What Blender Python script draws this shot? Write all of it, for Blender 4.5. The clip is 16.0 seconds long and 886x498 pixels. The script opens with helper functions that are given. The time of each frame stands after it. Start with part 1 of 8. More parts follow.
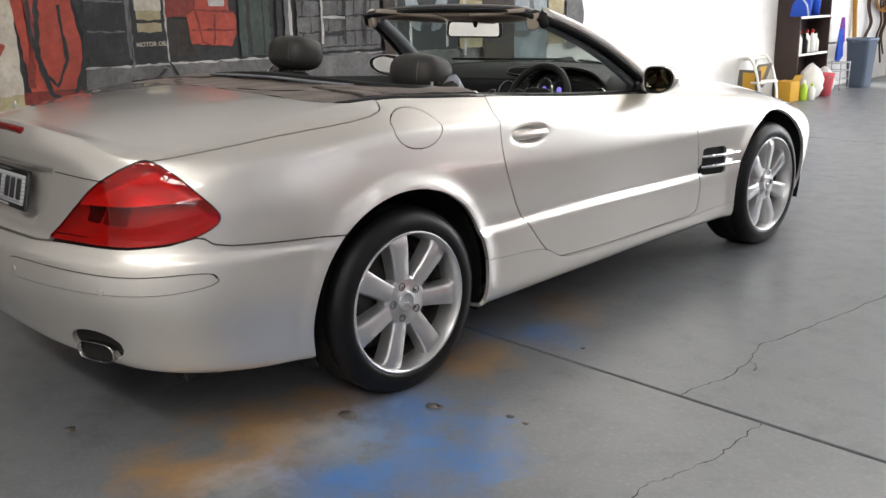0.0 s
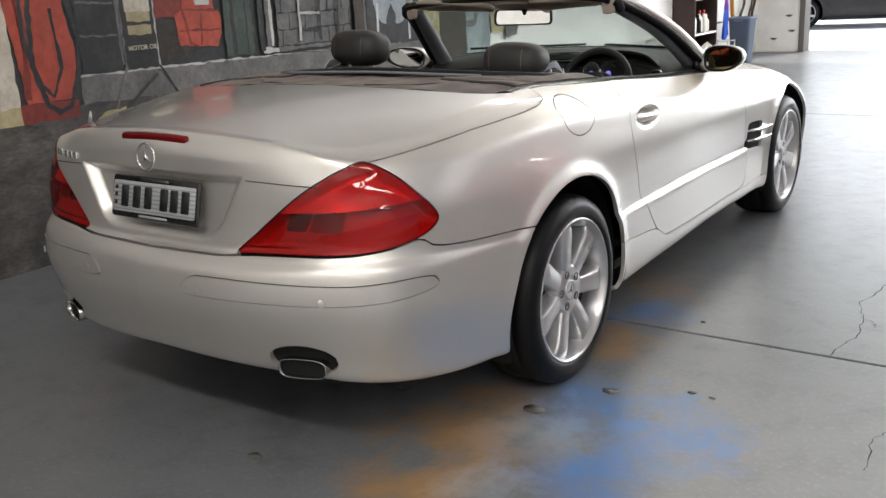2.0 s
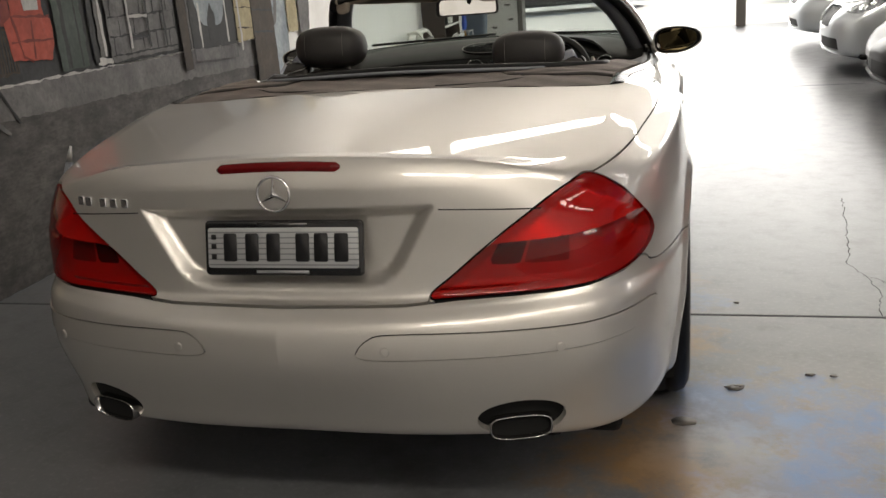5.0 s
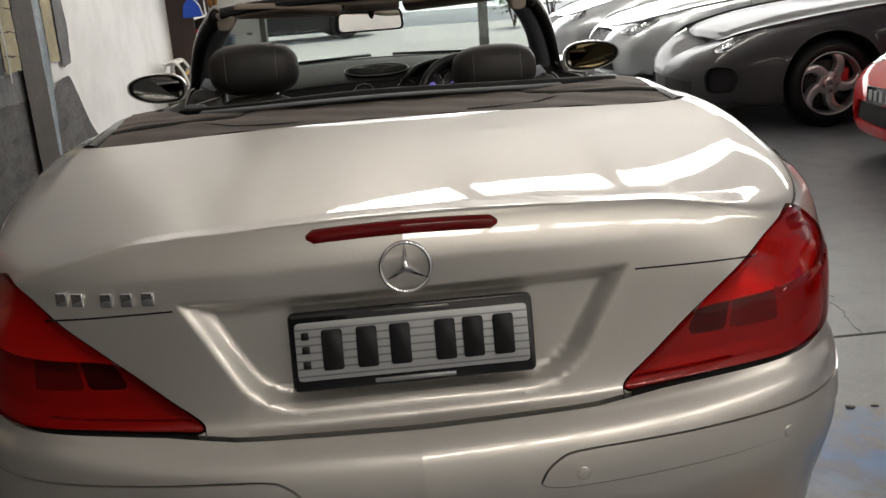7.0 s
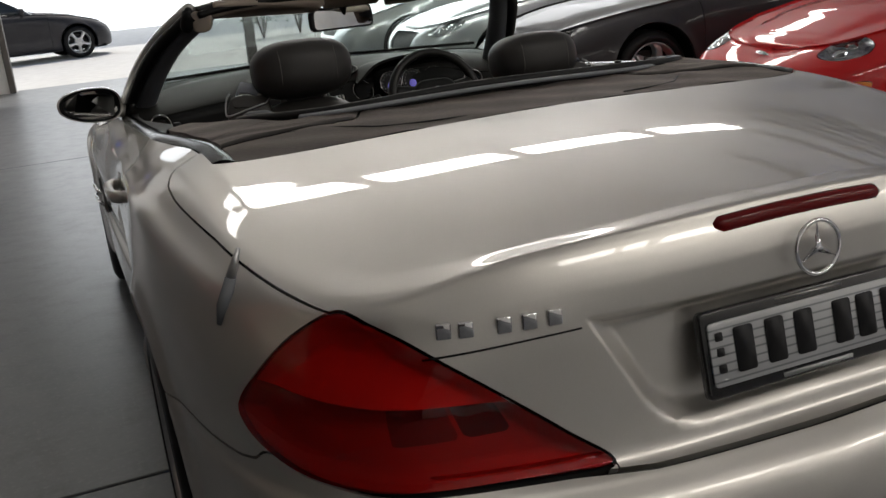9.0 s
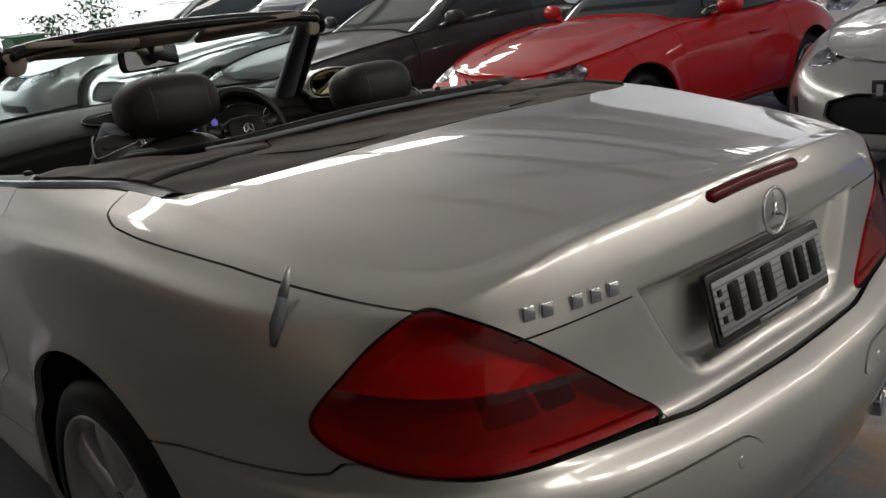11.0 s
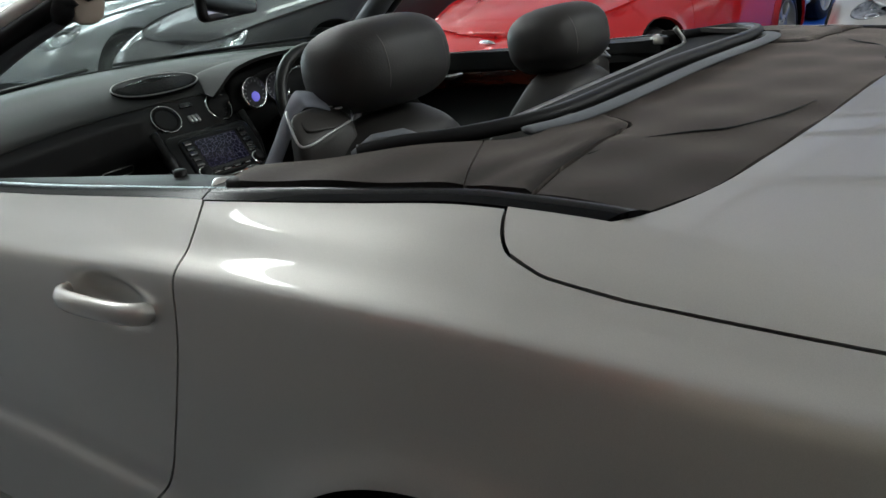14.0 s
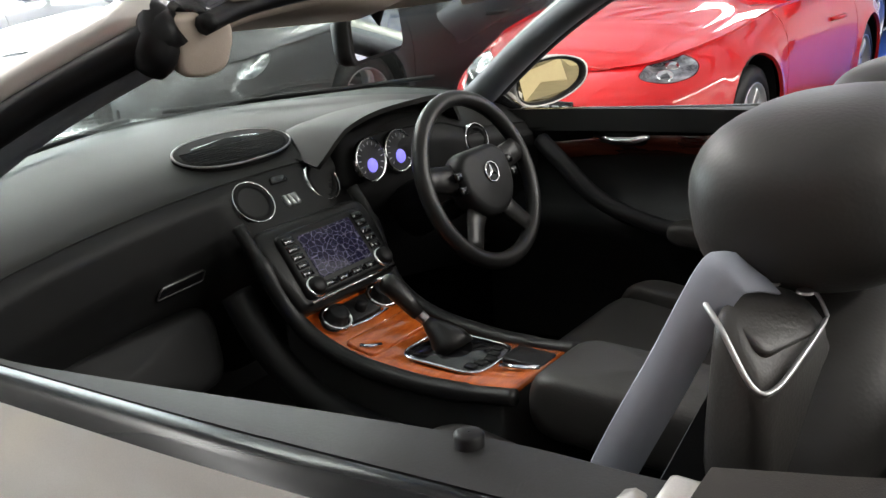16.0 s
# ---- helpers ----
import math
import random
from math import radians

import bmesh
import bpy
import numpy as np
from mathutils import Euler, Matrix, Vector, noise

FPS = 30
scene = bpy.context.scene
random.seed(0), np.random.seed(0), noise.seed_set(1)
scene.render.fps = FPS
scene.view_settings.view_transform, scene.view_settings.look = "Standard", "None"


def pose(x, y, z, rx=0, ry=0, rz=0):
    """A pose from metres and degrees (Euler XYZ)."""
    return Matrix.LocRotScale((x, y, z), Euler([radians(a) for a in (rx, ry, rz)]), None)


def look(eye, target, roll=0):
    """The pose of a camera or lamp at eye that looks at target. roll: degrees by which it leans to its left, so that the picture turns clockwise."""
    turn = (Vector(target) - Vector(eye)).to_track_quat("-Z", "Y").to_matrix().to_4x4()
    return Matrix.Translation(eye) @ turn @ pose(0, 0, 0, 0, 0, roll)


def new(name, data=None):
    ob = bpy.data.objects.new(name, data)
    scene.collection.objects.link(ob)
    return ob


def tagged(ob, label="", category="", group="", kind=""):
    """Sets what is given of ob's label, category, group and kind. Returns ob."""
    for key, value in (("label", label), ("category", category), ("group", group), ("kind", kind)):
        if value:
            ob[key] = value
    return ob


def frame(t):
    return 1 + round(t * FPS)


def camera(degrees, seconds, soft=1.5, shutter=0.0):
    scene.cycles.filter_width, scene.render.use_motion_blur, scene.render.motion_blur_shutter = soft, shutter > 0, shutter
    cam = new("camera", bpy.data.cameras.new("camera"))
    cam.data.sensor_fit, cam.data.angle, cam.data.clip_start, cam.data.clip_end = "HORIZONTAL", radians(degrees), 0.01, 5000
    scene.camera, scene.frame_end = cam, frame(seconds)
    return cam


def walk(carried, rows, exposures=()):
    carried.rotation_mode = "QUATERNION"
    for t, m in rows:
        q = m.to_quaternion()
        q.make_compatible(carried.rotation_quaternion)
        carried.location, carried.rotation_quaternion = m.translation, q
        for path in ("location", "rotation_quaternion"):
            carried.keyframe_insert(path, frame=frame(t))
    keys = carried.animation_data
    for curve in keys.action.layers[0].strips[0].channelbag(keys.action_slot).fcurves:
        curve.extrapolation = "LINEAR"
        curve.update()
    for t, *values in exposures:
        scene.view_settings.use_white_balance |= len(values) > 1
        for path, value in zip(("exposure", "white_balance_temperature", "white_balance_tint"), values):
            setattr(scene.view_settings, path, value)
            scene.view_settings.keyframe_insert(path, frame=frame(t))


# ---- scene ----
cam = camera(51.0, 16.0, soft=1.5)
EXPOSURES = [(0.0, 0.14, 6500, 10), (2.0, 0.04, 6500, 10), (3.0, -0.1, 6600, 10), (5.5, -0.62, 7200, 11), (6.5, -0.68, 7000, 11), (7.5, -0.97, 6800, 10), (8.0, -1.1, 6700, 10), (11.0, -1.1, 6600, 10), (13.0, -0.56, 6400, 8), (14.0, -0.26, 6000, 3), (15.0, -0.05, 5950, 3), (15.5, 0.38, 6200, 6), (16.0, 0.92, 6400, 9)]
PATH = [
    (0, (3.099, -1.974, 1.304), (1.716, -0.628, 0.777), -1.3),
    (0.5, (2.899, -2.15, 1.319), (1.584, -0.74, 0.788), -1.1),
    (1, (2.682, -2.283, 1.301), (1.427, -0.819, 0.772), -1.5),
    (1.5, (2.462, -2.424, 1.296), (1.266, -0.912, 0.763), -2.5),
    (2, (2.263, -2.628, 1.322), (1.142, -1.066, 0.771), -3.1),
    (2.5, (2.109, -2.847, 1.357), (1.062, -1.241, 0.786), -3.8),
    (3, (1.873, -2.946, 1.339), (0.874, -1.307, 0.777), -4.3),
    (5.5, (0.629, -2.751, 1.357), (0.331, -0.865, 0.762), -4.3),
    (6, (0.377, -2.665, 1.349), (0.271, -0.754, 0.767), -3.9),
    (6.5, (0.187, -2.504, 1.332), (0.205, -0.59, 0.754), -3.5),
    (7, (-0.027, -2.312, 1.318), (0.094, -0.401, 0.74), -4.1),
    (7.5, (-0.246, -2.186, 1.308), (-0.025, -0.285, 0.727), -4.6),
    (8, (-0.498, -2.095, 1.31), (-0.14, -0.219, 0.716), -4.7),
    (10.5, (-1.376, -1.722, 1.326), (-0.22, -0.193, 0.754), -5.9),
    (11, (-1.453, -1.705, 1.322), (-0.18, -0.271, 0.756), -5.7),
    (11.5, (-1.531, -1.702, 1.317), (-0.2, -0.328, 0.736), -5.1),
    (12, (-1.561, -1.61, 1.315), (-0.22, -0.254, 0.713), -5.2),
    (12.5, (-1.538, -1.441, 1.296), (-0.202, -0.08, 0.693), -5.6),
    (13, (-1.512, -1.113, 1.29), (-0.153, 0.213, 0.662), -5.4),
    (13.5, (-1.574, -0.791, 1.289), (-0.144, 0.435, 0.616), -4.7),
    (14, (-1.533, -0.546, 1.282), (-0.072, 0.649, 0.62), -5.2),
    (14.5, (-1.434, -0.31, 1.291), (0.073, 0.876, 0.723), -5.3),
    (15, (-1.371, -0.1, 1.297), (0.16, 1.069, 0.757), -5.4),
    (15.5, (-1.322, 0.152, 1.32), (0.248, 1.24, 0.727), -3.0),
    (16, (-1.145, 0.321, 1.275), (0.365, 1.473, 0.647), -3.3),
]
walk(cam, [(t, look(eye, target, roll)) for t, eye, target, roll in PATH], exposures=EXPOSURES)


# ---------- world and daylight ----------
world = bpy.data.worlds.new("sky")
scene.world = world
world.use_nodes = True
_sky = world.node_tree.nodes.new("ShaderNodeTexSky")
_sky.sky_type = "NISHITA"
_sky.sun_disc, _sky.sun_elevation, _sky.sun_rotation = False, radians(55), radians(20)
world.node_tree.links.new(_sky.outputs[0], world.node_tree.nodes["Background"].inputs[0])
world.node_tree.nodes["Background"].inputs[1].default_value = 0.15
_sun = bpy.data.lights.new("sun", "SUN")
_sun.energy, _sun.angle, _sun.color = 5.0, radians(0.5), (1.0, 0.95, 0.88)
sun = new("sun", _sun)
sun.matrix_world = look((0, 0, 20), (-4, -11, 0))


def opening_light(name, place, target, w, h, power, color=(1, 1, 1)):
    """An area lamp for the sky's light through an opening, or for added fill."""
    data = bpy.data.lights.new(name, "AREA")
    data.shape, data.size, data.size_y, data.energy, data.color = "RECTANGLE", w, h, power, color
    ob = new(name, data)
    ob.matrix_world = look(place, target)
    return ob


opening_light("door_daylight", (4.2, 12.3, 1.9), (4.2, 0, 1.5), 7.4, 3.4, 420, (0.97, 0.98, 1.0))
# added side fill in front of the east wall, which has no window
opening_light("east_side_fill", (16.7, 8.2, 2.3), (0, 8.2, 2.0), 8.0, 2.6, 75, (0.93, 0.96, 1.0))
# a slanting row of roof lights over the car, one pane to each bay between the beams, and a second group far over on the other side
ROOF_PANES = [(-2.05, -.98), (-.76, .94), (1.16, 3.22), (3.44, 6.15), (6.37, 8.9)]
for _x0, _x1 in ROOF_PANES:
    _x = (_x0 + _x1) / 2
    _y = 5.93 + .392 * _x
    roof_light = opening_light("roof_daylight_and_fill", (_x, _y, 4.53), (_x, _y, 0), (_x1 - _x0) * 1.05, .58, (52 if _x0 > -1 else 30) * (_x1 - _x0), (1.0, 0.98, 0.94))
    roof_light.matrix_world = Matrix.Translation((_x, _y, 4.53)) @ Matrix.Rotation(math.atan(.392), 4, "Z")
for _k in range(4):
    opening_light("roof_daylight_and_fill", (11.2 + .95 * _k, 4.3 + .30 * _k, 4.53), (11.2 + .95 * _k, 4.3 + .30 * _k, 0), .78, 1.5, 62, (1.0, 0.98, 0.95))
for _k in range(7):  # a row of roof lights behind
    opening_light("roof_daylight_and_fill", (.9 + 1.9 * _k, -4.3, 4.53), (.9 + 1.9 * _k, -4.3, 0), 1.6, .6, 70, (1.0, 0.96, 0.90))
opening_light("roof_daylight_and_fill", (7.2, 3.2, 4.53), (7.2, 3.2, 0), 18.4, 18.0, 215, (1.0, 0.98, 0.95))  # added wide overhead fill; the roof has no such opening


# ---------- materials ----------
def material(name, color=(.5, .5, .5), rough=.5, metal=0.0, coat=0.0, coat_rough=.03, spec=.5):
    m = bpy.data.materials.new(name)
    m.use_nodes = True
    b = m.node_tree.nodes["Principled BSDF"]
    b.inputs["Base Color"].default_value = (*color, 1)
    b.inputs["Roughness"].default_value = rough
    b.inputs["Metallic"].default_value = metal
    b.inputs["Coat Weight"].default_value = coat
    b.inputs["Coat Roughness"].default_value = coat_rough
    b.inputs["Specular IOR Level"].default_value = spec
    return m


def node(m, kind, **sets):
    n = m.node_tree.nodes.new(kind)
    for key, value in sets.items():
        n.inputs[key].default_value = value
    return n


def link(m, a, b):
    m.node_tree.links.new(a, b)


def shader(m):
    return m.node_tree.nodes["Principled BSDF"]


def noise_of(m, scale, detail=4.0, rough=.55, stretch=None, coords="Object"):
    tc = node(m, "ShaderNodeTexCoord")
    out = tc.outputs[coords]
    if stretch:
        mp = node(m, "ShaderNodeMapping")
        mp.inputs["Scale"].default_value = stretch
        link(m, out, mp.inputs["Vector"])
        out = mp.outputs[0]
    n = node(m, "ShaderNodeTexNoise", Scale=scale, Detail=detail, Roughness=rough)
    link(m, out, n.inputs["Vector"])
    return n.outputs["Fac"]


def ramp(m, fac, stops):
    r = node(m, "ShaderNodeValToRGB")
    el = r.color_ramp.elements
    while len(el) < len(stops):
        el.new(0.5)
    for e, (p, c) in zip(el, stops):
        e.position, e.color = p, (*c, 1)
    link(m, fac, r.inputs[0])
    return r.outputs[0]


def mix(m, fac, a, b):
    n = node(m, "ShaderNodeMix")
    n.data_type = "RGBA"
    for sock, v in ((n.inputs[0], fac), (n.inputs[6], a), (n.inputs[7], b)):
        if isinstance(v, (int, float)):
            sock.default_value = v
        elif isinstance(v, tuple):
            sock.default_value = (*v, 1)
        else:
            link(m, v, sock)
    return n.outputs[2]


def bump(m, height, strength=.2, distance=.002):
    b = node(m, "ShaderNodeBump", Strength=strength, Distance=distance)
    link(m, height, b.inputs["Height"])
    link(m, b.outputs[0], shader(m).inputs["Normal"])


def rough_by(m, fac, low, high):
    r = node(m, "ShaderNodeMapRange")
    r.inputs["To Min"].default_value, r.inputs["To Max"].default_value = low, high
    link(m, fac, r.inputs["Value"])
    link(m, r.outputs[0], shader(m).inputs["Roughness"])


def car_paint(name, color, metal=.8, rough=.3, dust=.04):
    m = material(name, color, rough, metal, coat=1.0, coat_rough=.02)
    flake = noise_of(m, 900, 1)
    base = mix(m, flake, tuple(c * .9 for c in color), tuple(min(1, c * 1.1) for c in color))
    film = noise_of(m, 2.5, 5, .6)
    link(m, mix(m, ramp(m, film, [(.45, (0, 0, 0)), (.8, (dust, dust, dust))]), base, (.45, .42, .38)), shader(m).inputs["Base Color"])
    rough_by(m, film, rough - .03, rough + .06)
    return m


def leather(name, color, scale=260, rough=.45):
    m = material(name, color, rough, spec=.4)
    cell = node(m, "ShaderNodeTexVoronoi", Scale=scale)
    link(m, node(m, "ShaderNodeTexCoord").outputs["Object"], cell.inputs["Vector"])
    wear = noise_of(m, 7, 4)
    link(m, mix(m, wear, tuple(c * .75 for c in color), tuple(c * 1.25 for c in color)), shader(m).inputs["Base Color"])
    rough_by(m, wear, rough - .06, rough + .1)
    bump(m, cell.outputs["Distance"], .18, .0008)
    return m


def plastic(name, color, rough=.5, grain=500, strength=.1):
    m = material(name, color, rough, spec=.25)
    n = noise_of(m, grain, 2)
    big = noise_of(m, 5, 4)
    link(m, mix(m, big, tuple(c * .85 for c in color), tuple(c * 1.15 for c in color)), shader(m).inputs["Base Color"])
    rough_by(m, big, rough - .05, rough + .07)
    bump(m, n, strength, .0006)
    return m


def clear_glass(name, tint=(1, 1, 1)):
    """Thin clear glass: what lies behind shows through, with a Fresnel gloss on top."""
    m = material(name, tint, 0)
    tree = m.node_tree
    out = tree.nodes["Material Output"]
    see, gloss, edge_on, both = node(m, "ShaderNodeBsdfTransparent"), node(m, "ShaderNodeBsdfGlossy"), node(m, "ShaderNodeLayerWeight", Blend=.5), node(m, "ShaderNodeMixShader")
    power, fac = node(m, "ShaderNodeMath"), node(m, "ShaderNodeMapRange")
    power.operation = "POWER"
    power.inputs[1].default_value = 4.0
    link(m, edge_on.outputs["Facing"], power.inputs[0])
    link(m, power.outputs[0], fac.inputs["Value"])
    fac.inputs["To Min"].default_value, fac.inputs["To Max"].default_value = .045, .85
    see.inputs[0].default_value = (*tint, 1)
    gloss.inputs["Roughness"].default_value = .01
    link(m, fac.outputs[0], both.inputs[0])
    link(m, see.outputs[0], both.inputs[1])
    link(m, gloss.outputs[0], both.inputs[2])
    link(m, both.outputs[0], out.inputs["Surface"])
    return m


def glow(name, color, strength):
    m = material(name, color, .4)
    shader(m).inputs["Emission Color"].default_value = (*color, 1)
    shader(m).inputs["Emission Strength"].default_value = strength
    return m


SILVER = car_paint("silver_paint", (.66, .635, .595), .72, .38)
shader(SILVER).inputs["Coat IOR"].default_value = 1.6
WAIST_TRIM = material("black_waist_trim", (.008, .008, .009), .20, spec=.10)
BLACK_PLASTIC = plastic("black_plastic", (.012, .012, .0125), .45)
GLOSS_BLACK = material("gloss_black_trim", (.008, .008, .009), .12, coat=.5)
DARK = plastic("dark_cavity", (.008, .008, .008), .8)
RUBBER = plastic("tyre_rubber", (.006, .006, .0065), .42, 300, .2)
ALLOY = material("silver_alloy", (.56, .56, .565), .30, .80, coat=.4, coat_rough=.06)
CHROME = material("chrome", (.85, .85, .86), .06, 1.0)
STEEL = material("dull_steel", (.35, .34, .33), .35, 1.0)
STOP_LENS = material("stop_reflector", (.16, .13, .13), .35, .2)
SMOKE_LENS = material("smoky_reflector", (.06, .05, .055), .25, .2)
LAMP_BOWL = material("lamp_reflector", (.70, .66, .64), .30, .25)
# darker and rougher than the upper bowl; both get the same flutes below
LAMP_BOWL_LOW = material("lamp_reflector_lower", (.40, .37, .36), .40, .1)
for _m in (LAMP_BOWL, LAMP_BOWL_LOW):
    _w = node(_m, "ShaderNodeTexWave", Scale=60.0, Distortion=1.0)
    _w.bands_direction = "Z"
    link(_m, node(_m, "ShaderNodeTexCoord").outputs["Object"], _w.inputs["Vector"])
    bump(_m, _w.outputs["Fac"], .08, .001)
LENS_GLASS = clear_glass("red_lens", (.74, .013, .011))
LEATHER = leather("charcoal_leather", (.034, .032, .030))
DASH = plastic("dash_skin", (.024, .024, .023), .50, 380, .25)
GREY_TRIM = plastic("grey_pillar_trim", (.19, .20, .22), .55, 500, .2)
DOOR_SKIN = plastic("door_top_skin", (.022, .022, .0215), .5, 380, .25)
FABRIC = plastic("soft_top_cloth", (.022, .020, .0185), .70, 900, .4)
shader(FABRIC).inputs["Sheen Weight"].default_value = .5
shader(FABRIC).inputs["Sheen Roughness"].default_value = .35
shader(FABRIC).inputs["Sheen Tint"].default_value = (.75, .62, .55, 1)
CARPET = plastic("carpet", (.012, .012, .012), .95, 700, .6)


# ---------- building things ----------
def mesh_of(name, verts, faces, mat, smooth=True):
    me = bpy.data.meshes.new(name)
    me.from_pydata([tuple(map(float, v)) for v in verts], [], [tuple(map(int, f)) for f in faces])
    if mat:
        me.materials.append(mat)
    if smooth:
        me.polygons.foreach_set("use_smooth", [True] * len(me.polygons))
    me.update()
    return me


def thing(name, label, category, at=None, group="", kind=""):
    """An empty at a thing's base, to which its parts belong."""
    ob = new(name)
    ob.empty_display_size = .1
    ob.matrix_world = at or Matrix()
    return tagged(ob, label, category, group, kind)


def put(name, verts, faces, mat, parent=None, label="", smooth=True):
    ob = new(name, mesh_of(name, verts, faces, mat, smooth))
    ob.parent = parent
    return tagged(ob, label)


def put_bm(name, bm, mat, parent=None, label="", smooth=True, at=None):
    me = bpy.data.meshes.new(name)
    bm.to_mesh(me)
    bm.free()
    if mat:
        me.materials.append(mat)
    if smooth:
        me.polygons.foreach_set("use_smooth", [True] * len(me.polygons))
    ob = new(name, me)
    ob.parent = parent
    if at is not None:
        ob.matrix_basis = at
    return tagged(ob, label)


def box_bm(size, bevel=.01, at=None, segments=2):
    bm = bmesh.new()
    bmesh.ops.create_cube(bm, size=1)
    bmesh.ops.scale(bm, vec=size, verts=bm.verts)
    if bevel:
        bmesh.ops.bevel(bm, geom=bm.edges[:], offset=min(bevel, .45 * min(size)), segments=segments, affect="EDGES", profile=.5)
    if at is not None:
        bmesh.ops.transform(bm, matrix=at, verts=bm.verts)
    return bm


def tube(points, radius, sides=8, closed=False, caps=True, squash=None):
    """A round bar along a line of 3D points; radius is one number or one for each point. Returns points and faces."""
    p = np.asarray(points, float)
    n = len(p)
    r = np.full(n, radius) if np.isscalar(radius) else np.asarray(radius, float)
    verts, faces, last = [], [], None
    for i in range(n):
        if closed:
            t = p[(i + 1) % n] - p[i - 1]
        else:
            t = p[min(i + 1, n - 1)] - p[max(i - 1, 0)]
        t = t / max(np.linalg.norm(t), 1e-9)
        a = last if last is not None else (np.array([0, 0, 1.0]) if abs(t[2]) < .9 else np.array([1.0, 0, 0]))
        a = a - t * (a @ t)
        a = a / max(np.linalg.norm(a), 1e-9)
        last, b = a, np.cross(t, a)
        for k in range(sides):
            w = 2 * math.pi * k / sides
            verts.append(p[i] + r[i] * (a * math.cos(w) * (squash or 1) + b * math.sin(w)))
    for i in range(n if closed else n - 1):
        j = (i + 1) % n
        for k in range(sides):
            q = (k + 1) % sides
            faces.append([i * sides + k, i * sides + q, j * sides + q, j * sides + k])
    if caps and not closed:
        faces += [list(range(sides))[::-1], [(n - 1) * sides + k for k in range(sides)]]
    return verts, faces


def lathe(profile, sides=48, axis="x"):
    """Turns a line of (along, radius) round an axis. Returns points and faces."""
    verts, faces = [], []
    for a, r in profile:
        for k in range(sides):
            w = 2 * math.pi * k / sides
            c, s = r * math.cos(w), r * math.sin(w)
            verts.append((a, c, s) if axis == "x" else (c, a, s) if axis == "y" else (c, s, a))
    for i in range(len(profile) - 1):
        for k in range(sides):
            q = (k + 1) % sides
            faces.append([i * sides + k, i * sides + q, (i + 1) * sides + q, (i + 1) * sides + k])
    return verts, faces


def slab(loop, thick, bevel=0.0, to=None):
    """A flat piece with the outline loop (2D), of that thickness along z, its upper edge bevelled. Returns points and faces."""
    loop = np.asarray(loop, float)
    n = len(loop)
    c = loop.mean(0)
    rings = [(loop, -thick / 2)]
    if bevel:
        t = np.roll(loop, -1, 0) - np.roll(loop, 1, 0)
        nn = np.c_[t[:, 1], -t[:, 0]] / np.maximum(np.linalg.norm(t, axis=1), 1e-9)[:, None]
        if ((loop - c) * nn).sum() < 0:
            nn = -nn
        rings += [(loop, thick / 2 - bevel), (loop - nn * bevel * .35, thick / 2 - bevel * .35), (loop - nn * bevel, thick / 2)]
    else:
        rings += [(loop, thick / 2)]
    verts = [(x, y, z) for l, z in rings for x, y in l]
    faces = [[i * n + k, i * n + (k + 1) % n, (i + 1) * n + (k + 1) % n, (i + 1) * n + k] for i in range(len(rings) - 1) for k in range(n)]
    faces += [list(range(n))[::-1], [(len(rings) - 1) * n + k for k in range(n)]]
    if to is not None:
        verts = [to @ Vector(v) for v in verts]
    return verts, faces


def joined(*pieces):
    verts, faces = [], []
    for v, f in pieces:
        faces += [[i + len(verts) for i in q] for q in f]
        verts += list(v)
    return verts, faces


def moved(piece, m):
    return [m @ Vector(v) for v in piece[0]], piece[1]


# ---------- shape helpers: smooth curves, grids, cutting ----------
def curve_through(knots, values):
    """A smooth curve without overshoot through the values at the knots."""
    k, v = np.asarray(knots, float), np.asarray(values, float)
    h, d = np.diff(k), np.diff(v) / np.diff(k)
    m = np.zeros_like(v)
    m[0], m[-1] = d[0], d[-1]
    for i in range(1, len(k) - 1):
        if d[i - 1] * d[i] > 0:
            w1, w2 = 2 * h[i] + h[i - 1], h[i] + 2 * h[i - 1]
            m[i] = (w1 + w2) / (w1 / d[i - 1] + w2 / d[i])

    def at(x):
        x = np.clip(np.asarray(x, float), k[0], k[-1])
        i = np.clip(np.searchsorted(k, x) - 1, 0, len(k) - 2)
        t = (x - k[i]) / h[i]
        return ((1 + 2 * t) * (1 - t) ** 2 * v[i] + t * (1 - t) ** 2 * h[i] * m[i]
                + t * t * (3 - 2 * t) * v[i + 1] + t * t * (t - 1) * h[i] * m[i + 1])
    return at


def smoothstep(a, b, x):
    t = np.clip((np.asarray(x, float) - a) / (b - a), 0, 1)
    return t * t * (3 - 2 * t)


def spline_loop(points, per=8, closed=True):
    """Catmull-Rom line through 2D or 3D points."""
    p = [np.asarray(q, float) for q in points]
    n, out = len(p), []
    for i in range(n if closed else n - 1):
        if closed:
            a, b, c, d = p[i - 1], p[i], p[(i + 1) % n], p[(i + 2) % n]
        else:
            a, b, c, d = p[max(i - 1, 0)], p[i], p[i + 1], p[min(i + 2, n - 1)]
        for j in range(per):
            t = j / per
            out.append(0.5 * (2 * b + (c - a) * t + (2 * a - 5 * b + 4 * c - d) * t * t + (3 * b - a - 3 * c + d) * t ** 3))
    if not closed:
        out.append(p[-1])
    return np.array(out)


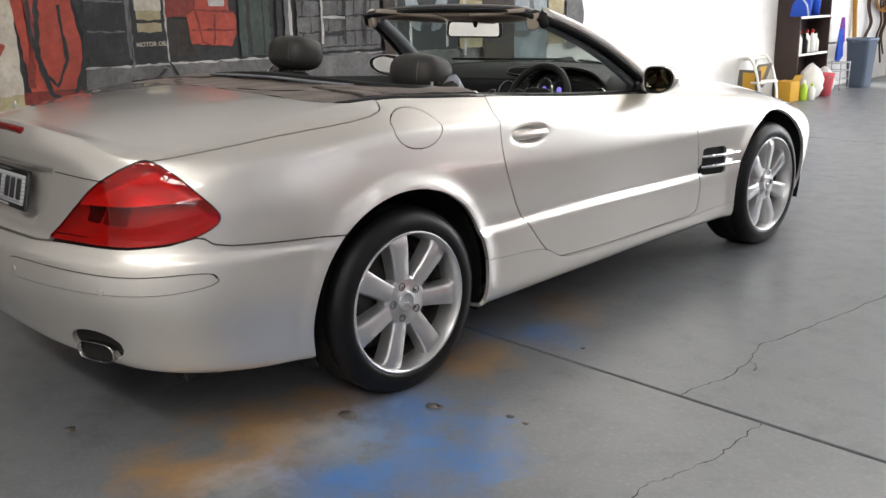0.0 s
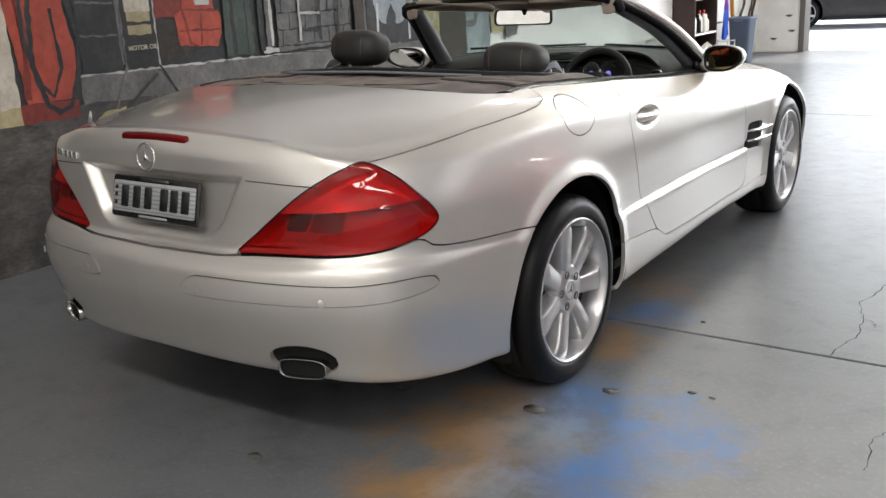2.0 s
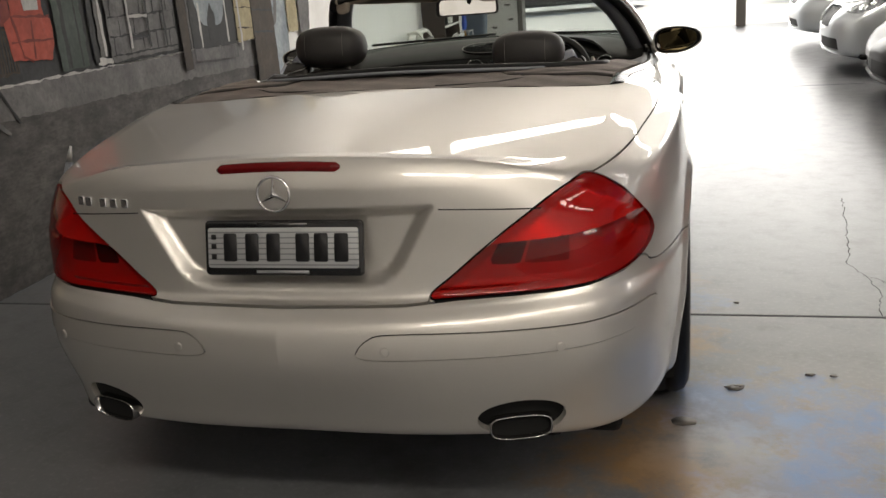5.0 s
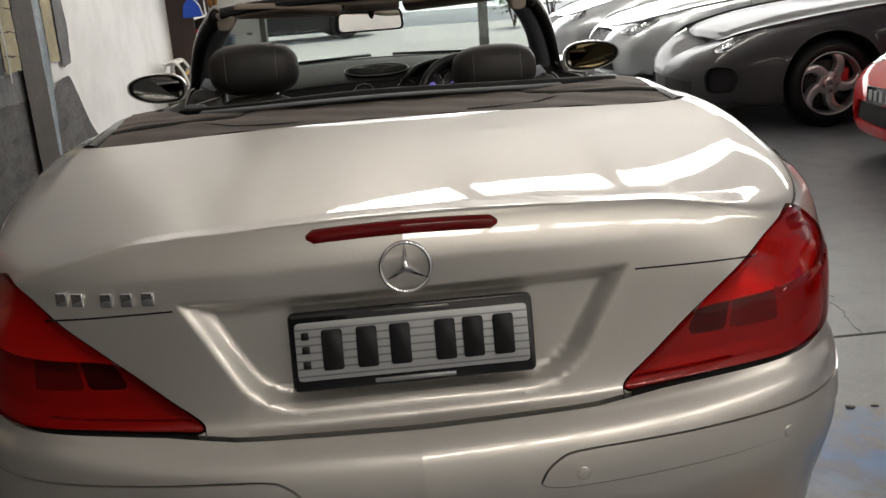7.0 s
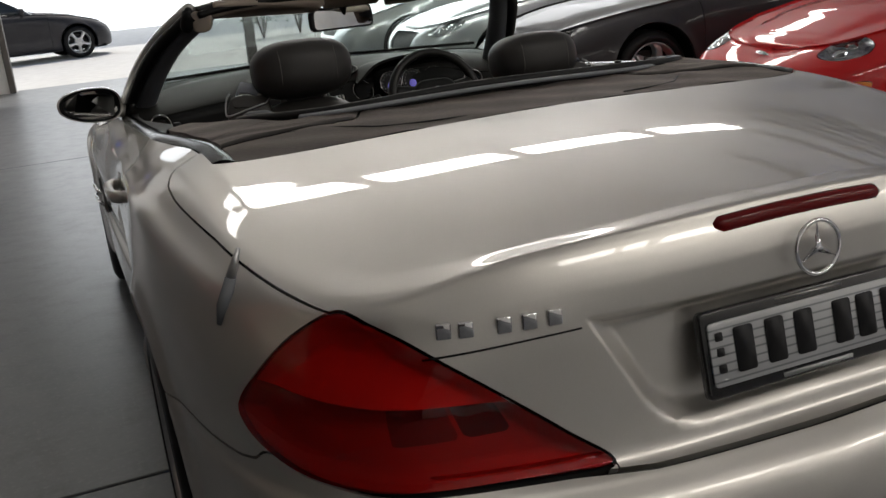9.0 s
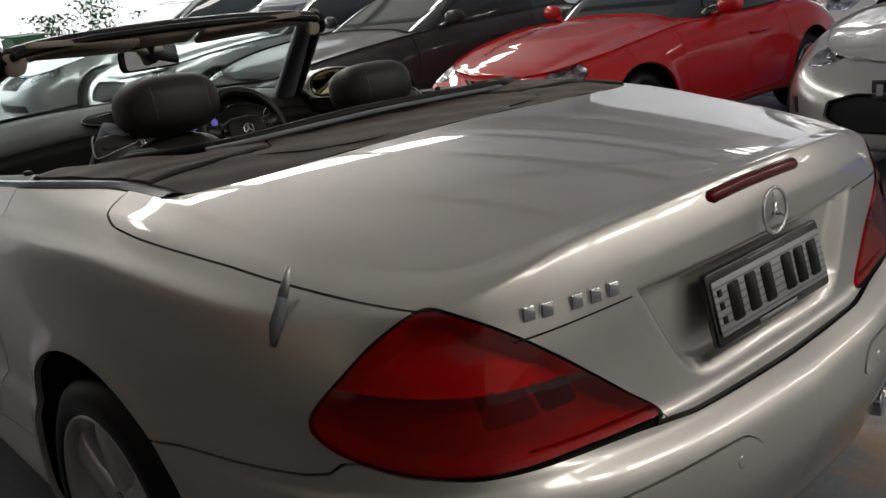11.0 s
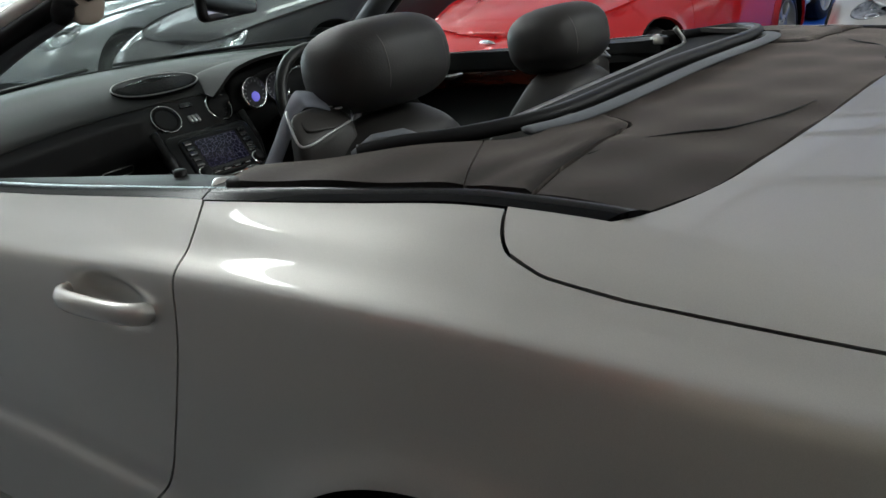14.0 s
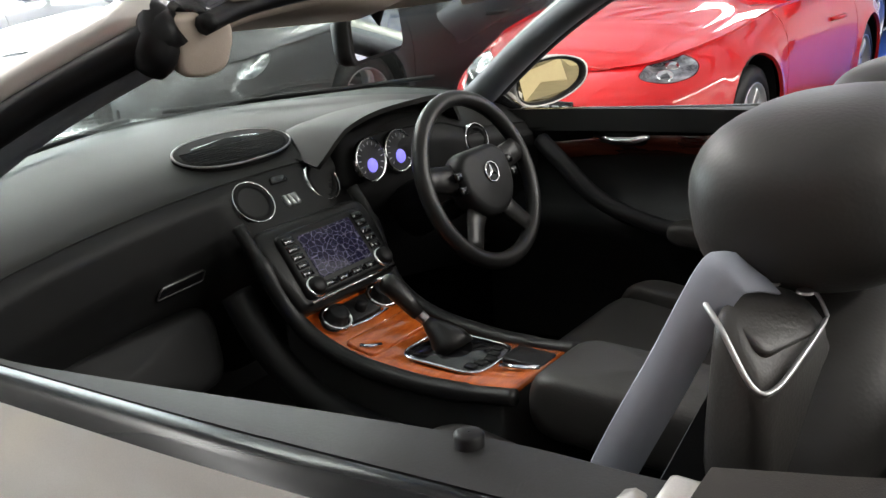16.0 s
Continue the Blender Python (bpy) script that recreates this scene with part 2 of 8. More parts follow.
def rounded_loop(points, r, per=5):
    """A polygon with rounded corners; r is one radius or one for each corner."""
    p = [np.asarray(q, float) for q in points]
    rs = [r] * len(p) if np.isscalar(r) else r
    out = []
    for i, q in enumerate(p):
        a, b = p[i - 1] - q, p[(i + 1) % len(p)] - q
        la, lb = np.linalg.norm(a), np.linalg.norm(b)
        c = min(rs[i], 0.48 * la, 0.48 * lb)
        s, e = q + a / la * c, q + b / lb * c
        for j in range(per + 1):
            t = j / per
            out.append((1 - t) ** 2 * s + 2 * t * (1 - t) * q + t * t * e)
    return np.array(out)


def inside_dist(loop, pts):
    """Signed distance of 2D points to a closed loop, positive inside."""
    pts = np.asarray(pts, float)
    best = np.full(len(pts), 1e9)
    odd = np.zeros(len(pts), bool)
    for a, b in zip(loop, np.roll(loop, -1, 0)):
        e = b - a
        t = np.clip(((pts - a) @ e) / max(e @ e, 1e-12), 0, 1)
        best = np.minimum(best, np.hypot(*(pts - a - t[:, None] * e).T))
        hit = (a[1] > pts[:, 1]) != (b[1] > pts[:, 1])
        with np.errstate(divide="ignore", invalid="ignore"):
            odd ^= hit & (pts[:, 0] < (b[0] - a[0]) * (pts[:, 1] - a[1]) / (b[1] - a[1]) + a[0])
    return np.where(odd, best, -best)


class Sheet:
    """A triangle sheet whose points carry further values (such as surface coordinates) in columns after x, y, z."""

    def __init__(self, data, tris):
        self.data, self.tris = np.asarray(data, float), np.asarray(tris, int)

    @classmethod
    def grid(cls, data):
        rows, cols = data.shape[:2]
        i = np.arange(rows * cols).reshape(rows, cols)
        a, b, c, d = i[:-1, :-1].ravel(), i[:-1, 1:].ravel(), i[1:, 1:].ravel(), i[1:, :-1].ravel()
        return cls(data.reshape(rows * cols, -1), np.r_[np.c_[a, b, c], np.c_[a, c, d]])

    def keep(self, f):
        """The part in which f (a value for each point) is positive, cut cleanly where it is zero."""
        f = np.where(np.abs(f) < 1e-7, 1e-7, f)
        pos = f > 0
        count = pos[self.tris].sum(1)
        tris, data, extra, made = [self.tris[count == 3]], self.data, [], {}

        def mid(a, b):
            key = (a, b) if a < b else (b, a)
            if key not in made:
                t = f[a] / (f[a] - f[b])
                made[key] = len(data) + len(extra)
                extra.append(data[a] + t * (data[b] - data[a]))
            return made[key]

        new_tris = []
        for tri in self.tris[(count == 1) | (count == 2)].tolist():
            while not (pos[tri[0]] and not pos[tri[2]]) or (pos[tri].sum() == 1 and pos[tri[1]]):
                tri = tri[1:] + tri[:1]
            a, b, c = tri
            if pos[b]:
                p, q = mid(b, c), mid(a, c)
                new_tris += [[a, b, p], [a, p, q]]
            else:
                new_tris.append([a, mid(a, b), mid(a, c)])
        tris = np.concatenate(tris + ([np.array(new_tris)] if new_tris else []))
        whole = np.concatenate([data] + ([np.array(extra)] if extra else []))
        used, back = np.unique(tris, return_inverse=True)
        return Sheet(whole[used], back.reshape(-1, 3))

    def normals(self):
        p = self.data[:, :3]
        n = np.cross(p[self.tris[:, 1]] - p[self.tris[:, 0]], p[self.tris[:, 2]] - p[self.tris[:, 0]])
        out = np.zeros_like(p)
        for k in range(3):
            np.add.at(out, self.tris[:, k], n)
        near, out = out[self.tris].sum(1), out.copy()  # evened out over the neighbours, so that slivers do not stray
        for k in range(3):
            np.add.at(out, self.tris[:, k], near)
        return out / np.maximum(np.linalg.norm(out, axis=1), 1e-12)[:, None]

    def lipped(self, depth):
        """Points and faces with the open edges folded inwards by depth, as the edge of a pressed panel."""
        p, n = self.data[:, :3], self.normals()
        edges = np.sort(np.r_[self.tris[:, [0, 1]], self.tris[:, [1, 2]], self.tris[:, [2, 0]]], 1)
        uniq, counts = np.unique(edges, axis=0, return_counts=True)
        rim_set = {tuple(e) for e in uniq[counts == 1].tolist()}
        faces = self.tris.tolist()
        if depth <= 0 or not rim_set:
            return p, faces
        rim, add, at = [], [], {}
        for tri in self.tris.tolist():
            for a, b in ((tri[0], tri[1]), (tri[1], tri[2]), (tri[2], tri[0])):
                if ((a, b) if a < b else (b, a)) in rim_set:
                    rim.append((a, b))
        for a, b in rim:
            for v in (a, b):
                if v not in at:
                    at[v] = len(p) + 2 * len(at)
                    add += [p[v], p[v] - n[v] * depth]
            faces.append([b, a, at[a], at[b]])
            faces[-1] = [at[b], at[a], at[a] + 1, at[b] + 1]
        return np.concatenate([p, np.array(add)]), faces


# ---------- the roadster's body as a surface: s runs round the plan from the rear centre, levels run from the sill to the shoulder ----------
PLAN_X = [0, .30, .55, .715, .813, .872, .906, .893, .882, .882, .897, .905, .882, .80, .62, .30, 0]
PLAN_Y = [-1.03, -1.013, -.955, -.862, -.70, -.42, 0, .45, 1.0, 1.6, 2.2, 2.56, 2.92, 3.18, 3.36, 3.46, 3.485]


def plan_line(xs, ys):
    fine = spline_loop(np.c_[xs, ys], 40, closed=False)
    s = np.r_[0, np.cumsum(np.hypot(*np.diff(fine, axis=0).T))]
    return s, fine[:, 0], fine[:, 1]


PS, PX, PY = plan_line(PLAN_X, PLAN_Y)
S_END = PS[-1]


def s_of_y(y):
    return float(np.interp(y, PY, PS))


def s_of_x(x):
    half = len(PX) // 3
    return float(np.interp(x, PX[:half], PS[:half]))


# stations along s: rear centre, rear x .45, corner, behind the wheel, wheel, door rear, door middle, mirror, front wheel, nose corner, nose
STATION = [0, s_of_x(.45), s_of_x(.70), s_of_y(-.45), s_of_y(0), s_of_y(.5), s_of_y(1.0), s_of_y(1.6), s_of_y(2.56), s_of_y(3.15), S_END]
LEVELS = [  # height and inset at each station
    ([.27, .265, .25, .20, .20, .19, .19, .195, .20, .20, .20], [.20, .20, .18, .14, .12, .12, .12, .12, .12, .15, .2]),
    ([.295, .285, .262, .225, .215, .205, .205, .21, .22, .22, .22], [.075, .07, .06, .035, .03, .035, .04, .035, .03, .06, .08]),
    ([.365, .355, .345, .33, .30, .27, .26, .26, .30, .33, .34], [.045, .04, .035, .016, .012, .008, .010, .009, .010, .02, .03]),
    ([.50, .50, .49, .47, .43, .462, .458, .446, .42, .45, .45], [.0, .0, .0, .0, .003, .003, .004, .003, .004, .004, .0]),
    ([.575, .58, .585, .575, .53, .502, .498, .484, .50, .52, .52], [.012, .010, .008, .002, .0, .017, .020, .017, .002, .0, .0]),
    ([.612, .617, .625, .60, .58, .550, .545, .53, .55, .57, .56], [.055, .045, .030, .007, .0, .011, .013, .011, .0, .01, .02]),
    ([.632, .64, .652, .65, .63, .62, .61, .59, .60, .61, .60], [.092, .072, .040, .008, .001, .002, .004, .004, .004, .03, .06]),
    ([.74, .735, .715, .73, .73, .70, .68, .66, .655, .64, .63], [.105, .086, .044, .012, .007, .0, .0, .0, .012, .06, .12]),
    ([.83, .822, .79, .815, .82, .795, .765, .735, .70, .665, .65], [.110, .092, .058, .024, .018, .010, .009, .012, .03, .10, .18]),
    ([.885, .872, .835, .862, .884, .862, .822, .790, .735, .685, .665], [.107, .100, .077, .035, .029, .021, .022, .034, .055, .14, .24]),
    ([.943, .927, .868, .893, .918, .895, .858, .842, .76, .70, .675], [.136, .130, .088, .068, .066, .055, .050, .065, .09, .18, .3]),
    ([.9535, .938, .877, .923, .960, .926, .887, .861, .775, .71, .685], [.146, .141, .100, .106, .113, .082, .074, .088, .12, .23, .36]),
    ([.956, .941, .892, .940, .985, .950, .906, .864, .777, .712, .687], [.184, .182, .172, .168, .180, .104, .088, .092, .124, .24, .37]),
]
DECK_Y = [-.92, -.86, -.60, -.30, -.05, .35, 1.0, 1.75, 2.2, 2.7, 3.1, 3.25]
DECK_Z = [.956, .960, .980, .992, .998, 1.005, .975, .945, .91, .85, .77, .72]
LEVEL_V = np.linspace(0, 1, len(LEVELS))
LEVEL_Z = [curve_through(STATION, z) for z, _ in LEVELS]
LEVEL_N = [curve_through(STATION, n) for _, n in LEVELS]
ARCHES = ((0.0, .318, .383), (2.56, .322, .385))
POCKET = rounded_loop([(-.365, .840), (.365, .840), (.255, .648), (-.255, .648)], [.004, .004, .075, .075], 8)


LIFT = lambda s: 0 * s


def side_sheet(s_values, v_values, sign=1):
    """The side, rear and nose of one half: x, y, z, s, level value."""
    s_values, v_values = np.asarray(s_values), np.asarray(v_values)
    zs, ns = np.array([f(s_values) for f in LEVEL_Z]), np.array([f(s_values) for f in LEVEL_N])
    px, py = np.interp(s_values, PS, PX), np.interp(s_values, PS, PY)
    ex, ey = np.interp(s_values + .02, PS, PX) - np.interp(s_values - .02, PS, PX), np.interp(s_values + .02, PS, PY) - np.interp(s_values - .02, PS, PY)
    ex, ey = np.where(s_values < 1e-6, 1, np.where(s_values > S_END - 1e-6, -1, ex)), np.where((s_values < 1e-6) | (s_values > S_END - 1e-6), 0, ey)
    ln = np.hypot(ex, ey)
    nx, ny = ey / ln, -ex / ln
    data = np.zeros((len(s_values), len(v_values), 5))
    for i in range(len(s_values)):
        z = curve_through(LEVEL_V, zs[:, i])(v_values)
        z = z + LIFT(s_values[i]) * smoothstep(.78, 1, v_values)
        n = curve_through(LEVEL_V, ns[:, i])(v_values)
        y0 = py[i] - ny[i] * n
        for ay, az, r in ARCHES:  # flared lip round each wheel arch
            d = np.hypot(y0 - ay, z - az) - r
            n = n - .012 * np.exp(-(np.maximum(d, 0) / .035) ** 2) * (px[i] > .6) * (z < .8)
        if py[i] < -.6:  # hollow for the number plate
            d = inside_dist(POCKET, np.c_[px[i] - nx[i] * n, z])
            n = n + .032 * (.6 * np.clip(d / .026, 0, 1) + .4 * smoothstep(0, .026, d))
        if .4 < py[i] < .95 and px[i] > .5:  # hollow behind the door handle
            n = n + .020 * smoothstep(0, .7, 1 - np.hypot((py[i] - .640) / .125, (z - .806) / .044))
        data[i] = np.c_[np.maximum(px[i] - nx[i] * n, 0) if px[i] < .02 else px[i] - nx[i] * n, py[i] - ny[i] * n, z, np.full(len(z), s_values[i]), v_values]
    data[..., 0] = sign * data[..., 0] + .014 * smoothstep(.45, .85, data[..., 0]) * (1 - smoothstep(.9, 1.6, data[..., 1]))
    return data[:, ::-1] if sign > 0 else data


def shoulder(s):
    """The upper edge of the side surface: x, y, z."""
    g = side_sheet(np.atleast_1d(s), np.array([0.97, 1.0]))
    return g[:, 0, :3]



# the boot deck: one smooth low-order surface through the middle line and both shoulders, which then follow it
deck_mid = curve_through(DECK_Y, DECK_Z)
_rear = shoulder(np.linspace(.002, s_of_y(.75), 160))
_part = np.repeat(np.linspace(0, 1, 9)[None], len(_rear), 0)
_fx, _fy = (_rear[:, :1] * _part).ravel(), np.repeat(_rear[:, 1], 9)
_fz = (_rear[:, 2:] + (np.maximum(deck_mid(_rear[:, 1]), _rear[:, 2])[:, None] - _rear[:, 2:]) * (1 - _part ** 2.2)).ravel()
TERMS = [(i, j) for i in (0, 2, 4) for j in range(3)]
basis = lambda x, y: np.stack([x ** i * y ** j for i, j in TERMS], -1)
DECK_FIT = np.linalg.lstsq(basis(_fx, _fy), _fz, rcond=None)[0]
DECK_FIT = DECK_FIT + np.array([-.00018, -.02996, -.04629, .00315, .21422, .3127, -.03404, -.43623, -.53881])
deck_z = lambda x, y: basis(np.asarray(x, float), np.asarray(y, float)) @ DECK_FIT
LIFT_S = np.r_[np.linspace(0, s_of_y(.75), 160), S_END]
_e = shoulder(LIFT_S)
BELT_Z = curve_through([-.35, -.05, .06, .23, .5, .75, 1.0], [.968, .976, .977, .967, .949, .927, .906])  # the waist beside the folded roof
_w = smoothstep(-.36, -.02, _e[:, 1])
LIFT_Z = (deck_z(_e[:, 0], _e[:, 1]) - _e[:, 2]) * (1 - _w) + (BELT_Z(np.clip(_e[:, 1], -.35, 1.0)) - _e[:, 2]) * _w * (1 - smoothstep(.45, .72, _e[:, 1]))
LIFT = lambda s: np.interp(s, LIFT_S, LIFT_Z)


# ---------- the workshop: floor, walls, roof ----------
def stains(m, base, blobs):
    """Lays soft-edged stains on a colour: each of (x, y, radius, colour, strength), broken up by noise."""
    geo = node(m, "ShaderNodeTexCoord").outputs["Object"]
    warp = node(m, "ShaderNodeTexNoise", Scale=5.0, Detail=7.0, Roughness=.68)
    link(m, geo, warp.inputs["Vector"])
    out = base
    for x, y, r, color, strength in blobs:
        d = node(m, "ShaderNodeVectorMath")
        d.operation = "DISTANCE"
        link(m, geo, d.inputs[0])
        d.inputs[1].default_value = (x, y, 0)
        div = node(m, "ShaderNodeMath")
        div.operation = "DIVIDE"
        link(m, d.outputs["Value"], div.inputs[0])
        div.inputs[1].default_value = r
        add = node(m, "ShaderNodeMath")
        add.operation = "MULTIPLY_ADD"
        link(m, warp.outputs["Fac"], add.inputs[0])
        add.inputs[1].default_value = 2.6
        link(m, div.outputs[0], add.inputs[2])
        fac = ramp(m, add.outputs[0], [(0.0, (strength,) * 3), (1.0, (0, 0, 0))])
        r_node = fac.node
        r_node.color_ramp.elements[0].position, r_node.color_ramp.elements[1].position = .55, 1.0
        half = node(m, "ShaderNodeMath")
        half.operation = "MULTIPLY"
        link(m, add.outputs[0], half.inputs[0])
        half.inputs[1].default_value = .5
        link(m, half.outputs[0], r_node.inputs[0])
        out = mix(m, fac, out, color)
    return out


FLOOR_PAINT = material("painted_concrete", (.20, .21, .22), .35)
_a = noise_of(FLOOR_PAINT, 1.1, 9, .62)
_b = noise_of(FLOOR_PAINT, 55, 6, .65)
_d = noise_of(FLOOR_PAINT, 7, 6, .7)
_c = mix(FLOOR_PAINT, _a, (.112, .120, .134), (.182, .186, .194))
_c = mix(FLOOR_PAINT, ramp(FLOOR_PAINT, _d, [(.50, (0, 0, 0)), (.78, (.55, .55, .55))]), _c, (.088, .090, .094))
_c = mix(FLOOR_PAINT, ramp(FLOOR_PAINT, _b, [(.52, (0, 0, 0)), (.8, (.4, .4, .4))]), _c, (.30, .30, .30))
# the darkest tone makes two patches under the car and a faint one beside
BLUE, OCHRE, PALE, NEAR_BLACK = (.06, .17, .42), (.33, .185, .065), (.36, .42, .48), (.025, .024, .023)
_c = stains(FLOOR_PAINT, _c, [(.74, -.50, .42, OCHRE, .9), (.84, -.85, .34, OCHRE, .75), (.86, .34, .34, OCHRE, .85), (.80, -.28, .26, OCHRE, .85), (.76, 1.03, .36, OCHRE, .55),
                              (1.10, -.18, .42, BLUE, 1.0), (1.02, -.42, .36, PALE, .7), (.95, -.65, .42, OCHRE, .7), (1.30, -.34, .36, BLUE, .9), (1.36, -.16, .26, BLUE, .9), (1.20, -.60, .34, BLUE, .95), (1.05, -.75, .24, PALE, .6), (.88, .74, .24, BLUE, .75), (.72, .62, .16, BLUE, .6),
                              (.2, -.6, .5, NEAR_BLACK, .55), (.3, 1.2, .7, NEAR_BLACK, .5), (2.0, 1.6, .5, NEAR_BLACK, .22), (1.7, -1.3, .5, PALE, .25), (3.4, 1.0, .8, BLUE, .35)])
link(FLOOR_PAINT, _c, shader(FLOOR_PAINT).inputs["Base Color"])
rough_by(FLOOR_PAINT, _d, .22, .44)
bump(FLOOR_PAINT, _b, .06, .002)
BLUE_FLOOR = plastic("blue_floor_paint", (.02, .10, .50), .35, 40, .05)
WHITE_WALL = material("white_wall_paint", (.78, .77, .75), .7)
_a, _b = noise_of(WHITE_WALL, 1.6, 6, .6), noise_of(WHITE_WALL, 14, 6, .6)
link(WHITE_WALL, mix(WHITE_WALL, ramp(WHITE_WALL, _a, [(.45, (0, 0, 0)), (.75, (.5, .5, .5))]), (.80, .79, .77), (.50, .47, .44)), shader(WHITE_WALL).inputs["Base Color"])
bump(WHITE_WALL, _b, .35, .01)
ROOF_SHEET = plastic("roof_sheet", (.56, .54, .50), .6, 20, .1)
BEAM_PAINT = plastic("beam_paint", (.12, .11, .10), .5)
PURLIN_PAINT = plastic("purlin_paint", (.36, .345, .32), .5)
ASPHALT = plastic("pale_concrete", (.72, .71, .69), .85, 60, .5)

MURAL_TOP = 1.86
WALL_X, ROOF_Z, FRONT_Y, BACK_Y, RIGHT_X = -2.16, 4.55, 12.6, -6.0, 17.0


def block(name, lo, hi, mat, kind="structure", label="", category="", bevel=.004, parent=None):
    size = [b - a for a, b in zip(lo, hi)]
    ob = put_bm(name, box_bm(size, bevel, Matrix.Translation([(a + b) / 2 for a, b in zip(lo, hi)]), 1), mat, parent, smooth=False)
    return tagged(ob, label, category, kind=kind if not parent else "")


# the floor slabs, with a sunk joint between them, and the ground outside
JOINTS_Y = (.572, 6.2)
JOINT_W = .013
_ys = [BACK_Y, JOINTS_Y[0], JOINTS_Y[1], FRONT_Y + .3]
floor = tagged(new("floor"), "grey painted concrete floor with joints, cracks and paint stains", "floor", kind="structure")
for _y0, _y1 in zip(_ys, _ys[1:]):
    block("slab", (WALL_X - .3, _y0 + JOINT_W / 2, -.2), (RIGHT_X, _y1 - JOINT_W / 2, 0), FLOOR_PAINT, parent=floor, bevel=.003)
put_bm("joint_bed", box_bm((19.4, 18.8, .02), 0, Matrix.Translation((7.3, 3.3, -.03))), DARK, floor, smooth=False)
CRACKS = [[(1.592, .58), (1.615, .72), (1.64, .82), (1.612, 1.02), (1.571, 1.17), (1.60, 1.33), (1.64, 1.62), (1.69, 2.05), (1.71, 2.24)],
          [(1.865, -.18), (1.843, 0.0), (1.876, .10), (1.905, .29), (1.897, .40), (1.894, .56)], [(1.61, 1.02), (1.66, .98), (1.68, .93)]]
for pts in CRACKS:
    line = []
    for (x0, y0), (x1, y1) in zip(pts, pts[1:]):
        for k in range(6):
            q = k / 6
            line.append((x0 + (x1 - x0) * q + random.uniform(-.008, .008), y0 + (y1 - y0) * q))
    line.append(pts[-1])
    verts, faces = [], []
    for x, y in line:
        h = random.uniform(.0006, .0022)
        verts += [(x - h, y, .0012), (x + h, y, .0012)]
    put("crack", verts, [[2 * k, 2 * k + 1, 2 * k + 3, 2 * k + 2] for k in range(len(line) - 1)], DARK, floor)
for x, y, r in ((.90, -.28, .032), (1.055, -.045, .022), (1.29, .07, .013), (1.36, .063, .009), (1.10, .70, .010), (.33, -.95, .02), (1.07, -.03, .012)):
    n = 11
    loop = [(x + r * random.uniform(.6, 1.1) * math.cos(2 * math.pi * k / n) * 1.4, y + r * random.uniform(.6, 1.1) * math.sin(2 * math.pi * k / n)) for k in range(n)]
    put("grime_flake", *slab(loop, .002, 0, Matrix.Translation((0, 0, .002))), BEAM_PAINT, floor)
block("ground", (-400, -400, -.6), (400, 400, -.22), ASPHALT, label="pale concrete ground all round the workshop", category="ground")
block("forecourt", (-30, FRONT_Y + .31, -.22), (40, 60, -.02), ASPHALT, label="pale sunlit concrete forecourt outside the door", category="pavement")
GLARE = glow("white_glare", (.95, .98, 1.0), 3.2)
block("backdrop", (-60, 30, -.5), (70, 30.2, 16), GLARE, label="blank bright white sky beyond the forecourt", category="backdrop")
block("painted_bay", (6.3, -2.5, .001), (RIGHT_X, 7.5, .005), BLUE_FLOOR, label="bright blue painted parking bay on the floor", category="floor", bevel=0)

block("wall_west_white", (WALL_X - .40, 4.0, 0), (WALL_X - .16, FRONT_Y, ROOF_Z), WHITE_WALL, label="white painted rough wall with scuffs", category="wall")
block("wall_east", (RIGHT_X, BACK_Y, 0), (RIGHT_X + .25, FRONT_Y + .25, ROOF_Z), WHITE_WALL, label="plain pale wall", category="wall")
block("wall_north_left", (WALL_X - .5, FRONT_Y, 0), (-1.62, FRONT_Y + .25, ROOF_Z), WHITE_WALL, label="white wall beside the open door", category="wall")
block("wall_north_over", (-1.62, FRONT_Y, 3.7), (RIGHT_X, FRONT_Y + .25, ROOF_Z), WHITE_WALL, label="white wall over the open door", category="wall")
block("wall_north_right", (9.2, FRONT_Y, 0), (RIGHT_X, FRONT_Y + .25, 3.7), WHITE_WALL, label="white wall beside the open door", category="wall")
block("door_jamb", (-1.66, FRONT_Y - .05, 0), (-1.58, FRONT_Y + .28, 3.7), BEAM_PAINT, label="dark steel jamb of the open door", category="door frame")
block("door_post", (1.74, FRONT_Y - .02, 0), (1.88, FRONT_Y + .12, 3.7), BEAM_PAINT, label="slim dark steel post in the open door", category="post")
block("ceiling", (WALL_X - .5, BACK_Y, ROOF_Z), (RIGHT_X, FRONT_Y, ROOF_Z + .1), ROOF_SHEET, label="pale sheet roof on dark beams", category="ceiling")
for _x in (-3.0 + 2.18, 1.05, 3.33, 6.26, 8.98, 10.72, 11.67, 12.62, 13.57, 14.52):
    block("beam", (_x - .05, BACK_Y, ROOF_Z - .16), (_x + .05, FRONT_Y, ROOF_Z - .002), BEAM_PAINT, label="dark roof beam under the ceiling", category="beam")
for _y in (-3.6, -.9, 1.8, 4.2, 10.6):
    block("purlin", (WALL_X - .1, _y, ROOF_Z - .10), (RIGHT_X - .05, _y + .07, ROOF_Z - .004), PURLIN_PAINT, label="pale grey cross purlin under the ceiling", category="beam")

